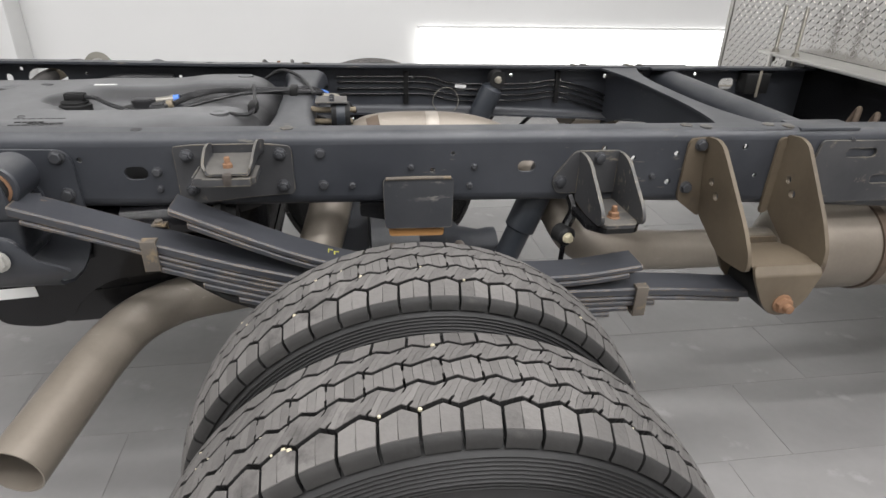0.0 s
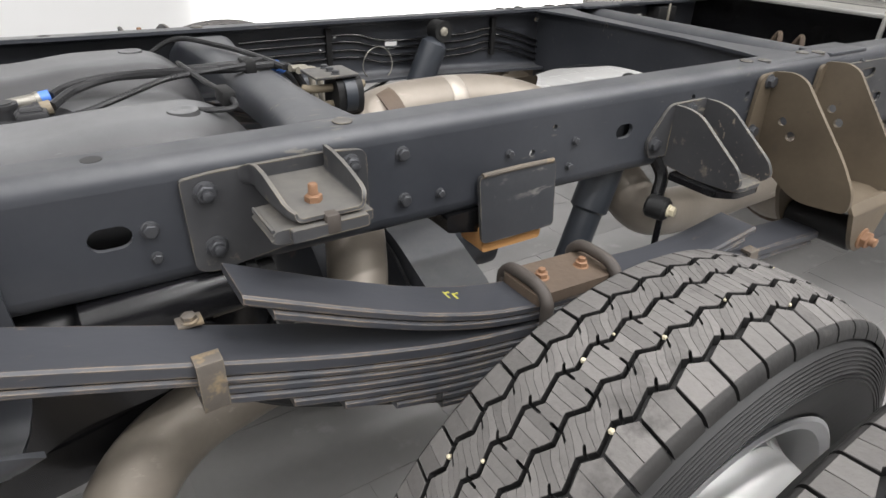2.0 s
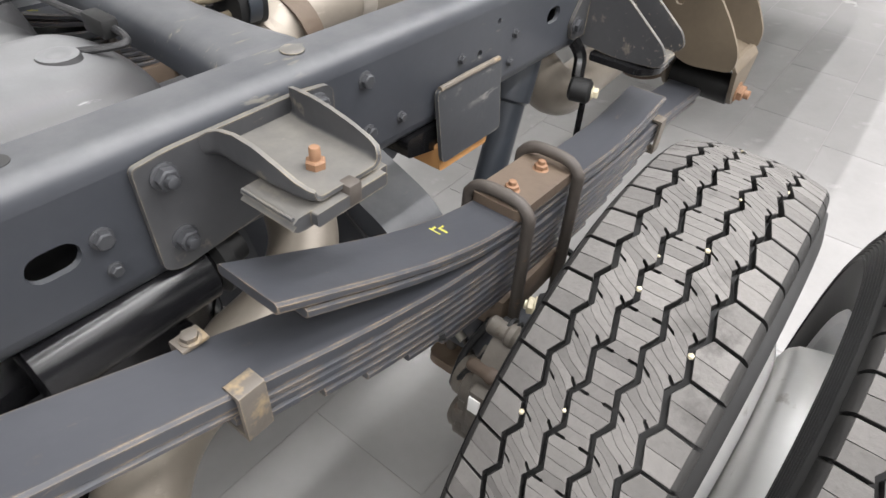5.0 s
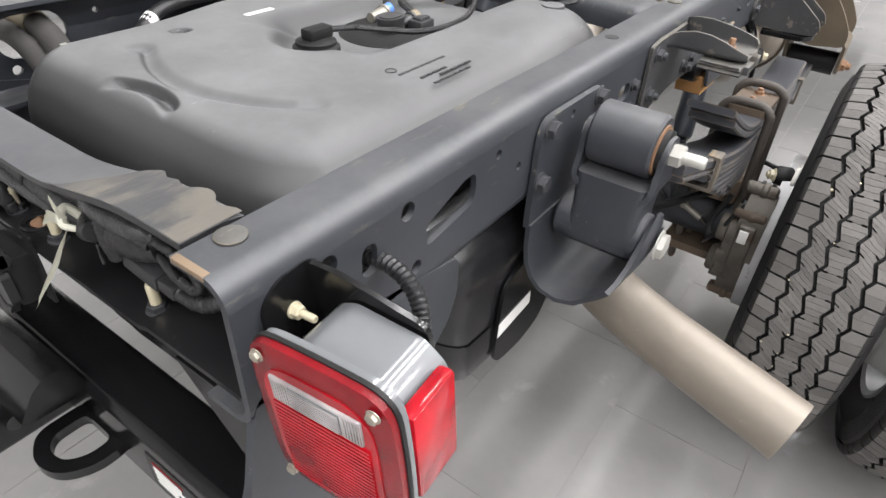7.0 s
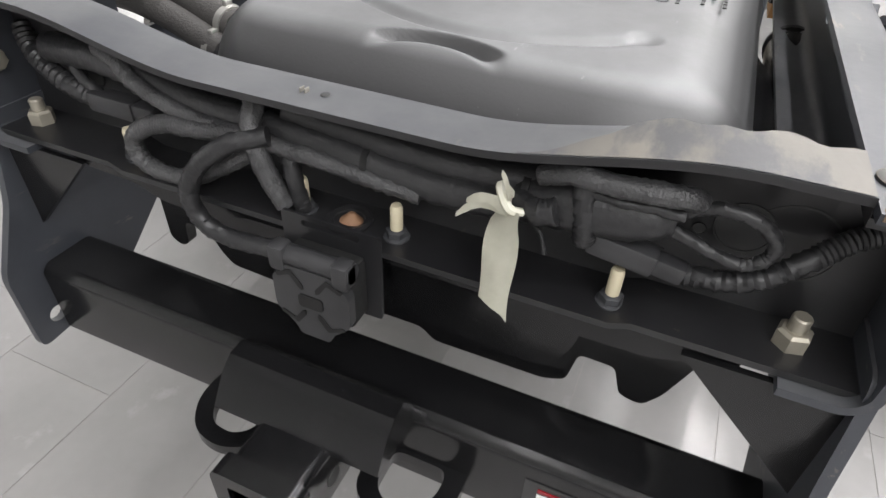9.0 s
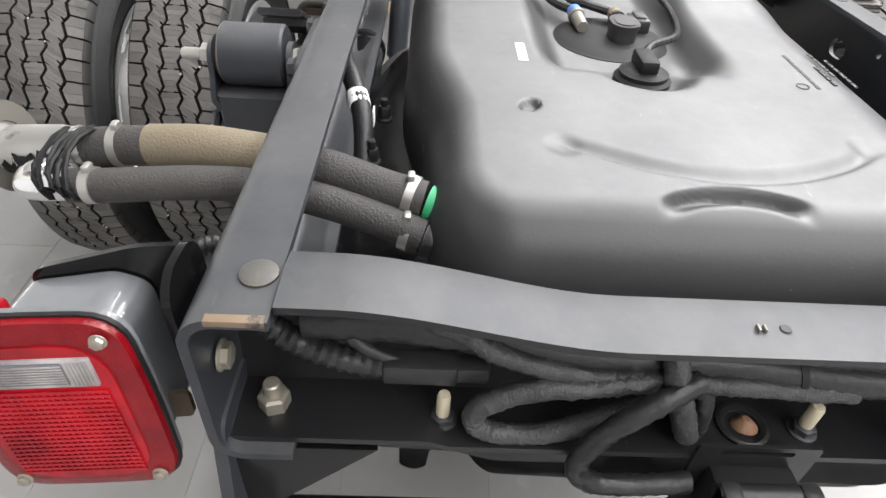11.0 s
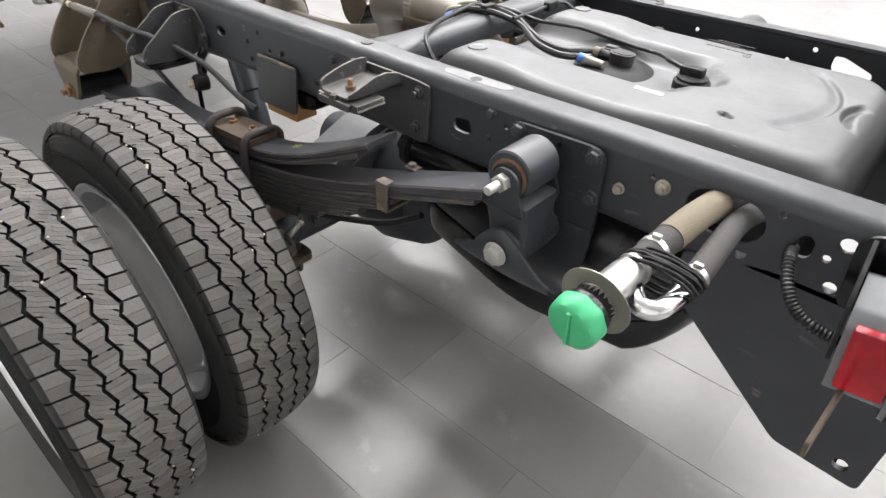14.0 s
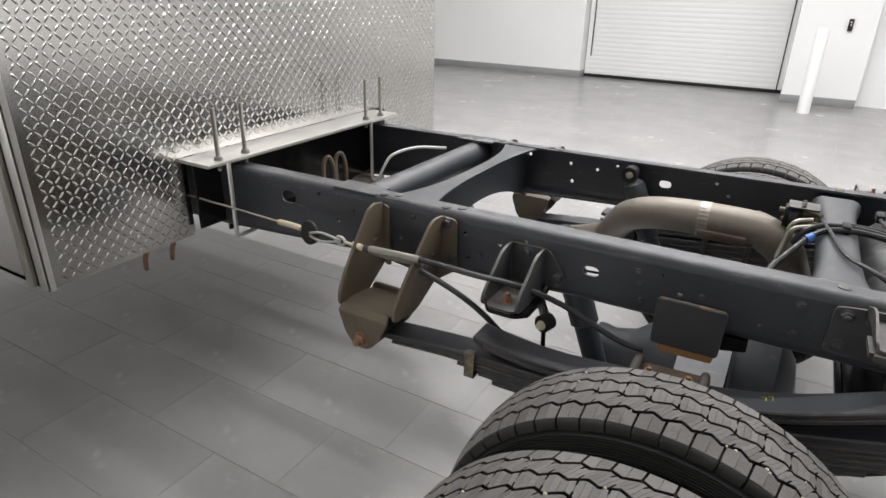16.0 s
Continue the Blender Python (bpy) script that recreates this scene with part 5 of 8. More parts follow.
def wheel(y, s, outer, label):
    """A tyre on its wheel; s: the way out of the truck."""
    ob = thing("wheel", (AX, y, 0.0), label, "truck wheel", "dual rear wheels")
    at = Vector((AX, y, R))
    bm = bmesh.new()
    side = [(0.07, 0.252), (0.092, 0.256), (0.098, 0.2671), (0.106, 0.2828), (0.1175, 0.3104), (0.1215, 0.3289), (0.1205, 0.3427), (0.117, 0.352), (0.1175, 0.3538), (0.115, 0.3584), (0.112, 0.3612), (0.1125, 0.363), (0.109, 0.3686), (0.1065, 0.3714), (0.107, 0.3732), (0.0945, 0.3790), (0.089, 0.3822), (0.083, 0.3840)]
    side = [(a * 0.885 if r < 0.38 else a, r) for a, r in side]
    side = [p for p in side if p[1] < 0.3289] + [(0.1075 - 0.29 * max(0.0, 0.3289 + 0.0046 * q - 0.338) + dv, 0.3289 + 0.0046 * q + dr) for q in range(9) for dr, dv in ((0, 0), (0.0008, 0.0016), (0.0022, 0.0016), (0.0030, 0))] + [p for p in side if p[1] > 0.374]
    prof = [(-a, r) for a, r in side] + [(-0.05, 0.3895), (0.0, 0.3915), (0.05, 0.3895)] + [(a, r) for a, r in reversed(side)]
    add_lathe(bm, prof, at, (0, 1, 0), 72, close=True)
    tyre = part("tyre", bm, M_TYRE, ob, "black rubber truck tyre")
    global TREAD
    TREAD = TREAD or tread_mesh()
    td = new("tread", TREAD)
    td.parent = tyre
    td.location = at - ORIGIN[ob]
    tagged(td, "dusty grey-brown zigzag block tread with small stones")
    ORIGIN[td] = ORIGIN[ob]
    rng = random.Random(int(100 * (y + 3)))
    bm = bmesh.new()
    for _ in range(46):
        k, v = rng.uniform(0, 6.28), rng.choice((-0.0535, -0.0185, 0.0185, 0.0535)) + rng.uniform(-0.003, 0.003)
        r = crown(v) - 0.002
        size = rng.uniform(0.0016, 0.0036)
        made = bmesh.ops.create_icosphere(bm, subdivisions=1, radius=size)["verts"]
        bmesh.ops.translate(bm, vec=at + Vector((r * math.sin(k), v, r * math.cos(k))), verts=made)
    st = part("stones", bm, M_CREAM, tyre, "small pale stones caught in the grooves")
    tagged(st, kind="stuff")
    # rim
    bm = bmesh.new()
    rim = [(0.088, 0.2475), (0.093, 0.262), (0.090, 0.267), (0.085, 0.262), (0.080, 0.250), (0.06, 0.244), (0.0, 0.232), (-0.06, 0.244), (-0.080, 0.250), (-0.085, 0.262), (-0.090, 0.267), (-0.093, 0.262), (-0.088, 0.2475), (-0.06, 0.236), (0.0, 0.224), (0.06, 0.236)]
    add_lathe(bm, [(s * a, r) for a, r in rim], at, (0, 1, 0), 64, close=True)
    part("rim", bm, M_RIM, ob, "polished aluminium rim")
    # bowl-shaped disc with hand holes: the two discs of a pair meet between the wheels
    face = -0.1255 * s if outer else 0.1335 * s
    bm = bmesh.new()
    n = 128
    rings = [(0.07, 1), (0.150, 1), (0.172, 0.985), (0.188, 0.93), (0.196, 0.85), (0.201, 0.70), (0.2045, 0.56), (0.209, 0.48), (0.216, 0.40), (0.223, 0.33), (0.229, 0.27), (0.2335, 0.22)]
    hole = {6: 6, 7: 8, 8: 8, 9: 6}
    grid = {}
    for a, (r, h) in enumerate(rings):
        for i in range(n):
            k = 2 * math.pi * i / n
            grid[a, i] = [bm.verts.new(at + Vector((r * math.sin(k), face * h + d, r * math.cos(k)))) for d in (0, -0.008 * s)]
    for a in range(len(rings) - 1):
        for i in range(n):
            j = (i + 1) % n
            if a in hole and abs(i % 16 - 7.5) < hole[a] / 2:
                continue
            for d in (0, 1):
                bm.faces.new((grid[a, i][d], grid[a, j][d], grid[a + 1, j][d], grid[a + 1, i][d]))
    for e in [e for e in bm.edges if len(e.link_faces) == 1]:
        e.tag = True
    rims = {}
    for (a, i), (p, q) in grid.items():
        rims[p], rims[q] = q, p
    done = set()
    for e in [e for e in bm.edges if e.tag]:
        p, q = e.verts
        key = frozenset((p, q, rims[p], rims[q]))
        if key not in done:
            done.add(key)
            bm.faces.new((p, q, rims[q], rims[p]))
    disc = part("wheel_disc", bm, M_DISC, ob, "grey aluminium wheel disc with hand holes")
    for i in range(10):
        k = 2 * math.pi * (i + 0.5) / 10
        p = at + Vector((0.1125 * math.sin(k), face + 0.002 * s, 0.1125 * math.cos(k)))
        if outer:
            bolt(disc, p, (0, s, 0), 0.016, 0.024, M_ZINC, 0.01, "lug_nut")
    if outer:
        bm = bmesh.new()
        add_lathe(bm, [(-0.02, 0.085), (0.04, 0.082), (0.05, 0.075), (0.085, 0.07), (0.09, 0.06)], at + Vector((0, face, 0)), (0, s, 0), 28)
        part("hub", bm, M_WHEEL, ob)
    return ob


for s in (1, -1):
    wheel(s * 0.780, s, False, "inner dual truck wheel with dusty block-tread tyre")
    wheel(s * 1.048, s, True, "outer dual truck wheel with dusty tyre and polished rim")


# ---- fuel tank ----
def crease(x, y, mid, low, bow, half, front, back, fade):
    """A bowed crease across the tank: 1 on its line, soft over one width ahead of it and steep over another behind it."""
    off = x - low - bow * (y - mid) ** 2
    return sstep(front if off > 0 else back, 0.0, abs(off)) * sstep(half, half - fade, abs(y - mid))


def tank_top(x, y):
    z = 0.890
    # well for the pump between two humps at the front
    well = sstep(0.135, 0.075, abs(y - 0.0)) * sstep(-0.83, -0.74, x)
    z -= 0.034 * well
    z -= 0.020 * sstep(0.075, 0.035, math.hypot(x + 0.795, y + 0.006)) * (1 - well)
    z += 0.010 * sstep(0.10, 0.16, abs(y)) * sstep(-0.62, -0.5, x)
    # a soft crease and a pocket behind it, both steep at their rear side
    z -= max(0.0062 * crease(x, y, -0.030, -1.047, 2.3, 0.172, 0.024, 0.010, 0.040), 0.0140 * crease(x, y, -0.013, -1.068, -4.0, 0.074, 0.008, 0.022, 0.030))
    for px, py in ((-1.000, 0.128), (-0.976, -0.190)):
        z -= 0.0040 * sstep(0.024, 0.004, math.hypot(x - px, y - py))
    z -= 0.008 * sstep(0.012, 0.008, math.hypot((x + 0.917 + 0.5 * (y - 0.152)) / 1.2, (y - 0.152) / 1.1))
    return z


def fuel_tank():
    ob = thing("fuel_tank", (-0.78, 0, 0.44), "moulded dark grey plastic fuel tank slung between the rails", "fuel tank")
    bm = bmesh.new()
    x0, x1, yw = -1.142, -0.318, 0.318
    nx, ny = 260, 190
    rnd = 0.10
    grid = []
    for i in range(nx + 1):
        row = []
        for j in range(ny + 1):
            u, v = (0.5 * (a - math.sin(2 * math.pi * a) / (2 * math.pi) * 0.55) + 0.5 * a for a in (i / nx, j / ny))
            x = x0 + (x1 - x0) * u
            left = 0.296 - 0.030 * sstep(-0.74, -0.94, x)
            y = -yw + (yw + left) * v
            # corners of the plan are rounded
            rear = x < -0.7
            ex = (x - x0) * 1.45 if rear else x1 - x
            ey = yw - abs(y) if y < 0 else (left - y) * 1.7
            cr = 0.15 if rear else 0.13
            d = min(ex, ey)
            if ex < cr and ey < cr:
                reach = math.hypot(cr - ex, cr - ey)
                d = cr - reach
                if d < 0:
                    ex, ey, d = cr - (cr - ex) * cr / reach, cr - (cr - ey) * cr / reach, 0.0
                    x = x0 + ex / 1.45 if rear else x1 - ex
                    y = ey - yw if y < 0 else left - ey / 1.7
            top = tank_top(x, y)
            if d < rnd:
                top -= rnd - math.sqrt(max(0.0, rnd * rnd - (rnd - d) ** 2))
            row.append(bm.verts.new((x, y, top)))
        grid.append(row)
    for a, b in zip(grid, grid[1:]):
        for j in range(ny):
            bm.faces.new((a[j], a[j + 1], b[j + 1], b[j]))
    rim = [grid[i][0] for i in range(nx + 1)] + [grid[nx][j] for j in range(1, ny + 1)] + [grid[i][ny] for i in range(nx - 1, -1, -1)] + [grid[0][j] for j in range(ny - 1, 0, -1)]
    low = [bm.verts.new((v.co.x, v.co.y, 0.70)) for v in rim]
    for i in range(len(rim)):
        j = (i + 1) % len(rim)
        bm.faces.new((rim[i], rim[j], low[j], low[i]))
    bmesh.ops.remove_doubles(bm, verts=bm.verts, dist=0.0004)
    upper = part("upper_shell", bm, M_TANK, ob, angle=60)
    # lower shell under the rails, with a rolled black skid edge
    bm = bmesh.new()

    def hull(f, z, grow=0.0):
        pts = [(-1.03, -0.33), (-0.98, -0.405), (-0.68, -0.405), (-0.40, -0.33), (-0.34, -0.25), (-0.34, 0.25), (-0.40, 0.33), (-0.68, 0.405), (-0.98, 0.405), (-1.04, 0.33)]
        c = Vector((-0.70, 0.0))
        pts = [tuple(c + (Vector(p) - c) * f + (Vector(p) - c).normalized() * grow) for p in pts]
        # the floor of the shell sweeps up towards the rear
        low_share = sstep(0.66, 0.54, z)
        return [Vector((u, v, z + low_share * 4.0 * max(0.0, -0.86 - u) ** 2)) for u, v in rounded(pts, 0.06, 4)]

    levels = [(0.80, 0.76), (0.93, 0.745), (0.985, 0.72), (1.0, 0.68), (1.0, 0.60), (0.992, 0.545), (0.965, 0.514), (0.90, 0.502)]
    rows = [[bm.verts.new(p) for p in hull(f, z)] for f, z in levels]
    for a, b in zip(rows, rows[1:]):
        for i in range(len(a)):
            j = (i + 1) % len(a)
            bm.faces.new((a[i], a[j], b[j], b[i]))
    bm.faces.new(rows[0])
    bm.faces.new(rows[-1])
    part("lower_shell", bm, M_GLOSS, ob)
    bm = bmesh.new()
    levels = [(0.996, 0.575, 0.003), (1.0, 0.535, 0.004), (0.990, 0.512, 0.006), (0.985, 0.503, 0.005), (0.93, 0.494, 0.0), (0.5, 0.490, 0)]
    rows = [[bm.verts.new(p) for p in hull(f, z, g)] for f, z, g in levels]
    for a, b in zip(rows, rows[1:]):
        for i in range(len(a)):
            j = (i + 1) % len(a)
            bm.faces.new((a[i], a[j], b[j], b[i]))
    bm.faces.new(rows[-1])
    part("skid_plate", bm, M_BLACK, ob, "black skid plate with a rolled lip")
    # wing of the skid plate reaching forward on the right side
    bm = bmesh.new()
    add_plate(bm, rounded([(-0.87, 0.66), (-0.60, 0.72), (-0.45, 0.70), (-0.52, 0.618), (-0.64, 0.605), (-0.705, 0.565), (-0.735, 0.510), (-0.80, 0.498), (-0.88, 0.512)], 0.03), [], xz(0.408, -1), 0.006)
    part("side_shield", bm, M_BLACK, ob)
    bm = bmesh.new()
    add_plate(bm, [(-0.876, 0.592), (-0.788, 0.597), (-0.786, 0.574), (-0.876, 0.568)], [], xz(0.4145, -1), 0.001)
    part("label", bm, M_LABEL, ob, "blank white sticker")
    # pump flange, cap and marks
    bm = bmesh.new()
    add_lathe(bm, [(-0.02, 0.085), (0.004, 0.085), (0.006, 0.078), (0.010, 0.072), (0.011, 0.02)], (-0.625, -0.005, 0.853), (0, 0, 1), 36)
    pump = part("pump_flange", bm, M_RUBBER, ob)
    # oval black cap with two quick couplings in front of it
    bm = bmesh.new()
    cap = lambda g: [(-0.634 + q, -0.018 + r) for q, r in slot2(0, 0, 0.052 + 2 * g, 0.019 + g, 9, 0.0)]
    add_plate(bm, cap(0.0), [], lambda u, v, w: Vector((u, v, 0.858 + w)), 0.024)
    add_plate(bm, cap(0.002), [], lambda u, v, w: Vector((u, v, 0.882 + w)), 0.006)
    add_plate(bm, cap(-0.004), [], lambda u, v, w: Vector((u, v, 0.888 + w)), 0.0015)
    part("pump_cap", bm, M_SOCKET, pump, "oval black cap of the fuel pump")
    bm = bmesh.new()
    add_box(bm, (-0.612, -0.066, 0.860), (-0.572, -0.036, 0.882), 0.005)
    add_box(bm, (-0.606, -0.060, 0.880), (-0.578, -0.042, 0.886), 0.003)
    part("connector", bm, M_SOCKET, pump)
    for y, ahead in ((0.042, -0.570), (-0.020, -0.572)):
        bm = bmesh.new()
        add_cyl(bm, (ahead - 0.052, y - 0.004, 0.871), (ahead - 0.014, y - 0.001, 0.873), 0.0085, 0.0105, 16)
        add_cyl(bm, (ahead - 0.014, y - 0.001, 0.873), (ahead - 0.008, y, 0.874), 0.0125, 0.0125, 16)
        joint = part("coupling", bm, M_STAIN if y > 0 else M_SOCKET, ob, "grey quick coupling" if y > 0 else "black quick coupling")
        bm = bmesh.new()
        add_cyl(bm, (ahead - 0.008, y, 0.874), (ahead + 0.006, y + 0.001, 0.876), 0.0110, 0.0105, 16)
        part("lock_ring", bm, M_BLUE if y > 0 else M_HOSETAN, joint, "blue lock ring" if y > 0 else "tan lock ring")
    bm = bmesh.new()
    add_lathe(bm, [(-0.03, 0.036), (0.0, 0.036), (0.003, 0.031), (0.008, 0.031), (0.010, 0.026), (0.012, 0.022)], (-0.795, -0.006, 0.874), (0, 0, 1), 28)
    add_box(bm, (-0.815, -0.018, 0.884), (-0.768, 0.006, 0.902), 0.004)
    part("rollover_valve", bm, M_RUBBER, ob)
    bm = bmesh.new()
    z = 0.8925
    for x, y, lx, ly in ((-0.79, -0.205, 0.10, 0.004), (-0.80, -0.232, 0.055, 0.004), (-0.765, -0.243, 0.07, 0.004), (-0.79, -0.256, 0.08, 0.004)):
        x_ = x - lx / 2
        k = 0
        while x_ < x + lx / 2:
            w = (0.012, 0.008, 0.016, 0.010)[k % 4]
            add_box(bm, (x_, y - ly * 0.55, z - 0.003), (x_ + w, y + ly * 0.55, z - 0.0018))
            x_ += w + 0.003
            k += 1
    add_lathe(bm, [(0, 0.008), (0.0005, 0.008), (0.0005, 0.0066), (0, 0.0066)], (-0.835, -0.187, z - 0.002), (0, 0, 1), 18, close=True)
    tagged(part("marking", bm, M_INKSHADE, ob, "small dark moulded marks in bars"), kind="stuff")
    bm = bmesh.new()
    add_box(bm, (-0.80, 0.141, 0.8885), (-0.745, 0.153, 0.8905), 0.0, Matrix.Rotation(0.0, 4, "Z"))
    part("sticker", bm, M_LABEL, ob, "narrow white sticker")
    for y in (0.21, -0.21):
        bm = bmesh.new()
        add_lathe(bm, [(-0.002, 0.022), (0.004, 0.020), (0.005, 0.014), (0.003, 0.010)], (-0.42, y, 0.898), (0, 0, 1), 24)
        part("moulded_boss", bm, M_TANK, ob)
    return ob


fuel_tank()

# ---- hoses and wires over the tank ----
def cable(name, pts, r, material, label, category="cable", ribs=0.0, seg=8, group=""):
    bm = bmesh.new()
    add_tube(bm, pts, r, seg, 6, ribs)
    return solid(name, bm, material, label, category, group)


OVER = "lines over the tank"
cable("fuel_line", [(-0.564, 0.043, 0.876), (-0.545, 0.066, 0.879), (-0.517, 0.078, 0.883), (-0.467, 0.068, 0.890), (-0.403, 0.024, 0.899), (-0.347, 0.006, 0.904), (-0.285, 0.000, 0.906), (-0.231, 0.020, 0.903), (-0.195, 0.045, 0.882), (-0.155, 0.100, 0.848), (-0.130, 0.146, 0.825), (-0.12, 0.20, 0.80)], 0.0075, M_WIRE, "thick black fuel line over the tank", group=OVER)
cable("fuel_line", [(-0.566, -0.018, 0.876), (-0.545, 0.020, 0.880), (-0.527, 0.045, 0.882), (-0.484, 0.056, 0.890), (-0.433, 0.036, 0.898), (-0.372, -0.004, 0.904), (-0.30, -0.028, 0.906), (-0.23, -0.020, 0.904), (-0.19, 0.000, 0.889), (-0.165, 0.005, 0.85)], 0.0068, M_WIRE, "thick black fuel line over the tank", group=OVER)
cable("wire_loom", [(-0.768, -0.010, 0.893), (-0.735, -0.030, 0.893), (-0.70, -0.066, 0.889), (-0.655, -0.090, 0.882), (-0.60, -0.104, 0.880), (-0.54, -0.106, 0.884), (-0.49, -0.090, 0.893), (-0.45, -0.064, 0.898), (-0.40, -0.034, 0.903), (-0.33, -0.036, 0.909), (-0.27, -0.03, 0.912)], 0.0042, M_WIRE, "thin black wire loom along the edge of the pump well", group=OVER, ribs=0.001)
cable("vent_line", [(-0.374, 0.024, 0.912), (-0.36, -0.08, 0.905), (-0.349, -0.181, 0.903), (-0.359, -0.226, 0.900), (-0.404, -0.200, 0.896), (-0.43, -0.19, 0.896)], 0.0042, M_WIRE, "thin black vent line across the tank", group=OVER)
cable("vent_line", [(-0.40, 0.30, 0.86), (-0.33, 0.27, 0.905), (-0.27, 0.18, 0.905), (-0.24, 0.05, 0.908), (-0.22, -0.05, 0.905)], 0.005, M_WIRE, "black vent line beside the tank", group="lines over the tank")
for x, y, z in ((-0.272, -0.010, 0.904), (-0.352, -0.165, 0.900)):
    bm = bmesh.new()
    add_box(bm, (x - 0.010, y - 0.026, z - 0.008), (x + 0.010, y + 0.018, z + 0.014), 0.004)
    solid("line_clip", bm, M_RUBBER, "black plastic clip holding the fuel lines", "clip", "line clips")
for y, z in ((-0.06, 0.90), (-0.02, 0.895)):
    cable("metal_line", [(-0.20, y, z), (-0.16, y + 0.02, z - 0.01), (-0.15, y + 0.02, 0.84), (-0.14, y + 0.03, 0.79)], 0.006, M_ZINC, "bright plated fuel pipe", "pipe", group="plated pipes")
bm = bmesh.new()
add_cyl(bm, (-0.206, 0.038, 0.889), (-0.193, 0.047, 0.881), 0.0105, seg=16)
solid("hose_coupling", bm, M_BLUE, "small blue hose coupling", "coupling")

# ---- exhaust ----
exhaust = thing("exhaust", (0, -0.35, 0.40), "tan heat-tinted steel exhaust with muffler and tailpipe", "exhaust")
bm = bmesh.new()
add_tube(bm, [(1.05, -0.31, 0.56), (0.85, -0.31, 0.56), (0.65, -0.32, 0.566), (0.50, -0.345, 0.59), (0.395, -0.352, 0.625), (0.350, -0.300, 0.690), (0.300, -0.225, 0.757), (0.225, -0.160, 0.803), (0.13, -0.130, 0.824), (0.0, -0.126, 0.828), (-0.08, -0.130, 0.822), (-0.122, -0.14, 0.802)], 0.050, 24)
over = part("over_axle_pipe", bm, M_EXH, exhaust)
bm = bmesh.new()
add_lathe(bm, [(-0.016, 0.0500), (-0.014, 0.0512), (0.014, 0.0512), (0.016, 0.0500)], (0.062, -0.127, 0.827), (-1, 0.01, 0.04), 28, close=True)
part("weld_band", bm, M_EXHPALE, over, "pale brushed weld band")
bm = bmesh.new()
add_tube(bm, [(-0.10, -0.14, 0.812), (-0.155, -0.15, 0.77), (-0.18, -0.20, 0.71), (-0.20, -0.26, 0.65), (-0.23, -0.31, 0.59), (-0.30, -0.34, 0.55), (-0.42, -0.355, 0.535), (-0.52, -0.385, 0.53), (-0.595, -0.45, 0.522), (-0.635, -0.55, 0.508), (-0.662, -0.67, 0.492), (-0.690, -0.805, 0.474)], 0.050, 28, 6, open_end=0.06)
part("tailpipe", bm, M_EXH, exhaust, "bent tailpipe with an open end")
bm = bmesh.new()
add_lathe(bm, [(0.0, 0.055), (0.02, 0.09), (0.05, 0.115), (0.08, 0.12), (0.85, 0.12), (0.92, 0.09)], (0.93, -0.31, 0.56), (1, 0, 0), 36)
part("muffler", bm, M_EXH, exhaust)
for x in (1.0, 1.18):
    bm = bmesh.new()
    add_lathe(bm, [(-0.012, 0.118), (-0.012, 0.126), (0.012, 0.126), (0.012, 0.118)], (x, -0.31, 0.56), (1, 0, 0), 36, close=True)
    part("band", bm, M_RUST, exhaust, "rust-tinted band")
bm = bmesh.new()
add_lathe(bm, [(-0.015, 0.050), (-0.015, 0.0545), (0.015, 0.0545), (0.015, 0.050)], (-0.07, -0.14, 0.818), (-1, 0, -0.25), 24, close=True)
part("pipe_clamp", bm, M_RUST, exhaust)
bm = bmesh.new()
add_box(bm, (-0.06, -0.085, 0.785), (0.07, -0.065, 0.812), 0.006)
part("mount_bar", bm, M_RUST, exhaust, "brown rusted mount bar")

hang = thing("exhaust_hanger", (-0.155, -0.145, 0.84), "black rubber exhaust hanger on a bracket with tan rods", "exhaust hanger")
bm = bmesh.new()
add_plate(bm, rounded([(-0.171, 0.846), (-0.120, 0.846), (-0.114, 0.876), (-0.122, 0.906), (-0.168, 0.906), (-0.177, 0.876)], 0.016), [ring2(-0.146, 0.889, 0.0075, 12), ring2(-0.147, 0.862, 0.0075, 12)], lambda u, v, w: Vector((-0.178 + w, u, v)), 0.044)
part("isolator", bm, M_RUBBER, hang, "black rubber block")
bm = bmesh.new()
add_lathe(bm, [(-0.010, 0.0325), (-0.010, 0.0345), (0.010, 0.0345), (0.010, 0.0325)], (-0.156, -0.1455, 0.876), (1, 0, 0), 28, close=True)
part("steel_band", bm, M_SHOCK, hang, "dark steel band")
bm = bmesh.new()
add_box(bm, (-0.214, -0.172, 0.908), (-0.140, -0.104, 0.913), 0.002)
bracket_ = part("mount_plate", bm, M_BRACKET, hang)
for y in (-0.160, -0.138, -0.116):
    bolt(bracket_, (-0.176, y, 0.913), (0, 0, 1), 0.006, 0.006, M_BOLT)
for z, y, x1 in ((0.889, -0.146, -0.120), (0.862, -0.147, -0.128)):
    bm = bmesh.new()
    add_tube(bm, [(-0.222, y + 0.012, z), (-0.205, y, z), (-0.16, y, z), (x1, y, z)], 0.0065, 10, 3)
    part("rod", bm, M_HOSETAN, hang, "tan hanger rod")
bm = bmesh.new()
add_tube(bm, [(0.180 + 0.043 * math.cos(k), 0.384 + 0.004 * math.sin(2 * k), 0.787 + 0.043 * math.sin(k)) for k in (2 * math.pi * i / 14 for i in range(15))], 0.0016, 6, 2)
solid("wire_loop", bm, M_STAIN, "thin loop of wire hanging inside the rail", "wire")

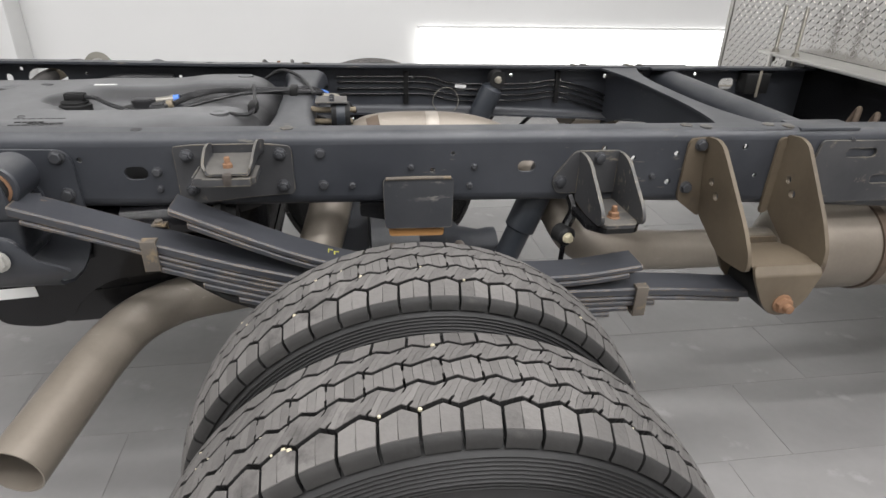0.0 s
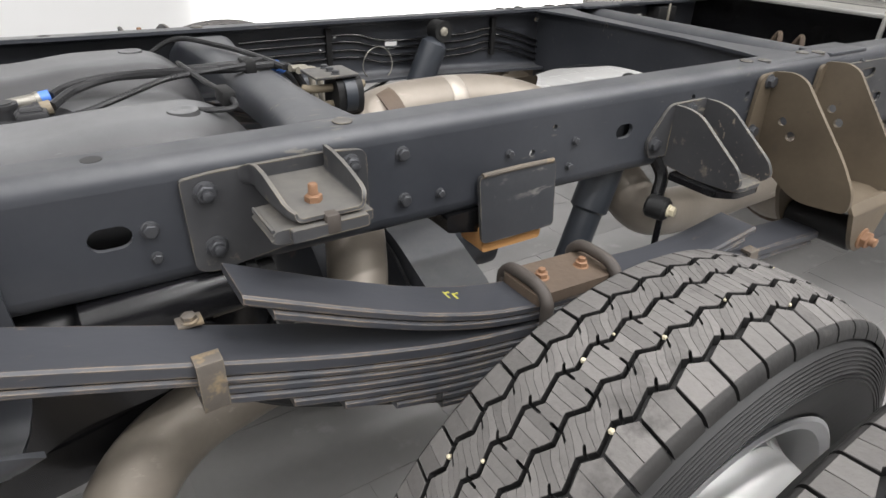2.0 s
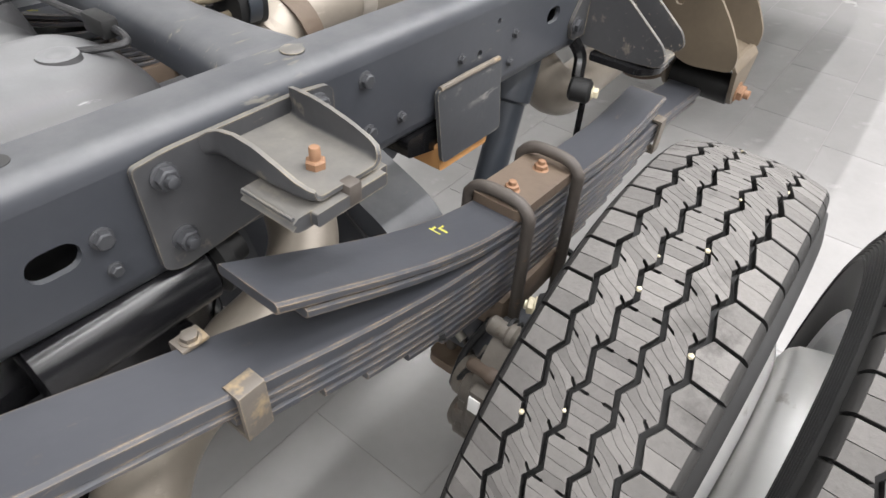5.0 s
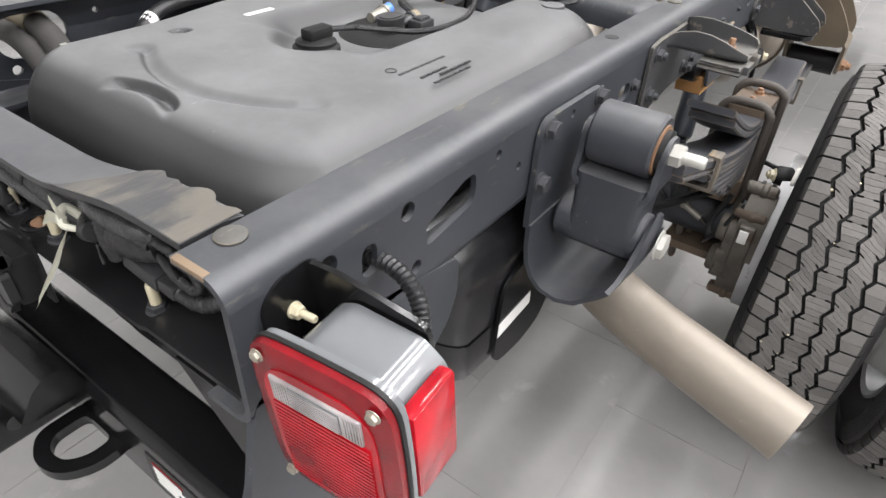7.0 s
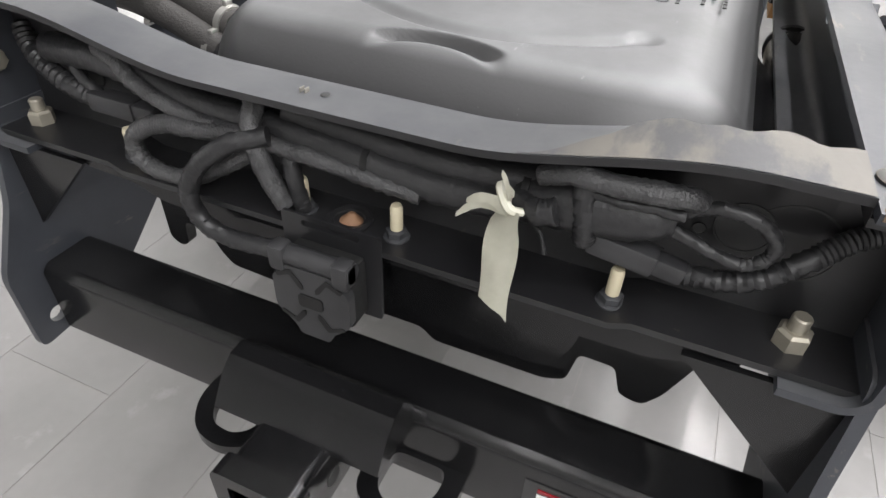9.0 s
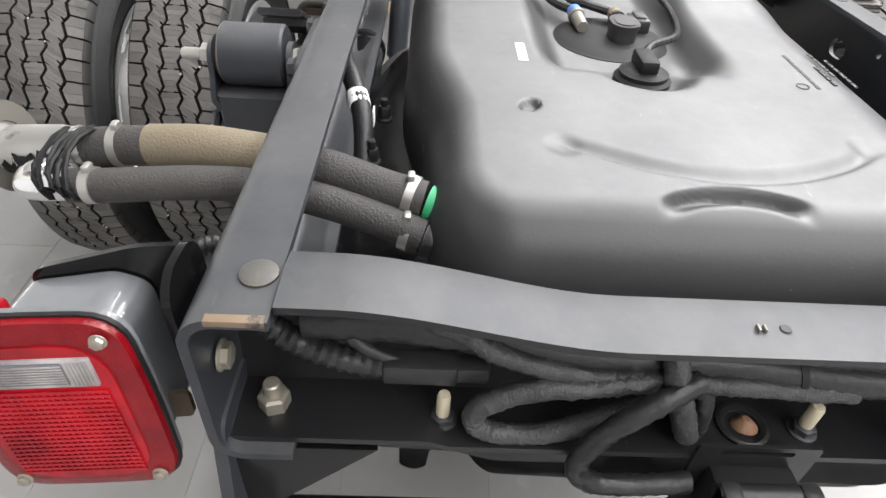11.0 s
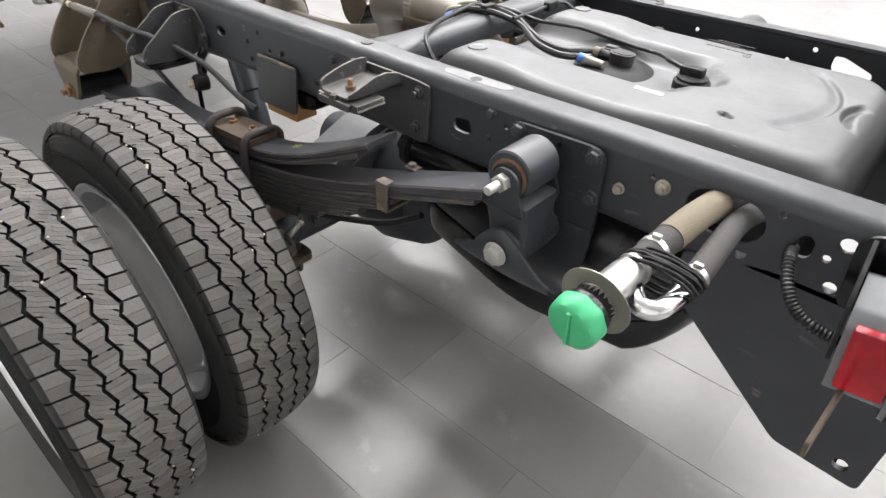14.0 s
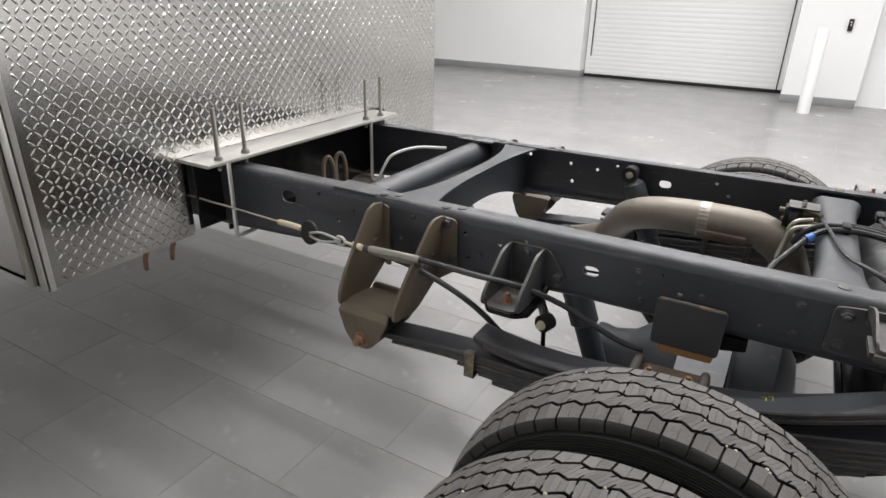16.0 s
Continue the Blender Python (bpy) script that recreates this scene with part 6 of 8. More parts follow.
# ---- shock absorbers ----
for s in (1, -1):
    ob = thing("shock_absorber", (0.30, s * 0.30, 0.45), "dark blue-grey shock absorber bolted inside the rail", "shock absorber", "shock absorbers")
    top, low = Vector((0.335, s * 0.33, 0.868)), Vector((0.16, s * 0.36, 0.44))
    d = (low - top).normalized()
    bm = bmesh.new()
    add_lathe(bm, [(-0.022, 0.012), (-0.022, 0.026), (0.022, 0.026), (0.022, 0.012)], top, (0, 1, 0), 20, close=True)
    part("eye", bm, M_RUBBER, ob)
    bolt(ob, top - Vector((0, s * 0.014, 0)), (0, -s, 0), 0.012, 0.012, M_ZINC)
    bm = bmesh.new()
    add_lathe(bm, [(0.02, 0.016), (0.035, 0.034), (0.05, 0.036), (0.23, 0.036), (0.235, 0.03)], top, d, 24)
    part("dust_tube", bm, M_SHOCK, ob)
    bm = bmesh.new()
    add_lathe(bm, [(0.20, 0.029), (0.42, 0.029), (0.43, 0.02), (0.46, 0.02)], top, d, 24)
    part("body", bm, M_SHOCK, ob)

# ---- stabiliser links and brake cable ----
for s in (1, -1):
    ob = thing("stabiliser_link", (0.32, s * 0.43, 0.40), "thin black stabiliser link with rubber ends", "suspension link", "stabiliser links")
    bm = bmesh.new()
    add_tube(bm, [(0.318, s * 0.455, 0.675), (0.31, s * 0.46, 0.55), (0.30, s * 0.46, 0.42)], 0.006, 8, 2)
    part("rod", bm, M_BLACK, ob)
    bm = bmesh.new()
    add_lathe(bm, [(-0.02, 0.017), (-0.015, 0.022), (0.015, 0.022), (0.02, 0.017)], (0.318, s * 0.445, 0.682), (0.3, s, 0), 16)
    part("bush", bm, M_RUBBER, ob)
    bolt(ob, (0.32, s * 0.467, 0.684), (0.3, s, 0), 0.010, 0.012, M_CREAM)
    bm = bmesh.new()
    add_tube(bm, [(0.34, s * 0.40, 0.76), (0.345, s * 0.42, 0.73), (0.33, s * 0.43, 0.70), (0.318, s * 0.44, 0.685)], 0.012, 8)
    part("arm", bm, M_BLACK, ob)
cable("brake_cable", [(2.0, 0.475, 0.797), (1.49, 0.503, 0.801), (1.297, 0.515, 0.804), (1.10, 0.528, 0.806)], 0.0032, M_ZINC, "thin bright brake cable along the rail", "cable")
cable("brake_cable_sleeve", [(0.80, 0.538, 0.801), (0.70, 0.541, 0.808), (0.60, 0.541, 0.813), (0.47, 0.541, 0.811), (0.38, 0.50, 0.790), (0.28, 0.45, 0.745), (0.15, 0.44, 0.690), (0.08, 0.44, 0.68)], 0.0075, M_WIRE, "black brake cable sleeve through the hanger", "cable")
cable("brake_cable_sleeve", [(0.80, 0.522, 0.790), (0.72, 0.522, 0.786), (0.62, 0.515, 0.764), (0.50, 0.49, 0.70), (0.40, 0.46, 0.60), (0.30, 0.45, 0.48)], 0.0075, M_WIRE, "black brake cable sleeve bending downward", "cable")
eq = thing("cable_equaliser", (1.0, 0.53, 0.80), "black disc equaliser with bright cable end", "cable fitting")
bm = bmesh.new()
add_lathe(bm, [(-0.005, 0.006), (-0.006, 0.030), (-0.004, 0.034), (0.004, 0.034), (0.006, 0.030), (0.005, 0.006)], (0.995, 0.531, 0.800), (0.1, 1, 0.1), 28)
part("disc", bm, M_RUBBER, eq)
bm = bmesh.new()
add_tube(bm, [(1.112, 0.527, 0.806), (1.085, 0.529, 0.807), (1.05, 0.530, 0.807), (1.022, 0.531, 0.806)], 0.0085, 12, 3)
part("end_sleeve", bm, M_CREAM, eq, "yellowed end sleeve")
bm = bmesh.new()
for k in (-1, 1):
    add_tube(bm, [(0.985, 0.540, 0.800 + 0.004 * k), (0.960, 0.541, 0.801 + 0.011 * k), (0.935, 0.541, 0.802 + 0.012 * k), (0.905, 0.540, 0.803 + 0.007 * k), (0.880, 0.538, 0.803 + 0.002 * k)], 0.0036, 8, 3)
add_tube(bm, [(0.900, 0.536, 0.803), (0.888, 0.536, 0.814), (0.872, 0.537, 0.813), (0.864, 0.537, 0.803), (0.872, 0.537, 0.793), (0.888, 0.536, 0.792), (0.900, 0.536, 0.803)], 0.0040, 8, 3)
part("cable_hook", bm, M_NUT, eq, "bright bent wire hook")
bm = bmesh.new()
add_cyl(bm, (0.866, 0.537, 0.803), (0.836, 0.538, 0.802), 0.0045, seg=12)
add_cyl(bm, (0.836, 0.538, 0.802), (0.806, 0.538, 0.801), 0.0100, 0.0085, 12)
part("ferrule", bm, M_CREAM, eq, "pale cable ferrule")

# ---- tail lamps ----
def tail_lamp(s):
    ob = thing("tail_lamp", (-1.25, s * 0.495, 0.75), "box tail lamp with red lens, clear reversing window and grey housing", "tail lamp", "tail lamps")
    yc, zc = 0.494, 0.834

    def outline(hw, hh, r):
        pts = rounded([(-hw, -hh), (0, -hh), (hw, -hh), (hw, 0), (hw, hh), (0, hh), (-hw, hh), (-hw, 0)], [r, 0.03, r, 0.03, r, 0.03, r, 0.03], 5)
        return [(yc + a * (1.0 + 0.05 * (1 - (b / hh) ** 2)), zc + b * (1.0 + 0.03 * (1 - (a / hw) ** 2))) for a, b in pts]

    bm = bmesh.new()
    add_plate(bm, rounded([(0.446, 0.770), (0.543, 0.770), (0.546, 0.872), (0.528, 0.888), (0.468, 0.894), (0.446, 0.884)], [0.012, 0.012, 0.006, 0.006, 0.006, 0.012]), [], lambda u, v, w: Vector((-1.276 + w, s * u, v)), 0.060)
    part("housing", bm, M_LAMPBODY, ob, "grey plastic lamp housing")
    bm = bmesh.new()
    add_plate(bm, outline(0.0612, 0.0774, 0.024), [], lambda u, v, w: Vector((-1.2850 + w, s * u, v)), 0.0035)
    part("gasket", bm, M_RUBBER, ob)
    bm = bmesh.new()
    add_plate(bm, outline(0.0598, 0.0760, 0.024), [], lambda u, v, w: Vector((-1.2815 + w, s * u, v)), 0.006)
    part("flange", bm, M_LAMPBODY, ob, "pale grey housing flange")
    bm = bmesh.new()
    for hw, hh, rr in ((0.0600, 0.0762, 0.023),):
        a = [bm.verts.new((-1.282, s * u, v)) for u, v in outline(hw, hh, rr)]
        b = [bm.verts.new((-1.290, s * u, v)) for u, v in outline(hw - 0.001, hh - 0.001, rr)]
        c = [bm.verts.new((-1.2925, s * u, v)) for u, v in outline(hw - 0.010, hh - 0.010, rr - 0.004)]
        for p, q in ((a, b), (b, c)):
            for i in range(len(p)):
                j = (i + 1) % len(p)
                bm.faces.new((p[i], p[j], q[j], q[i]))
        bm.faces.new(c)
        bm.faces.new(a)
    lens = part("lens", bm, M_RED, ob, "red ribbed plastic lens")
    bm = bmesh.new()
    add_plate(bm, rounded([(0.446, 0.770), (0.542, 0.770), (0.542, 0.896), (0.446, 0.896)], 0.032, 5), [], lambda u, v, w: Vector((-1.2938 + w, s * u, v)), 0.0016)
    part("lens_centre", bm, M_REDIN, lens, "red lens centre with painted glints")
    bm = bmesh.new()
    for i in range(20):
        z = 0.777 + 0.0042 * i
        add_box(bm, (-1.2952, s * 0.452, z), (-1.2936, s * 0.536, z + 0.0022))
    for i in range(19):
        y = 0.453 + 0.0044 * i
        add_box(bm, (-1.2947, s * y, 0.777), (-1.2937, s * (y + 0.0018), 0.858))
    tagged(part("lens_ribs", bm, M_REDIN, lens, "fine red ribs"), kind="stuff")
    bm = bmesh.new()
    add_box(bm, (-1.2958, s * 0.455, 0.863), (-1.2920, s * 0.533, 0.887), 0.0012)
    part("reversing_window", bm, M_CLEAR, lens, "clear ribbed window")
    bm = bmesh.new()
    add_box(bm, (-1.2966, s * 0.472, 0.8655), (-1.2954, s * 0.516, 0.8845), 0.0008)
    part("bulb_shade", bm, M_LAMPBODY, lens, "grey ribbed middle of the window")
    bm = bmesh.new()
    for i in range(8):
        z = 0.8665 + 0.0022 * i
        add_box(bm, (-1.2974, s * 0.4725, z), (-1.2962, s * 0.5155, z + 0.0009))
    for y0 in (0.457, 0.519):
        for i in range(6):
            y = y0 + 0.0024 * i
            add_box(bm, (-1.2966, s * y, 0.865), (-1.2954, s * (y + 0.0012), 0.885))
    tagged(part("window_ribs", bm, M_CLEAR, lens, "fine clear ribs"), kind="stuff")
    for y, z in ((0.446, 0.898), (0.543, 0.898), (0.446, 0.769), (0.542, 0.769)):
        bolt(lens, (-1.2925, s * y, z), (-1, 0, 0), 0.0045, 0.004, M_ZINC, 0, "screw")
    bm = bmesh.new()
    add_box(bm, (-1.274, s * 0.544, 0.793), (-1.224, s * 0.558, 0.882), 0.004)
    part("side_marker", bm, M_REDIN, ob, "red side marker lens")
    bm = bmesh.new()
    add_plate(bm, rounded([(-1.262, 0.80), (-1.262, 0.90), (-1.245, 0.914), (-1.21, 0.914), (-1.195, 0.90), (-1.195, 0.80)], 0.015), [], xz(W + 0.004, s), 0.006)
    add_plate(bm, rounded([(0.414, 0.80), (0.414, 0.912), (0.45, 0.912), (0.53, 0.895), (0.53, 0.80)], 0.012), [], lambda u, v, w: Vector((-1.214 + w, s * u, v)), 0.005)
    part("bracket", bm, M_BLACK, ob)
    if s < 0:
        bolt(ob, (-1.235, s * (W + 0.01), 0.880), (0, s, 0), 0.006, 0.008, M_CREAM, 0.014)
    bm = bmesh.new()
    add_tube(bm, [(-1.128, s * 0.395, 0.850), (-1.132, s * 0.432, 0.857), (-1.140, s * 0.462, 0.847), (-1.155, s * 0.480, 0.828), (-1.180, s * 0.487, 0.811), (-1.225, s * 0.488, 0.80)], 0.0072, 10, 6, ribs=0.0016, pitch=0.0055)
    part("loom", bm, M_WIRE, ob, "black corrugated wire loom")
    if s > 0:
        bm = bmesh.new()
        arm = lambda u, v, w: Vector((-1.252 + 0.12 * (u - 0.43) + w, u, v - 0.16 * (u - 0.43)))
        add_plate(bm, rounded([(0.43, 0.781), (0.635, 0.781), (0.635, 0.806), (0.43, 0.806)], 0.006), [slot2(0.604, 0.7935, 0.034, 0.005)], arm, 0.005)
        part("plate_arm", bm, M_RUST, ob, "slotted dark steel strip")
    # each lamp has been knocked a little out of true
    a, b, c = (-4.2, 5.2, 1.5) if s > 0 else (-3.3, -3.0, 3.6)
    centre = Vector((-1.286, 0.4955, 0.8345)) if s > 0 else Vector((-1.272, -0.4934, 0.820))
    turn = Matrix.Rotation(radians(c), 4, "Z") @ Matrix.Rotation(radians(b), 4, "Y") @ Matrix.Rotation(radians(a), 4, "X")
    ob.matrix_basis = Matrix.Translation(centre) @ turn @ Matrix.Translation((1.2945, -s * 0.494, -0.8335)) @ ob.matrix_basis


for s in (1, -1):
    tail_lamp(s)

# ---- tow hitch ----
hitch = thing("tow_hitch", (-1.28, 0, 0.48), "black welded receiver hitch under the frame end", "tow hitch")
bm = bmesh.new()
add_plate(bm, rounded([(-1.288, 0.604), (-1.279, 0.613), (-1.222, 0.613), (-1.214, 0.608), (-1.214, 0.596), (-1.265, 0.596), (-1.265, 0.512), (-1.288, 0.512)], 0.004), [], lambda u, v, w: Vector((u, -0.398 + w, v)), 0.796)
part("cross_bar", bm, M_BLACK, hitch)
for s in (1, -1):
    bm = bmesh.new()
    add_plate(bm, rounded([(-0.985, 0.775), (-0.985, 0.722), (-1.000, 0.690), (-1.202, 0.518), (-1.325, 0.508), (-1.326, 0.62), (-1.287, 0.70), (-1.265, 0.80), (-1.10, 0.80)], 0.012), [ring2(-1.292, 0.540, 0.011, 14)], xz(W + 0.010 - 0.02, s), 0.010)
    ob = part("side_plate", bm, M_RAIL, hitch)
    bm = bmesh.new()
    add_plate(bm, [(0.29, 0.768), (0.40, 0.768), (0.40, 0.66)], [], lambda u, v, w: Vector((-1.262 + w, s * u, v)), 0.006)
    part("gusset", bm, M_BLACK, hitch)
bm = bmesh.new()
loop = rounded([(-0.044, -0.044), (0.044, -0.044), (0.044, 0.044), (-0.044, 0.044)], 0.012)
hole = rounded([(-0.0275, -0.0275), (0.0275, -0.0275), (0.0275, 0.0275), (-0.0275, 0.0275)], 0.004)
add_plate(bm, rounded([(-0.038, -0.038), (0.038, -0.038), (0.038, 0.038), (-0.038, 0.038)], 0.009), [hole], lambda u, v, w: Vector((-1.41 + w, u, 0.572 + v)), 0.126)
add_plate(bm, loop, [hole], lambda u, v, w: Vector((-1.415 + w, u, 0.572 + v)), 0.022)
tube = part("receiver_tube", bm, M_BLACK, hitch, "square receiver tube with reinforced mouth")
# each pin hole is a flat disc coloured like its shade
for sg in (1, -1):
    bm = bmesh.new()
    add_lathe(bm, [(0, 0.0105), (0.0008, 0.0100)], (-1.352, sg * 0.0381, 0.567), (0, sg, 0), 16)
    part("pin_hole_shade", bm, M_INKSHADE, tube)
bm = bmesh.new()
vs = [[bm.verts.new((x, y, z)) for y in (-0.088, 0.088)] for x, z in ((-1.282, 0.613), (-1.290, 0.636), (-1.304, 0.648), (-1.322, 0.647), (-1.336, 0.636), (-1.356, 0.606), (-1.351, 0.600), (-1.288, 0.596))]
for a, b in zip(vs, vs[1:] + vs[:1]):
    bm.faces.new((a[0], a[1], b[1], b[0]))
bm.faces.new([v[0] for v in vs])
bm.faces.new([v[1] for v in vs])
part("hood", bm, M_BLACK, hitch, "sloped cover plate over the receiver", angle=20)
for s in (1, -1):
    bm = bmesh.new()
    add_plate(bm, rounded([(-1.28, 0.052), (-1.28, 0.150), (-1.325, 0.150), (-1.358, 0.128), (-1.366, 0.09), (-1.345, 0.052)], 0.018), [rounded([(-1.292, 0.072), (-1.292, 0.130), (-1.322, 0.130), (-1.344, 0.115), (-1.346, 0.088), (-1.333, 0.072)], 0.012)], lambda u, v, w: Vector((u, s * v, 0.535 + w)), 0.014)
    part("chain_loop", bm, M_BLACK, hitch, "steel safety chain loop")
bm = bmesh.new()
add_box(bm, (-1.2895, -0.385, 0.522), (-1.2882, -0.205, 0.584))
sticker = part("sticker", bm, M_INKSHADE, hitch, "black rating sticker with white bars")
for i in range(9):
    bm = bmesh.new()
    w = (0.055, 0.05, 0.06, 0.04, 0.052, 0.056, 0.044, 0.05, 0.058)[i]
    y = -0.218 - (0.085 if i > 4 else 0)
    z = 0.577 - 0.0085 * (i if i < 5 else i - 5) - (0.012 if i > 4 else 0)
    add_box(bm, (-1.2905, y - w, z - 0.005), (-1.2894, y, z))
    part("text_bar", bm, M_RED if i == 0 else M_LABEL, sticker)

# ---- trailer plug ----
plug = thing("trailer_socket", (-1.28, 0.0, 0.70), "black seven-way trailer socket with closed octagon lid", "trailer socket")
bm = bmesh.new()
add_box(bm, (-1.293, -0.034, 0.704), (-1.262, 0.034, 0.768), 0.006)
part("socket_body", bm, M_RUBBER, plug)
bm = bmesh.new()
LID = [(-0.022, 0.034), (0.022, 0.034), (0.037, 0.018), (0.037, -0.016), (0.018, -0.034), (0.015, -0.043), (-0.015, -0.043), (-0.018, -0.034), (-0.037, -0.016), (-0.037, 0.018)]
add_plate(bm, rounded(LID, 0.004), [], lambda u, v, w: Vector((-1.302 + w, u, 0.733 + v)), 0.010)
lid = part("lid", bm, M_SOCKET, plug)
bm = bmesh.new()
add_cyl(bm, (-1.293, -0.038, 0.772), (-1.293, 0.038, 0.772), 0.009, seg=14)
hinge = part("hinge", bm, M_SOCKET, plug)
for y in (-0.030, 0.030):
    bm = bmesh.new()
    add_box(bm, (-1.304, y - 0.008, 0.758), (-1.286, y + 0.008, 0.783), 0.004)
    part("hinge_knuckle", bm, M_SOCKET, hinge)
bm = bmesh.new()
for sg in (1, -1):
    add_plate(bm, rounded([(sg * 0.030, 0.020), (sg * 0.018, 0.026), (sg * 0.010, 0.014), (sg * 0.006, 0.012), (sg * 0.006, 0.017), (sg * 0.017, 0.031), (sg * 0.033, 0.023)], 0.002), [], lambda u, v, w: Vector((-1.3032 + w, u, 0.733 + v)), 0.0022)
    add_plate(bm, rounded([(sg * 0.030, -0.018), (sg * 0.018, -0.024), (sg * 0.010, -0.013), (sg * 0.006, -0.011), (sg * 0.006, -0.016), (sg * 0.015, -0.029), (sg * 0.033, -0.021)], 0.002), [], lambda u, v, w: Vector((-1.3032 + w, u, 0.733 + v)), 0.0022)
add_plate(bm, rounded([(-0.012, -0.007), (0.012, -0.007), (0.012, 0.007), (-0.012, 0.007)], 0.004), [], lambda u, v, w: Vector((-1.3032 + w, u, 0.733 + v)), 0.0022)
part("lid_ridge", bm, M_RUBBER, lid)
bm = bmesh.new()
add_plate(bm, rounded([(-0.048, 0.792), (0.048, 0.792), (0.048, 0.700), (-0.048, 0.700)], 0.004), [rounded([(-0.028, 0.787), (0.028, 0.787), (0.028, 0.781), (-0.028, 0.781)], 0.002)], lambda u, v, w: Vector((-1.2655 + w, u, v)), 0.003)
part("bracket", bm, M_CROSS, plug)

# ---- wiring inside the rear cross member ----
LOOM = "black taped wire harness in the rear cross member"
harness = thing("wire_harness", (-1.228, 0.0, 0.84), LOOM, "wire harness")


def loom_branch(pts, r, material, ribs=0.0008, pitch=0.011, label=LOOM):
    """One branch of the harness: places as (x, y, z)."""
    bm = bmesh.new()
    add_tube(bm, pts, r, 12, 8, ribs, pitch)
    # wrinkles of the tape
    bm.normal_update()
    for v in bm.verts:
        v.co += v.normal * (0.0011 * noise.noise(v.co * 130) + 0.0008 * noise.noise(v.co * 310))
    return part("taped_branch", bm, material, harness, "" if label == LOOM else label)


# the two thick taped trunks across the channel
loom_branch([(-1.214, 0.345, 0.862), (-1.220, 0.27, 0.866), (-1.226, 0.20, 0.860), (-1.228, 0.148, 0.850), (-1.228, 0.10, 0.847), (-1.228, 0.055, 0.846), (-1.228, 0.0, 0.840), (-1.228, -0.06, 0.832), (-1.228, -0.12, 0.832), (-1.226, -0.17, 0.842)], 0.0142, M_WIRE, 0.0009, 0.022)
loom_branch([(-1.222, 0.06, 0.862), (-1.222, 0.0, 0.858), (-1.222, -0.05, 0.853), (-1.222, -0.10, 0.851), (-1.222, -0.15, 0.853), (-1.224, -0.19, 0.86)], 0.0120, M_WIRE, 0.0008, 0.018)
loom_branch([(-1.228, -0.150, 0.840), (-1.231, -0.195, 0.851), (-1.231, -0.235, 0.856), (-1.228, -0.258, 0.858)], lambda k: 0.012 + 0.010 * math.sin(math.pi * min(1.0, 0.15 + 0.8 * k)), M_WIRE, 0.0009, 0.016)
# frayed sleeve that crosses in front of the trunks
loom_branch([(-1.226, 0.262, 0.880), (-1.236, 0.228, 0.874), (-1.242, 0.207, 0.863), (-1.243, 0.170, 0.850), (-1.243, 0.130, 0.842), (-1.243, 0.09, 0.841), (-1.243, 0.05, 0.838), (-1.242, 0.010, 0.835), (-1.240, -0.03, 0.829), (-1.236, -0.07, 0.824)], 0.0076, M_BRAID, 0.0009, 0.007, "frayed braided sleeve on the harness in the cross member")
# lying loop
loom_branch([(-1.243, 0.080, 0.842), (-1.249, 0.135, 0.838), (-1.251, 0.175, 0.835), (-1.252, 0.206, 0.822), (-1.252, 0.219, 0.804), (-1.252, 0.212, 0.787), (-1.252, 0.184, 0.780), (-1.252, 0.150, 0.788), (-1.252, 0.105, 0.816), (-1.247, 0.080, 0.832)], 0.0080, M_BRAID, 0.0008, 0.008, "frayed braided loop of the harness in the cross member")
# loop that hangs down to the trailer socket
loom_branch([(-1.250, 0.062, 0.850), (-1.264, 0.092, 0.842), (-1.271, 0.122, 0.819), (-1.274, 0.139, 0.790), (-1.274, 0.137, 0.764), (-1.273, 0.119, 0.749), (-1.272, 0.088, 0.746), (-1.272, 0.045, 0.752)], 0.0082, M_WIRE, 0.0007, 0.012)
# short branches that drop through the floor of the channel
loom_branch([(-1.236, 0.082, 0.872), (-1.250, 0.079, 0.853), (-1.254, 0.071, 0.830), (-1.254, 0.061, 0.806), (-1.252, 0.053, 0.786)], 0.0088, M_BRAID, 0.0006, 0.010)
loom_branch([(-1.238, 0.052, 0.838), (-1.244, 0.047, 0.818), (-1.244, 0.043, 0.795), (-1.242, 0.041, 0.780)], 0.0075, M_WIRE, 0.0006, 0.008)
# branch behind the corner, to the tail lamp
loom_branch([(-1.205, 0.388, 0.874), (-1.214, 0.374, 0.858), (-1.221, 0.352, 0.845), (-1.225, 0.322, 0.833), (-1.226, 0.288, 0.825)], 0.0088, M_WIRE, 0.0018, 0.006, "black corrugated loom in the rear cross member")
loom_branch([(-1.205, 0.312, 0.885), (-1.214, 0.318, 0.860), (-1.222, 0.302, 0.841), (-1.225, 0.275, 0.829)], 0.0055, M_WIRE, 0.0005, 0.009)
# other side: glare-pale sleeve under the flange, its drop, the ring and the run into the rail
loom_branch([(-1.240, -0.165, 0.872), (-1.249, -0.190, 0.884), (-1.251, -0.212, 0.884), (-1.251, -0.236, 0.885), (-1.249, -0.258, 0.886), (-1.240, -0.270, 0.880)], 0.0078, M_BRAID, 0.0005, 0.009, "frayed sleeve of the harness under the flange, paled by painted glare")
loom_branch([(-1.244, -0.196, 0.882), (-1.247, -0.199, 0.860), (-1.247, -0.202, 0.842), (-1.244, -0.203, 0.829)], 0.0080, M_WIRE, 0.0006, 0.009)
loom_branch([(-1.246, -0.20, 0.872), (-1.248, -0.222, 0.871), (-1.247, -0.245, 0.872), (-1.242, -0.262, 0.868)], 0.0042, M_WIRE, 0.0)
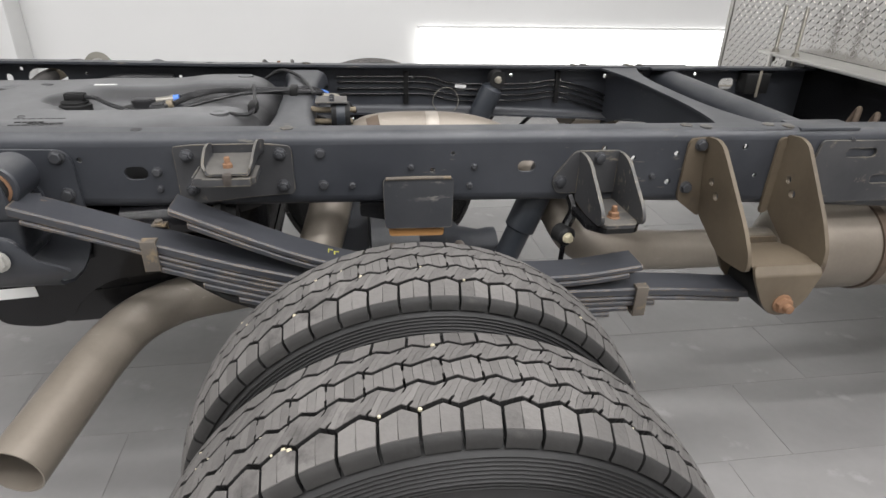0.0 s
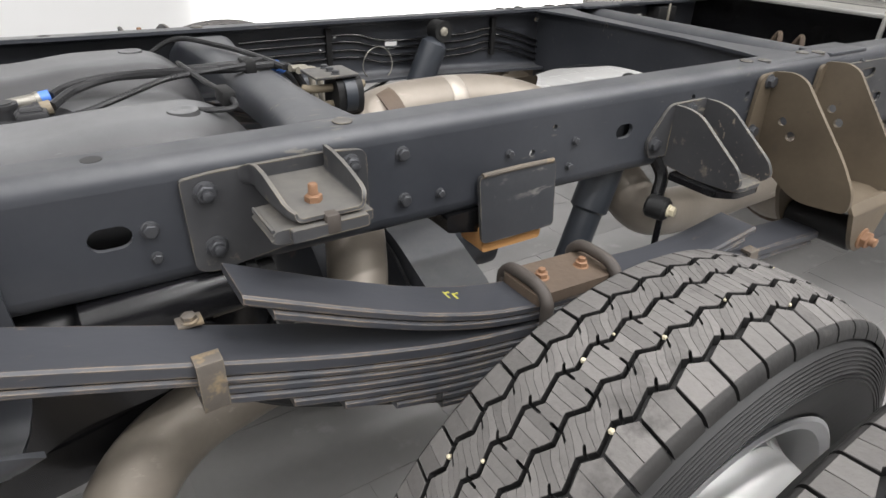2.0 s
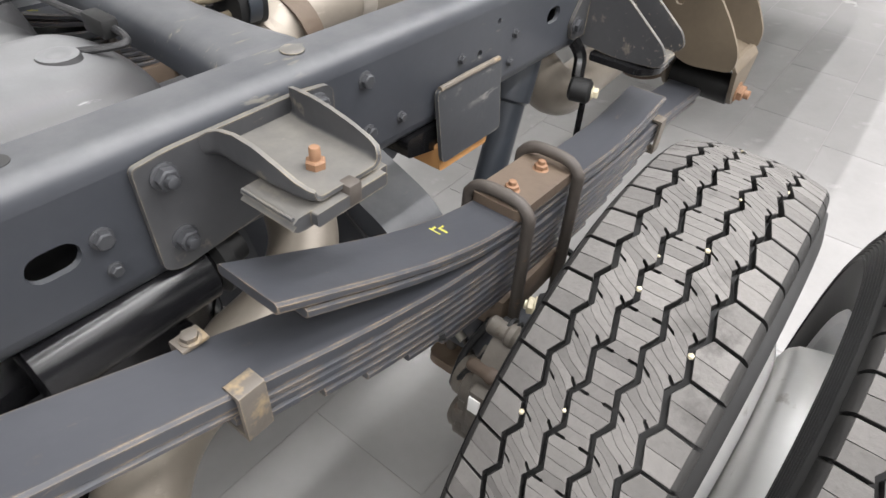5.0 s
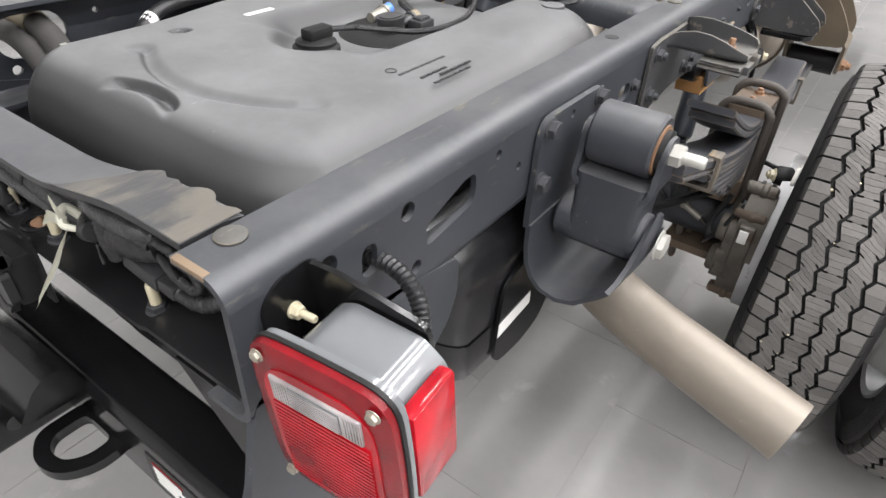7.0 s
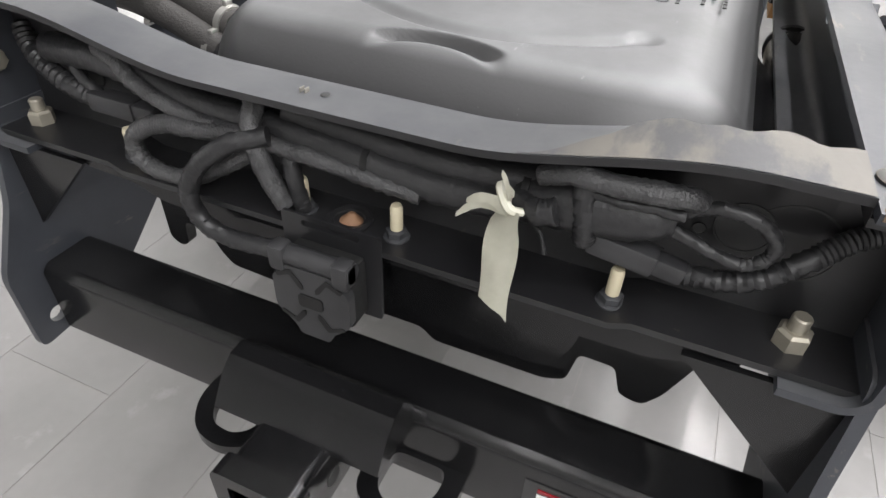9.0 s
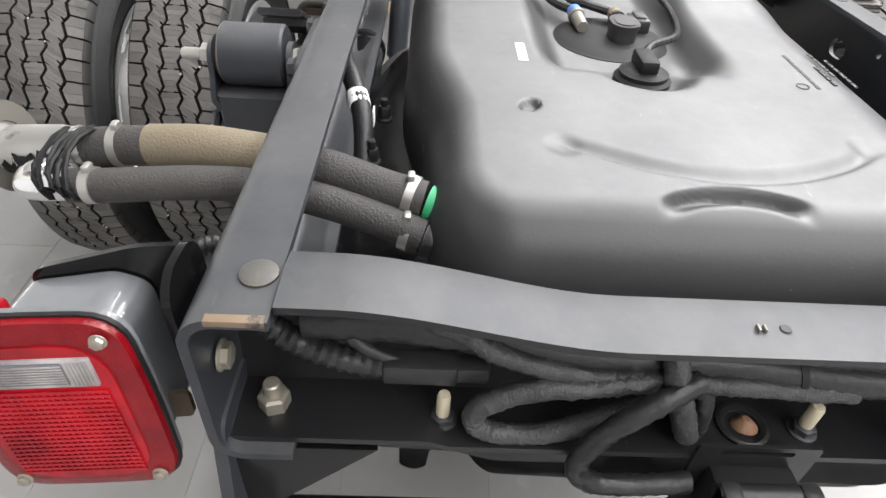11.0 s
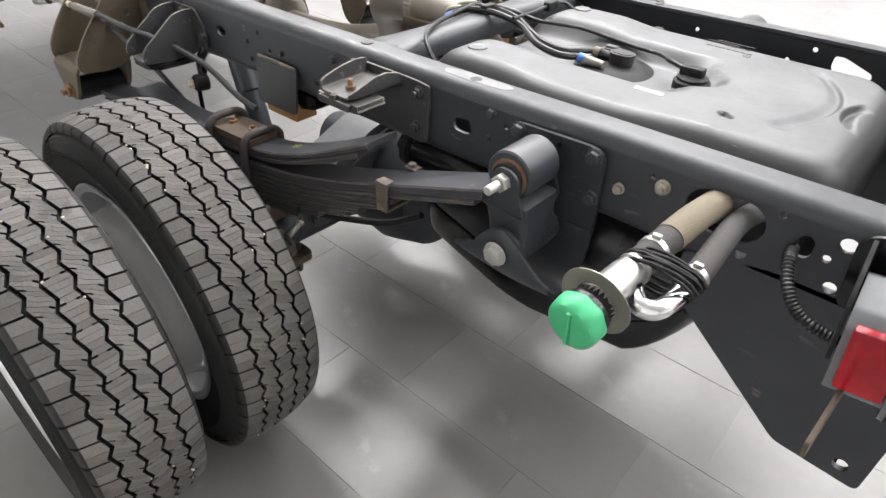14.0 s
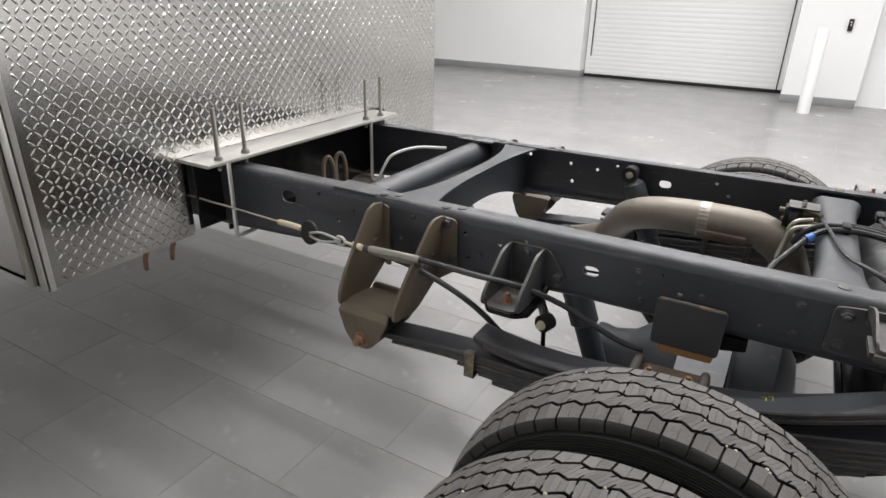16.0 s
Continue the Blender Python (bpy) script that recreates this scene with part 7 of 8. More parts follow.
loom_branch([(-1.232, -0.250, 0.855), (-1.240, -0.268, 0.874), (-1.244, -0.286, 0.882), (-1.243, -0.306, 0.878), (-1.240, -0.320, 0.864), (-1.238, -0.319, 0.849), (-1.238, -0.305, 0.840), (-1.238, -0.283, 0.845), (-1.234, -0.258, 0.851)], 0.0045, M_WIRE, 0.0006, 0.006)
loom_branch([(-1.232, -0.274, 0.816), (-1.234, -0.300, 0.820), (-1.232, -0.324, 0.830), (-1.225, -0.344, 0.846), (-1.212, -0.366, 0.862), (-1.20, -0.392, 0.872)], 0.0070, M_WIRE, 0.0014, 0.005, "black corrugated loom in the rear cross member")
loom_branch([(-1.236, -0.150, 0.846), (-1.248, -0.166, 0.846), (-1.250, -0.182, 0.852)], 0.0100, M_WIRE, 0.0006, 0.009)
loom_branch([(-1.240, -0.158, 0.835), (-1.248, -0.172, 0.828), (-1.250, -0.178, 0.812)], 0.0016, M_WIRE, 0.0)
for p, q, wide in (((-1.226, 0.288, 0.825), (-1.226, 0.208, 0.824), 0.010), ((-1.236, -0.206, 0.829), (-1.234, -0.276, 0.817), 0.0095)):
    p, q = Vector(p), Vector(q)
    way = (q - p).to_track_quat("X", "Z").to_matrix().to_4x4()
    far = (q - p).length
    con = thing("wire_connector", p, "black plastic wire connector on the harness", "connector", "wire connectors")
    bm = bmesh.new()
    add_box(bm, (0.0, -wide, -wide), (far * 0.70, wide, wide), 0.003, Matrix.Translation(p) @ way)
    add_box(bm, (far * 0.66, -wide * 0.8, -wide * 0.8), (far, wide * 0.8, wide * 0.8), 0.003, Matrix.Translation(p) @ way)
    body_ = part("case", bm, M_SOCKET, con)
    bm = bmesh.new()
    add_plate(bm, rounded([(far * 0.34, -0.007), (far * 0.74, -0.007), (far * 0.74, 0.007), (far * 0.34, 0.007)], 0.002), [rounded([(far * 0.40, -0.0035), (far * 0.66, -0.0035), (far * 0.66, 0.0035), (far * 0.40, 0.0035)], 0.001)], lambda u, v, w: (Matrix.Translation(p) @ way) @ Vector((u, wide + w, v)), 0.002)
    part("latch", bm, M_SOCKET, body_)
# dark discs as shade in the web's openings, and ties round the trunk
for y, z, r in ((-0.337, 0.843, 0.030), (0.345, 0.843, 0.028), (-0.305, 0.847, 0.019), (-0.277, 0.838, 0.0045), (0.316, 0.839, 0.019), (0.296, 0.844, 0.005)):
    bm = bmesh.new()
    add_lathe(bm, [(0.0, r * 1.08), (0.0012, r * 1.06), (0.0012, r), (0.0004, r * 0.99)], (-1.2022 - (0.0008 if r < 0.02 else 0), y, z), (-1, 0, 0), 28)
    part("web_opening_shade", bm, M_INKSHADE, [o for o in bpy.data.objects if o.name == "rear_crossmember"][0])
for y, z in ((0.078, 0.847), (-0.022, 0.836), (-0.155, 0.846)):
    bm = bmesh.new()
    add_lathe(bm, [(-0.0028, 0.0135), (-0.0028, 0.0162), (0.0028, 0.0162), (0.0028, 0.0135)], (-1.228, y, z), (0, 1, -0.1), 20, close=True)
    solid("cable_tie", bm, M_RUBBER, "black notched cable tie round the harness", "cable tie", "cable ties")
M_PAPER = surf("yellowed_paper", (0.50, 0.49, 0.40), (0.62, 0.61, 0.52), (0.7, 0.85), scale=40, bump=0.2)
TAG_TOP, TAG_END = Vector((-1.258, -0.150, 0.850)), Vector((-1.306, -0.158, 0.796))
tag = thing("paper_tag", (-1.26, -0.15, 0.79), "crumpled cream paper tag tied to the harness", "tag")
bm = bmesh.new()
add_tube(bm, [(-1.240, -0.147, 0.845), (-1.252, -0.140, 0.862), (-1.262, -0.150, 0.852), (-1.252, -0.16, 0.845)], lambda k: 0.0050 - 0.002 * k, 7, 6)
part("knot", bm, M_PAPER, tag)
for end, bulge in (((-1.266, -0.112, 0.838), (-1.262, -0.128, 0.856)), ((-1.262, -0.118, 0.850), (-1.266, -0.134, 0.862)), ((-1.262, -0.142, 0.880), (-1.264, -0.150, 0.868))):
    bm = bmesh.new()
    a, b, c = TAG_TOP, Vector(bulge), Vector(end)
    rows = []
    for i in range(7):
        k = i / 6
        m = (1 - k) ** 2 * a + 2 * k * (1 - k) * b + k * k * c
        half = 0.0065 * (1 - 0.75 * k)
        rows.append([bm.verts.new(m + Vector((0.3 * half * q, 0, half * q + 0.0012 * math.sin(5 * i + q)))) for q in (-1, 0, 1)])
    for p, q in zip(rows, rows[1:]):
        for j in range(2):
            bm.faces.new((p[j], p[j + 1], q[j + 1], q[j]))
    bmesh.ops.solidify(bm, geom=bm.faces[:], thickness=0.0009)
    part("torn_end", bm, M_PAPER, tag)
bm = bmesh.new()
rows = []
for i in range(13):
    k = i / 12
    c = TAG_TOP.lerp(TAG_END, k) + Vector((0.010 * math.sin(3.1 * k), 0.004 * math.sin(3.1 * k), 0.004 * math.sin(3.1 * k)))
    half = 0.010 + 0.007 * min(1.0, 3 * k)
    rows.append([bm.verts.new(c + (j - 2) / 2 * half * Vector((0.54, 0.84, 0.0)) + Vector((0, 0.0012 * math.sin(2.2 * j + 9 * k), 0.001 * math.sin(7 * k + j)))) for j in range(5)])
for a, b in zip(rows, rows[1:]):
    for j in range(4):
        bm.faces.new((a[j], a[j + 1], b[j + 1], b[j]))
bmesh.ops.solidify(bm, geom=bm.faces[:], thickness=0.0008)
part("strip", bm, M_PAPER, tag)

# ---- fuel filler ----
M_NECK = surf("stained_bright_pipe", (0.46, 0.455, 0.44), (0.56, 0.55, 0.53), (0.28, 0.42), metal=0.85, bump=0.02, spot=(0.012, 0.011, 0.010), spot_scale=20, spot_at=0.48, grain=(1, 0.6, 1))
filler = thing("fuel_filler", (-0.98, 0.60, 0.80), "fuel filler neck with green cap and braided hoses", "fuel filler")
a = Vector((-0.975, 0.732, 0.838))
b = Vector((-0.988, 0.580, 0.856))
d = (b - a).normalized()
bm = bmesh.new()
rows = []
ca, cb, _ = frame_of(d)
for h, r, grip in ((-0.006, 0.012, 0.10), (-0.006, 0.024, 0.10), (-0.003, 0.030, 0.09), (0.003, 0.0325, 0.07), (0.012, 0.0335, 0.05), (0.020, 0.0335, 0.03), (0.0235, 0.031, 0.0)):
    ring = []
    for i in range(40):
        k = 2 * math.pi * i / 40
        rr = r * (1 - grip * abs(math.sin(k)) ** 3 + 0.02 * math.cos(8 * k) * (1 if h > 0 else 0))
        ring.append(bm.verts.new(a + h * d + rr * (math.cos(k) * ca + math.sin(k) * cb)))
    rows.append(ring)
for p, q in zip(rows, rows[1:]):
    for i in range(40):
        j = (i + 1) % 40
        bm.faces.new((p[i], p[j], q[j], q[i]))
bm.faces.new(rows[0][::-1])
bm.faces.new(rows[-1])
cap = part("cap", bm, M_GREEN, filler, "faceted green fuel cap")
bm = bmesh.new()
add_box(bm, (-0.0035, -0.025, -0.0045), (0.0035, 0.025, 0.003), 0.002, Matrix.Translation(a - 0.005 * d) @ d.to_track_quat("Z", "Y").to_matrix().to_4x4())
part("cap_grip", bm, M_GREEN, cap)
bm = bmesh.new()
add_lathe(bm, [(0.018, 0.027), (0.048, 0.027), (0.052, 0.0240), (0.080, 0.0236), (0.108, 0.0232), (0.122, 0.0205), (0.145, 0.019)], a, d, 24)
neck = part("neck", bm, M_NECK, filler, "bright filler neck stained with black fuel")
bm = bmesh.new()
add_lathe(bm, [(0.022, 0.024), (0.0225, 0.0315), (0.029, 0.0315), (0.031, 0.028), (0.036, 0.0272), (0.047, 0.0268), (0.047, 0.024)], a, d, 28)
part("seal", bm, M_GLOSS, neck, "black fuel-stained seal under the cap")
bm = bmesh.new()
add_lathe(bm, [(-0.002, 0.0195), (-0.002, 0.0222), (0.002, 0.0222), (0.002, 0.0195)], a + 0.126 * d, d, 24, close=True)
part("neck_bead", bm, M_NECK, neck)
# black fuel has run down the neck and under it
bm = bmesh.new()
rng = random.Random(3)
side = d.cross(Vector((0, 0, 1))).normalized()
lift = side.cross(d)
rows = []
for i in range(17):
    lo = 0.052 + 0.0034 * i
    wide = 1.55 + 0.02 * i + rng.uniform(-0.28, 0.28)
    low, high = -wide + rng.uniform(-0.1, 0.1), wide
    rows.append([bm.verts.new(a + lo * d + 0.0244 * (side * math.sin(low + (high - low) * j / 14) - lift * math.cos(low + (high - low) * j / 14))) for j in range(15)])
for p, q in zip(rows, rows[1:]):
    for j in range(14):
        bm.faces.new((p[j], p[j + 1], q[j + 1], q[j]))
part("fuel_stain", bm, M_GLOSS, neck, "black dried fuel stain")
bm = bmesh.new()
add_lathe(bm, [(0.0478, 0.026), (0.0478, 0.046), (0.0492, 0.046), (0.0492, 0.026)], a, d + Vector((0.04, 0, 0.03)), 40, close=True)
part("splash_disc", bm, M_STAIN, filler, "thin dull metal splash disc")
bm = bmesh.new()
add_tube(bm, [(-0.984, 0.606, 0.846), (-1.000, 0.630, 0.842), (-1.016, 0.646, 0.838), (-1.034, 0.640, 0.838), (-1.044, 0.612, 0.844), (-1.047, 0.575, 0.850)], 0.0128, 14)
part("vent_pipe", bm, M_ALU, filler, "bright bent vent pipe")
bm = bmesh.new()
add_tube(bm, [a + 0.135 * d, (-0.990, 0.56, 0.860), (-0.996, 0.52, 0.866)], 0.0198, 20)
part("hose_cuff", bm, M_HOSE, filler)
bm = bmesh.new()
add_tube(bm, [(-0.994, 0.532, 0.8645), (-1.0, 0.48, 0.870), (-1.005, 0.43, 0.868), (-1.008, 0.405, 0.866)], 0.0208, 20)
part("hose_sleeve", bm, M_HOSETAN, filler, "tan braided sleeve on the filler hose")
bm = bmesh.new()
add_tube(bm, [(-1.006, 0.42, 0.867), (-1.014, 0.36, 0.860), (-1.028, 0.30, 0.848), (-1.036, 0.262, 0.842)], 0.0195, 20)
part("filler_hose", bm, M_HOSE, filler, "brown-black filler hose")
bm = bmesh.new()
add_tube(bm, [(-1.0455, 0.592, 0.848), (-1.047, 0.55, 0.852), (-1.045, 0.48, 0.857), (-1.044, 0.42, 0.856), (-1.048, 0.36, 0.846), (-1.058, 0.30, 0.832), (-1.066, 0.262, 0.822)], 0.0165, 18)
part("vent_hose", bm, M_HOSE, filler, "dark ribbed vent hose")
for p, dd, r in (((-0.989, 0.565, 0.859), d, 0.0215), ((-1.047, 0.570, 0.851), d, 0.018), ((-1.0335, 0.275, 0.8445), (-0.3, -1, -0.2), 0.022), ((-1.063, 0.277, 0.823), (-0.3, -1, -0.2), 0.018)):
    bm = bmesh.new()
    add_lathe(bm, [(-0.0045, r - 0.003), (-0.0045, r - 0.0005), (0.0045, r - 0.0005), (0.0045, r - 0.003)], p, dd, 24, close=True)
    add_box(bm, (p[0] - 0.006, p[1] - 0.0035, p[2] + r - 0.003), (p[0] + 0.006, p[1] + 0.0035, p[2] + r + 0.005), 0.002)
    part("hose_clamp", bm, M_ALUBAR, filler)
for p, r, m in (((-1.038, 0.256, 0.8405), 0.0178, M_GREEN), ((-1.067, 0.258, 0.817), 0.0195, M_WIRE)):
    bm = bmesh.new()
    add_lathe(bm, [(-0.003, r - 0.004), (-0.0025, r), (0.008, r), (0.009, r - 0.01)], p, (-0.3, -1, -0.2), 24)
    part("tank_collar", bm, m, filler)
bm = bmesh.new()
pts = []
rng = random.Random(5)
for i in range(46):
    k = i / 6 * 2 * math.pi / 1.0 + rng.uniform(-0.25, 0.25)
    c = a + d * (0.126 + 0.0006 * i) + Vector((-0.028, 0, 0.0))
    pts.append(c + Vector((rng.uniform(0.046, 0.051) * math.cos(k), 0.006 * math.sin(k * 0.3) + 0.008 * math.sin(k) + rng.uniform(-0.002, 0.002), rng.uniform(0.0225, 0.0265) * math.sin(k))))
add_tube(bm, pts, 0.0024, 6, 2)
part("tie_cord", bm, M_RUBBER, filler, "thin black cord wound round the neck")
bolt(RAILS[1], (-0.93, W, 0.862), (0, 1, 0), 0.010, 0.010, M_ZINC, 0.006)
bolt(RAILS[1], (-0.865, W, 0.833), (0, 1, 0), 0.008, 0.010, M_ZINC)

# ---- equipment box ahead of the frame ----
BX = 1.51
body = thing("equipment_box", (1.5, 0.06, 0.715), "tall aluminium tread-plate equipment box astride the frame", "equipment box")
bm = bmesh.new()
outline = [(-0.985, 0.68), (-0.516, 0.68), (-0.516, 0.934), (0.516, 0.934), (0.516, 0.685), (0.985, 0.672), (0.985, 2.05), (-0.985, 2.05)]
add_plate(bm, outline, [], lambda u, v, w: Vector((BX + w, u, v)), 0.006)
panel = part("rear_panel", bm, M_PLATE, body)
bm = bmesh.new()


def diamond(bm, y, z, turn, half):
    c, s_ = math.cos(turn), math.sin(turn)
    pts = [(-half, 0), (-half * 0.6, 0.0034), (half * 0.6, 0.0034), (half, 0), (half * 0.6, -0.0034), (-half * 0.6, -0.0034)]
    low = [bm.verts.new((BX, y + c * p - s_ * q, z + s_ * p + c * q)) for p, q in pts]
    a_, b_ = (bm.verts.new((BX - 0.0012, y + c * p, z + s_ * p)) for p in (-half * 0.5, half * 0.5))
    for f in ((low[0], low[1], a_), (low[1], low[2], b_, a_), (low[2], low[3], b_), (low[3], low[4], b_), (low[4], low[5], a_, b_), (low[5], low[0], a_)):
        bm.faces.new(f)


step = 0.0205
for i in range(int(1.94 / step)):
    for j in range(int(1.35 / step)):
        y, z = -0.968 + i * step, 0.69 + j * step
        if z < 0.955 and -0.53 < y < 0.53:
            continue
        diamond(bm, y, z, math.radians(45 if (i + j) % 2 else -45), 0.0116)
me = mesh_of("diamond_pattern", bm, M_PLATE, ORIGIN[body], 20)
ob = new("diamond_pattern", me)
ob.parent = panel
tagged(ob, "raised diamond bars", kind="stuff")
for lo, hi in (
    ((BX + 0.006, 0.973, 0.672), (3.4, 0.985, 2.05)),
    ((BX + 0.006, -0.985, 0.68), (3.4, -0.973, 2.05)),
    ((BX + 0.006, -0.985, 2.04), (3.4, 0.985, 2.05)),
    ((BX + 0.006, 0.516, 0.672), (3.4, 0.985, 0.684)),
    ((BX + 0.006, -0.985, 0.68), (3.4, -0.516, 0.69)),
    ((BX + 0.006, -0.516, 0.946), (3.4, 0.516, 0.956)),
    ((BX + 0.006, 0.510, 0.684), (3.4, 0.516, 0.946)),
    ((BX + 0.006, -0.516, 0.684), (3.4, -0.510, 0.946)),
):
    bm = bmesh.new()
    add_box(bm, lo, hi)
    part("side_panel", bm, M_PLATE, body)
bm = bmesh.new()
add_box(bm, (BX - 0.004, 0.982, 0.668), (BX + 0.035, 0.990, 2.05), 0.002)
add_box(bm, (BX - 0.004, 0.968, 0.668), (BX - 0.001, 0.990, 2.05), 0.001)
part("corner_trim", bm, M_ALUBAR, body)
bm = bmesh.new()
add_box(bm, (BX + 0.05, 0.986, 0.672), (BX + 0.085, 0.998, 2.05), 0.003)
part("side_seam", bm, M_STAIN, body)
bm = bmesh.new()
add_box(bm, (3.3, -0.97, 0.96), (3.4, 0.97, 2.04))
part("front_panel", bm, M_PLATE, body)
for y in (0.70, 0.60):
    bm = bmesh.new()
    add_tube(bm, [(1.53, y - 0.02, 0.685), (1.60, y - 0.05, 0.61), (1.65, y - 0.08, 0.555)], 0.008, 8, 1)
    part("strut", bm, M_RUSTNUT, body, "thin rusty steel strut under the box")

sub = thing("mounting_beam", (1.41, 0.06, 0.90), "pale aluminium beam with threaded rods across the frame", "mounting beam")
bm = bmesh.new()
add_box(bm, (1.372, -0.46, 0.921), (1.508, 0.540, 0.933), 0.002)
part("beam", bm, M_ALUBAR, sub)
bm = bmesh.new()
add_box(bm, (1.478, -0.51, 0.66), (1.486, 0.40, 0.93))
part("dark_bulkhead", bm, M_BLACK, sub)
bm = bmesh.new()
add_box(bm, (1.478, 0.412, 0.70), (1.486, 0.512, 0.93))
part("side_bulkhead", bm, M_BLACK, sub)
for y in (0.478, 0.370, -0.268, -0.368):
    bm = bmesh.new()
    add_tube(bm, [(1.398, y, 0.90), (1.398, y, 1.0), (1.398, y, 1.092)], 0.0062, 10, 4, ribs=0.0009, pitch=0.003)
    part("threaded_rod", bm, M_STAIN, sub)
    bolt(sub, (1.398, y, 0.933), (0, 0, 1), 0.012, 0.012, M_STAIN)
for y in (0.462, -0.270):
    bm = bmesh.new()
    add_tube(bm, [(1.375, y, 0.93), (1.375, y, 0.80), (1.375, y, 0.70), (1.375, y - 0.004, 0.686), (1.375, y - 0.02, 0.68), (1.375, y - 0.08, 0.68)], 0.007, 8, 3)
    part("tie_rod", bm, M_ALUBAR, sub, "pale tie rod hooked under the rail")
box_mod = thing("control_module", (1.28, 0.33, 0.80), "small black control module with a strap inside the rail", "control module")
bm = bmesh.new()
add_box(bm, (1.22, 0.345, 0.81), (1.31, 0.400, 0.88), 0.006)
part("case", bm, M_RUBBER, box_mod)
bm = bmesh.new()
add_box(bm, (1.262, 0.341, 0.80), (1.272, 0.346, 0.89), 0.002)
part("strap", bm, M_ZINC, box_mod)
for i, (z0, up) in enumerate(((0.875, 0.0), (0.858, 0.0), (0.838, 0.0), (0.82, 0.0))):
    cable("brake_pipe", [(-0.17, 0.396, z0 - 0.012), (0.0, 0.396, z0 - 0.012), (0.12, 0.396, z0 - 0.014), (0.22, 0.396, z0 - 0.035), (0.45, 0.396, z0 - 0.035), (0.55, 0.396, z0 - 0.025), (0.66, 0.396, z0 - 0.05), (0.80, 0.396, z0 - 0.10)], 0.0032, M_BLACK, "thin black brake pipe along the inside of the rail", "pipe", group="brake pipes")
for x in (0.05, 0.56):
    bm = bmesh.new()
    add_box(bm, (x - 0.008, 0.388, 0.775), (x + 0.008, 0.402, 0.88), 0.003)
    solid("pipe_clip", bm, M_RUBBER, "black clip strip holding the brake pipes", "clip", "pipe clips")


# ---- canisters under the rails, chalk marks and worn paint ----
for s in (1, -1):
    can = thing("vapour_canister", (-0.46, s * 0.39, 0.68), "glossy black round canister hung under the frame rail", "canister", "canisters under the rails")
    bm = bmesh.new()
    add_lathe(bm, [(0.0, 0.030), (0.004, 0.037), (0.175, 0.037), (0.181, 0.030)], (-0.60, s * 0.385, 0.722), (1, 0, 0.04), 26)
    part("tube", bm, M_GLOSS, can)
    bm = bmesh.new()
    add_lathe(bm, [(0.181, 0.028), (0.187, 0.040), (0.199, 0.040), (0.205, 0.022), (0.225, 0.018)], (-0.60, s * 0.385, 0.722), (1, 0, 0.04), 22)
    part("end_ring", bm, M_RUBBER, can)
for s in (1, -1):
    bm = bmesh.new()
    for x0, y0, x1, y1 in ((-0.190, 0.502, -0.187, 0.520), (-0.187, 0.504, -0.180, 0.507), (-0.178, 0.508, -0.175, 0.522), (-0.175, 0.508, -0.168, 0.510)):
        add_box(bm, (x0, s * y0, curve_z(HELP, x0) - 0.004), (x1, s * y1, curve_z(HELP, x0) + 0.0012))
    spring = [ob for ob in bpy.data.objects if ob.name.startswith("leaf_spring") and ob.location.y * s > 0][0]
    part("chalk_mark", bm, M_CHALK, spring, "yellow chalk mark")
    # paint worn off the corner where the rail meets the rear cross member
    bm = bmesh.new()
    add_box(bm, (-1.2727, s * 0.354, 0.9135), (-1.266, s * 0.390, 0.9184), 0.0005)
    part("worn_edge", bm, M_PRIMER, RAILS[s], "paint worn to tan primer")

    if s > 0:
        bm = bmesh.new()
        add_plate(bm, rounded([(-0.625, 0.362), (-0.60, 0.356), (-0.50, 0.354), (-0.468, 0.366), (-0.48, 0.384), (-0.56, 0.386), (-0.615, 0.380)], 0.012), [], lambda u, v, w: Vector((u, v, rail_at(u)[1] + 0.0001 + w)), 0.0004)
        part("primer_patch", bm, M_PALE, RAILS[1], "pale rubbed primer patch")
        # the hole's shade again, as a dark disc over the patch
        part_ring = bmesh.new()
        add_lathe(part_ring, [(0, 0.012), (0.0008, 0.011)], (-0.546, 0.373, rail_at(-0.546)[1] + 0.0003), (0, 0, 1), 16)
        part("flange_hole_shade", part_ring, M_INKSHADE, RAILS[1])
loom = thing("tagged_hose", (-0.85, 0.345, 0.80), "black taped hose with a white paper wrap inside the rail", "hose")
bm = bmesh.new()
add_tube(bm, [(-0.66, 0.385, 0.862), (-0.76, 0.372, 0.866), (-0.83, 0.352, 0.862), (-0.875, 0.338, 0.842), (-0.91, 0.335, 0.80), (-0.94, 0.34, 0.74)], 0.0115, 12, 6, 0.0006, 0.008)
part("hose", bm, M_WIRE, loom)
bm = bmesh.new()
add_tube(bm, [(-0.845, 0.3475, 0.857), (-0.853, 0.345, 0.853), (-0.862, 0.342, 0.849)], 0.0135, 14, 3)
add_box(bm, (-0.872, 0.325, 0.828), (-0.856, 0.3265, 0.848))
part("paper_wrap", bm, M_LABEL, loom)
for x, y in ((-0.80, 0.318), (-0.905, 0.325)):
    bolt(loom, (x, y, 0.80), (0, 0, 1), 0.009, 0.02, M_RUBBER, 0.01)

for dy, dz in ((0.0, 0.0), (-0.016, -0.012)):
    bm = bmesh.new()
    add_tube(bm, [(0.625, 0.541 + dy, 0.8115 + dz), (0.70, 0.541 + dy, 0.808 + dz * 1.3), (0.78, 0.539 + dy, 0.803 + dz)], 0.0105, 14, 4)
    solid("cable_conduit", bm, M_STAIN, "dull grey cable conduit through the spring hanger", "conduit", "cable conduits")

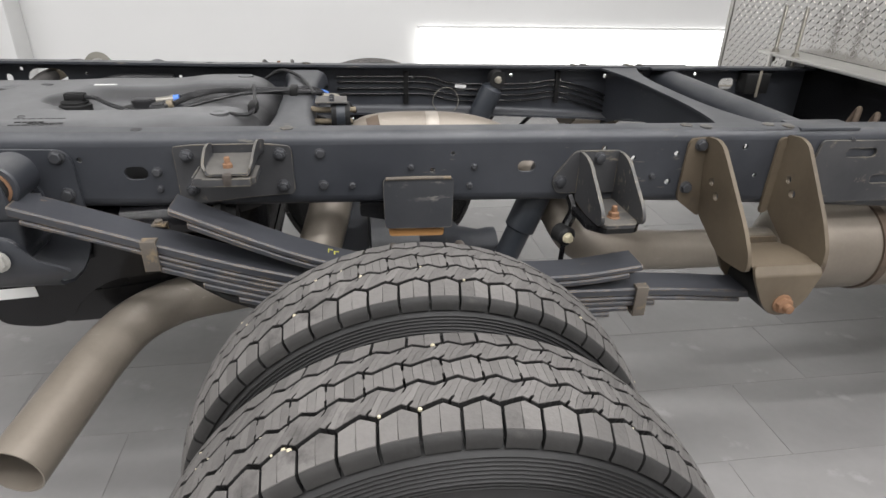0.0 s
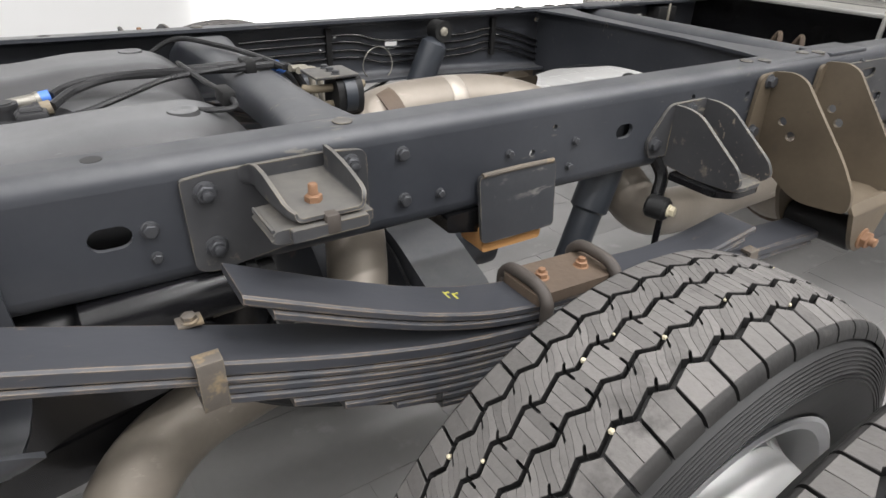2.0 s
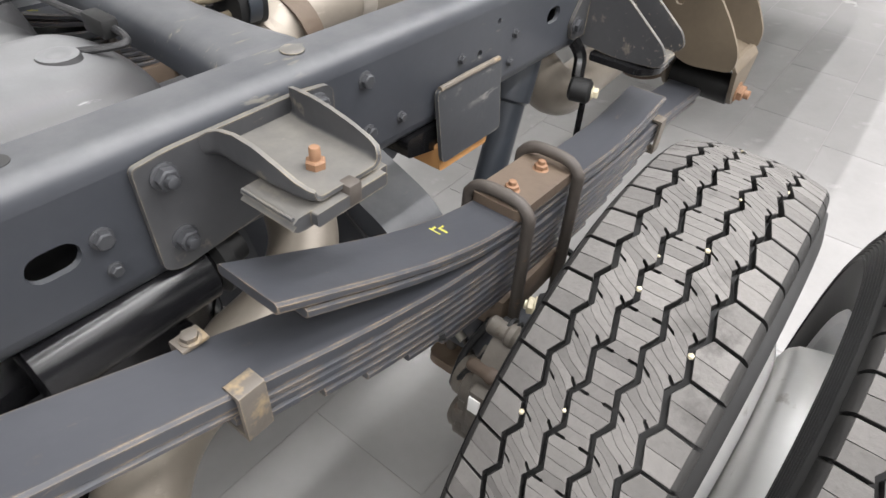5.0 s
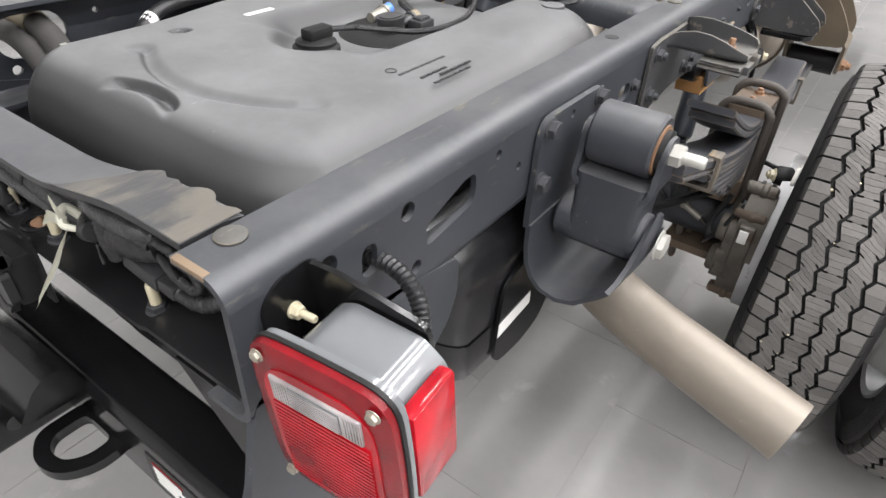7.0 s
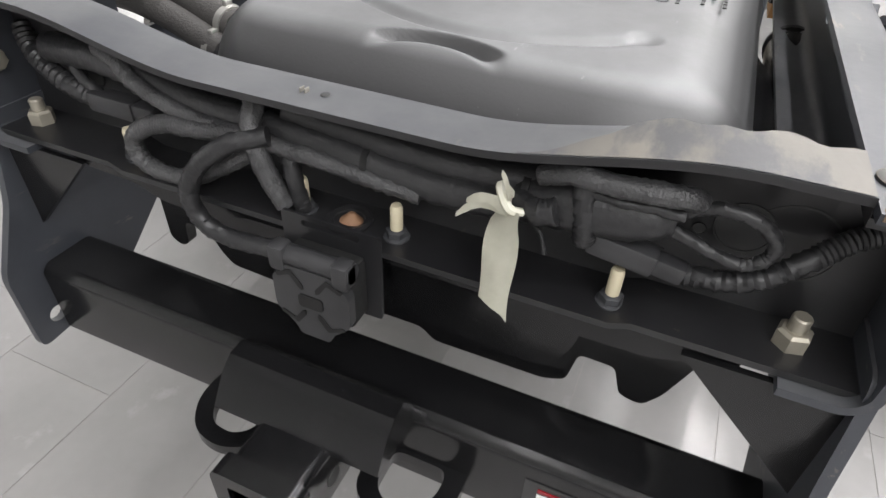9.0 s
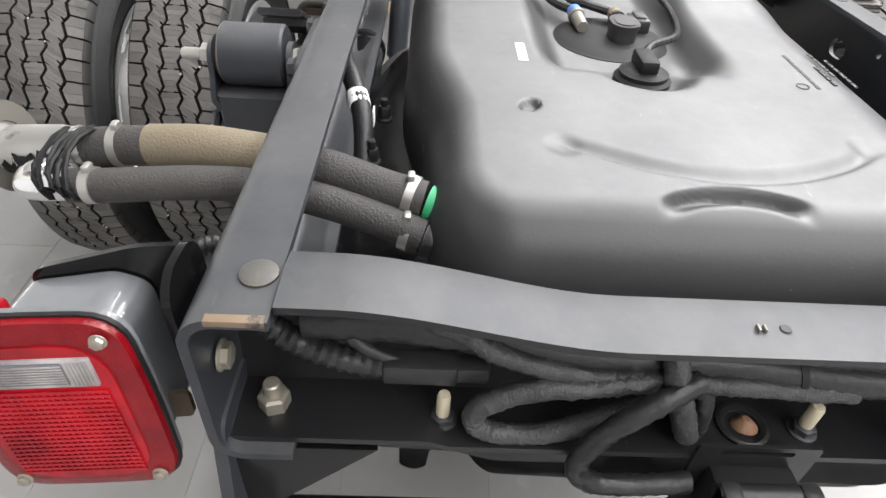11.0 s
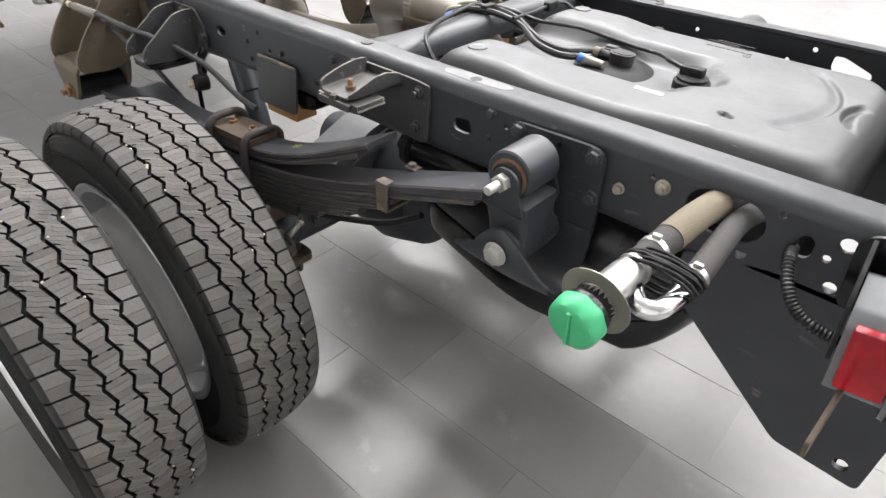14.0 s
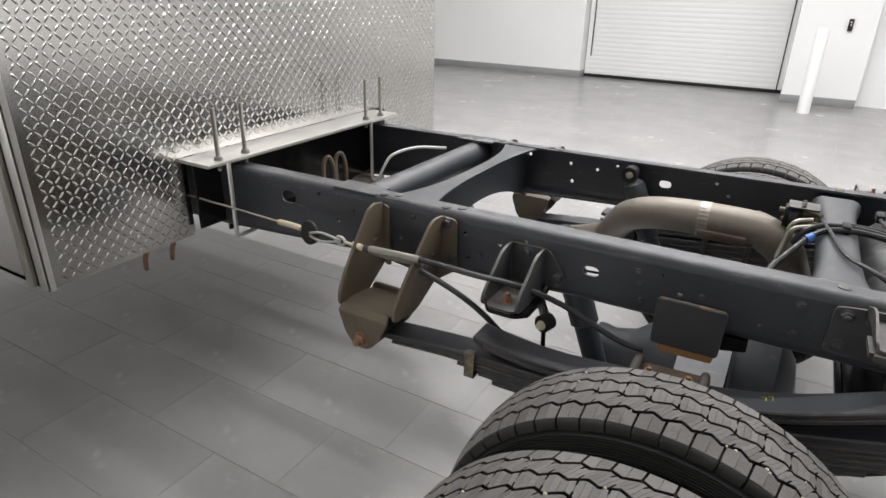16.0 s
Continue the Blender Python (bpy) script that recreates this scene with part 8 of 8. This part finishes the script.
for y, z in ((0.02, 0.765), (-0.05, 0.765)):
    bm = bmesh.new()
    add_tube(bm, [(1.36, y + 0.02, z - 0.08), (1.37, y + 0.015, z), (1.38, y, z + 0.06), (1.37, y - 0.02, z + 0.075), (1.36, y - 0.03, z + 0.03), (1.36, y - 0.03, z - 0.07)], 0.008, 8)
    solid("rusty_hook", bm, M_RUST, "rusty bent steel hook between the rails", "hook", "rusty hooks")
bm = bmesh.new()
add_tube(bm, [(1.30, -0.20, 0.70), (1.26, -0.20, 0.78), (1.23, -0.22, 0.825), (1.16, -0.28, 0.85), (1.06, -0.34, 0.85)], 0.006, 10)
solid("white_hose", bm, M_LABEL, "thin white plastic hose between the rails", "hose")


# ---- the hall ----
X0, X1, Y0, Y1 = -7.5, 9.5, -9.1, 3.5
bm = bmesh.new()
add_box(bm, (X0 - 0.2, Y0 - 0.6, -0.08), (X1 + 0.2, Y1 + 0.2, -0.0012))
floor = solid("floor", bm, M_GROUT, "grey tiled floor with pale joints", kind="structure")


def wall(name, lo, hi):
    bm = bmesh.new()
    add_box(bm, lo, hi)
    return solid(name, bm, M_WALL, "plain white painted wall", kind="structure")


wall("wall_left", (X0, Y1, -0.006), (X1, Y1 + 0.2, CEIL))
wall("wall_rear", (X0 - 0.2, Y0 - 0.6, -0.006), (X0, Y1 + 0.2, CEIL))
wall("wall_front", (X1, Y0 - 0.6, -0.006), (X1 + 0.2, Y1 + 0.2, CEIL))
wall("wall_right_1", (3.35, -9.35, -0.006), (X1, -8.93, CEIL))
wall("wall_right_2", (-0.74, -9.35, -0.006), (0.17, -8.30, CEIL))
wall("wall_right_3", (X0, -9.35, -0.006), (-0.74, -8.55, CEIL))
wall("wall_right_4", (0.17, -9.35, 3.4), (3.35, -9.0, CEIL))
bm = bmesh.new()
add_box(bm, (X0, Y0 - 0.6, CEIL), (X1, Y1 + 0.2, CEIL + 0.15))
solid("ceiling", bm, M_WALL, "plain white ceiling", kind="structure")
for k, (lo, hi) in enumerate((((3.35, -8.93, 0), (X1, -8.918, 0.11)), ((3.338, -9.3, 0), (3.35, -8.918, 0.11)), ((-0.74, -8.30, 0), (0.17, -8.288, 0.11)), ((0.17, -9.3, 0), (0.182, -8.288, 0.11)), ((X0, Y1 - 0.012, 0), (X1, Y1, 0.11)))):
    bm = bmesh.new()
    add_box(bm, lo, hi, 0.002)
    solid("baseboard", bm, M_BASE, "grey skirting along the wall", kind="structure")
door = thing("door_1", (1.76, -9.15, 0), "white ribbed roll-up garage door, closed", "garage door", kind="structure")
bm = bmesh.new()
add_box(bm, (0.20, -9.22, 0.02), (3.33, -9.16, 3.4))
part("door_back", bm, M_DOORW, door)
k = 0
z = 0.05
while z < 3.36:
    bm = bmesh.new()
    add_box(bm, (0.22, -9.1615, z), (3.31, -9.1594, z + 0.0749), 0.0002)
    part("slat", bm, M_DOORW, door)
    z += 0.075
bm = bmesh.new()
add_box(bm, (0.20, -9.175, 0.0), (3.33, -9.14, 0.05), 0.004)
part("rubber_seal", bm, M_RUBBER, door)
for x in (0.27, 3.24):
    bm = bmesh.new()
    add_box(bm, (x - 0.008, -9.149, 0.35 if x > 1 else 0.05), (x + 0.008, -9.138, 3.4))
    part("guide", bm, M_RUBBER, door)
bm = bmesh.new()
add_lathe(bm, [(0, 0.075), (1.0, 0.075), (1.03, 0.06), (1.045, 0.03)], (-0.15, -7.52, 0), (0, 0, 1), 28)
solid("bollard", bm, M_WALL, "white round steel bollard before the door", "bollard")
sw = thing("wall_switch", (-0.45, -8.28, 1.05), "small black push-button box on the wall", "switch")
bm = bmesh.new()
add_box(bm, (-0.475, -8.298, 0.98), (-0.42, -8.262, 1.13), 0.006)
part("case", bm, M_RUBBER, sw)
for z in (1.02, 1.055, 1.09):
    bm = bmesh.new()
    add_lathe(bm, [(0, 0.010), (0.008, 0.009)], (-0.4475, -8.262, z), (0, 1, 0), 12)
    part("button", bm, M_RED if z < 1.03 else M_LABEL, sw)
# added glowing panel for the left wall's bright patch, and the pilaster beside it
panel = thing("bright_panel", (3.0, Y1 - 0.02, 0.35), "low glowing white wall panel", "light panel")
bm = bmesh.new()
add_box(bm, (0.45, Y1 - 0.06, 0.30), (7.5, Y1 - 0.012, 0.66), 0.004)
part("glow_face", bm, M_GLOWPANEL, panel)
bm = bmesh.new()
for z in (0.286, 0.661):
    add_box(bm, (0.43, Y1 - 0.065, z), (7.52, Y1 - 0.012, z + 0.013), 0.002)
part("frame", bm, M_WALL, panel)
bm = bmesh.new()
add_box(bm, (-2.75, Y1 - 0.25, 0.0), (-2.45, Y1 - 0.012, CEIL), 0.01)
solid("column", bm, M_WALL, "square white column at the wall", kind="structure")
for lx, ly, power in LAMPS:
    lamp = thing("ceiling_light", (lx, ly, CEIL - 0.06), "long white linear ceiling light", "ceiling light", "ceiling lights")
    bm = bmesh.new()
    add_box(bm, (lx - 1.15, ly - 0.07, CEIL - 0.06), (lx + 1.15, ly + 0.07, CEIL), 0.006)
    part("housing", bm, M_WALL, lamp)

# ---- floor tiles ----
TX, TY, GAP = 0.61, 0.305, 0.003
tile_me = {}


def tile_mesh(w, h):
    key = (round(w, 3), round(h, 3))
    if key not in tile_me:
        bm = bmesh.new()
        add_box(bm, (0, 0, -0.009), (w, h, 0.0), 0.0)
        tile_me[key] = mesh_of("tile", bm, M_TILE)
    return tile_me[key]


far = bmesh.new()
rng = random.Random(3)
count = 0
j = 0
y = -0.505 - 30 * TY
while y < Y1:
    x = -0.78 - 12 * TX + (0.0, 0.27, 0.41)[j % 3]
    while x < X1:
        w = TX - GAP
        near = -2.6 < x < 3.2 and -2.1 < y < 2.1
        if near and count < 300:
            ob = new("tile", tile_mesh(w, TY - GAP))
            ob.location = (x, y, 0)
            ob.parent = floor
            count += 1
        else:
            vs = [far.verts.new(p) for p in ((x, y, 0), (x + w, y, 0), (x + w, y + TY - GAP, 0), (x, y + TY - GAP, 0))]
            far.faces.new(vs)
        x += TX
    y += TY
    j += 1
ft = part("tile_field", far, M_TILE, floor)
tagged(ft, kind="stuff")
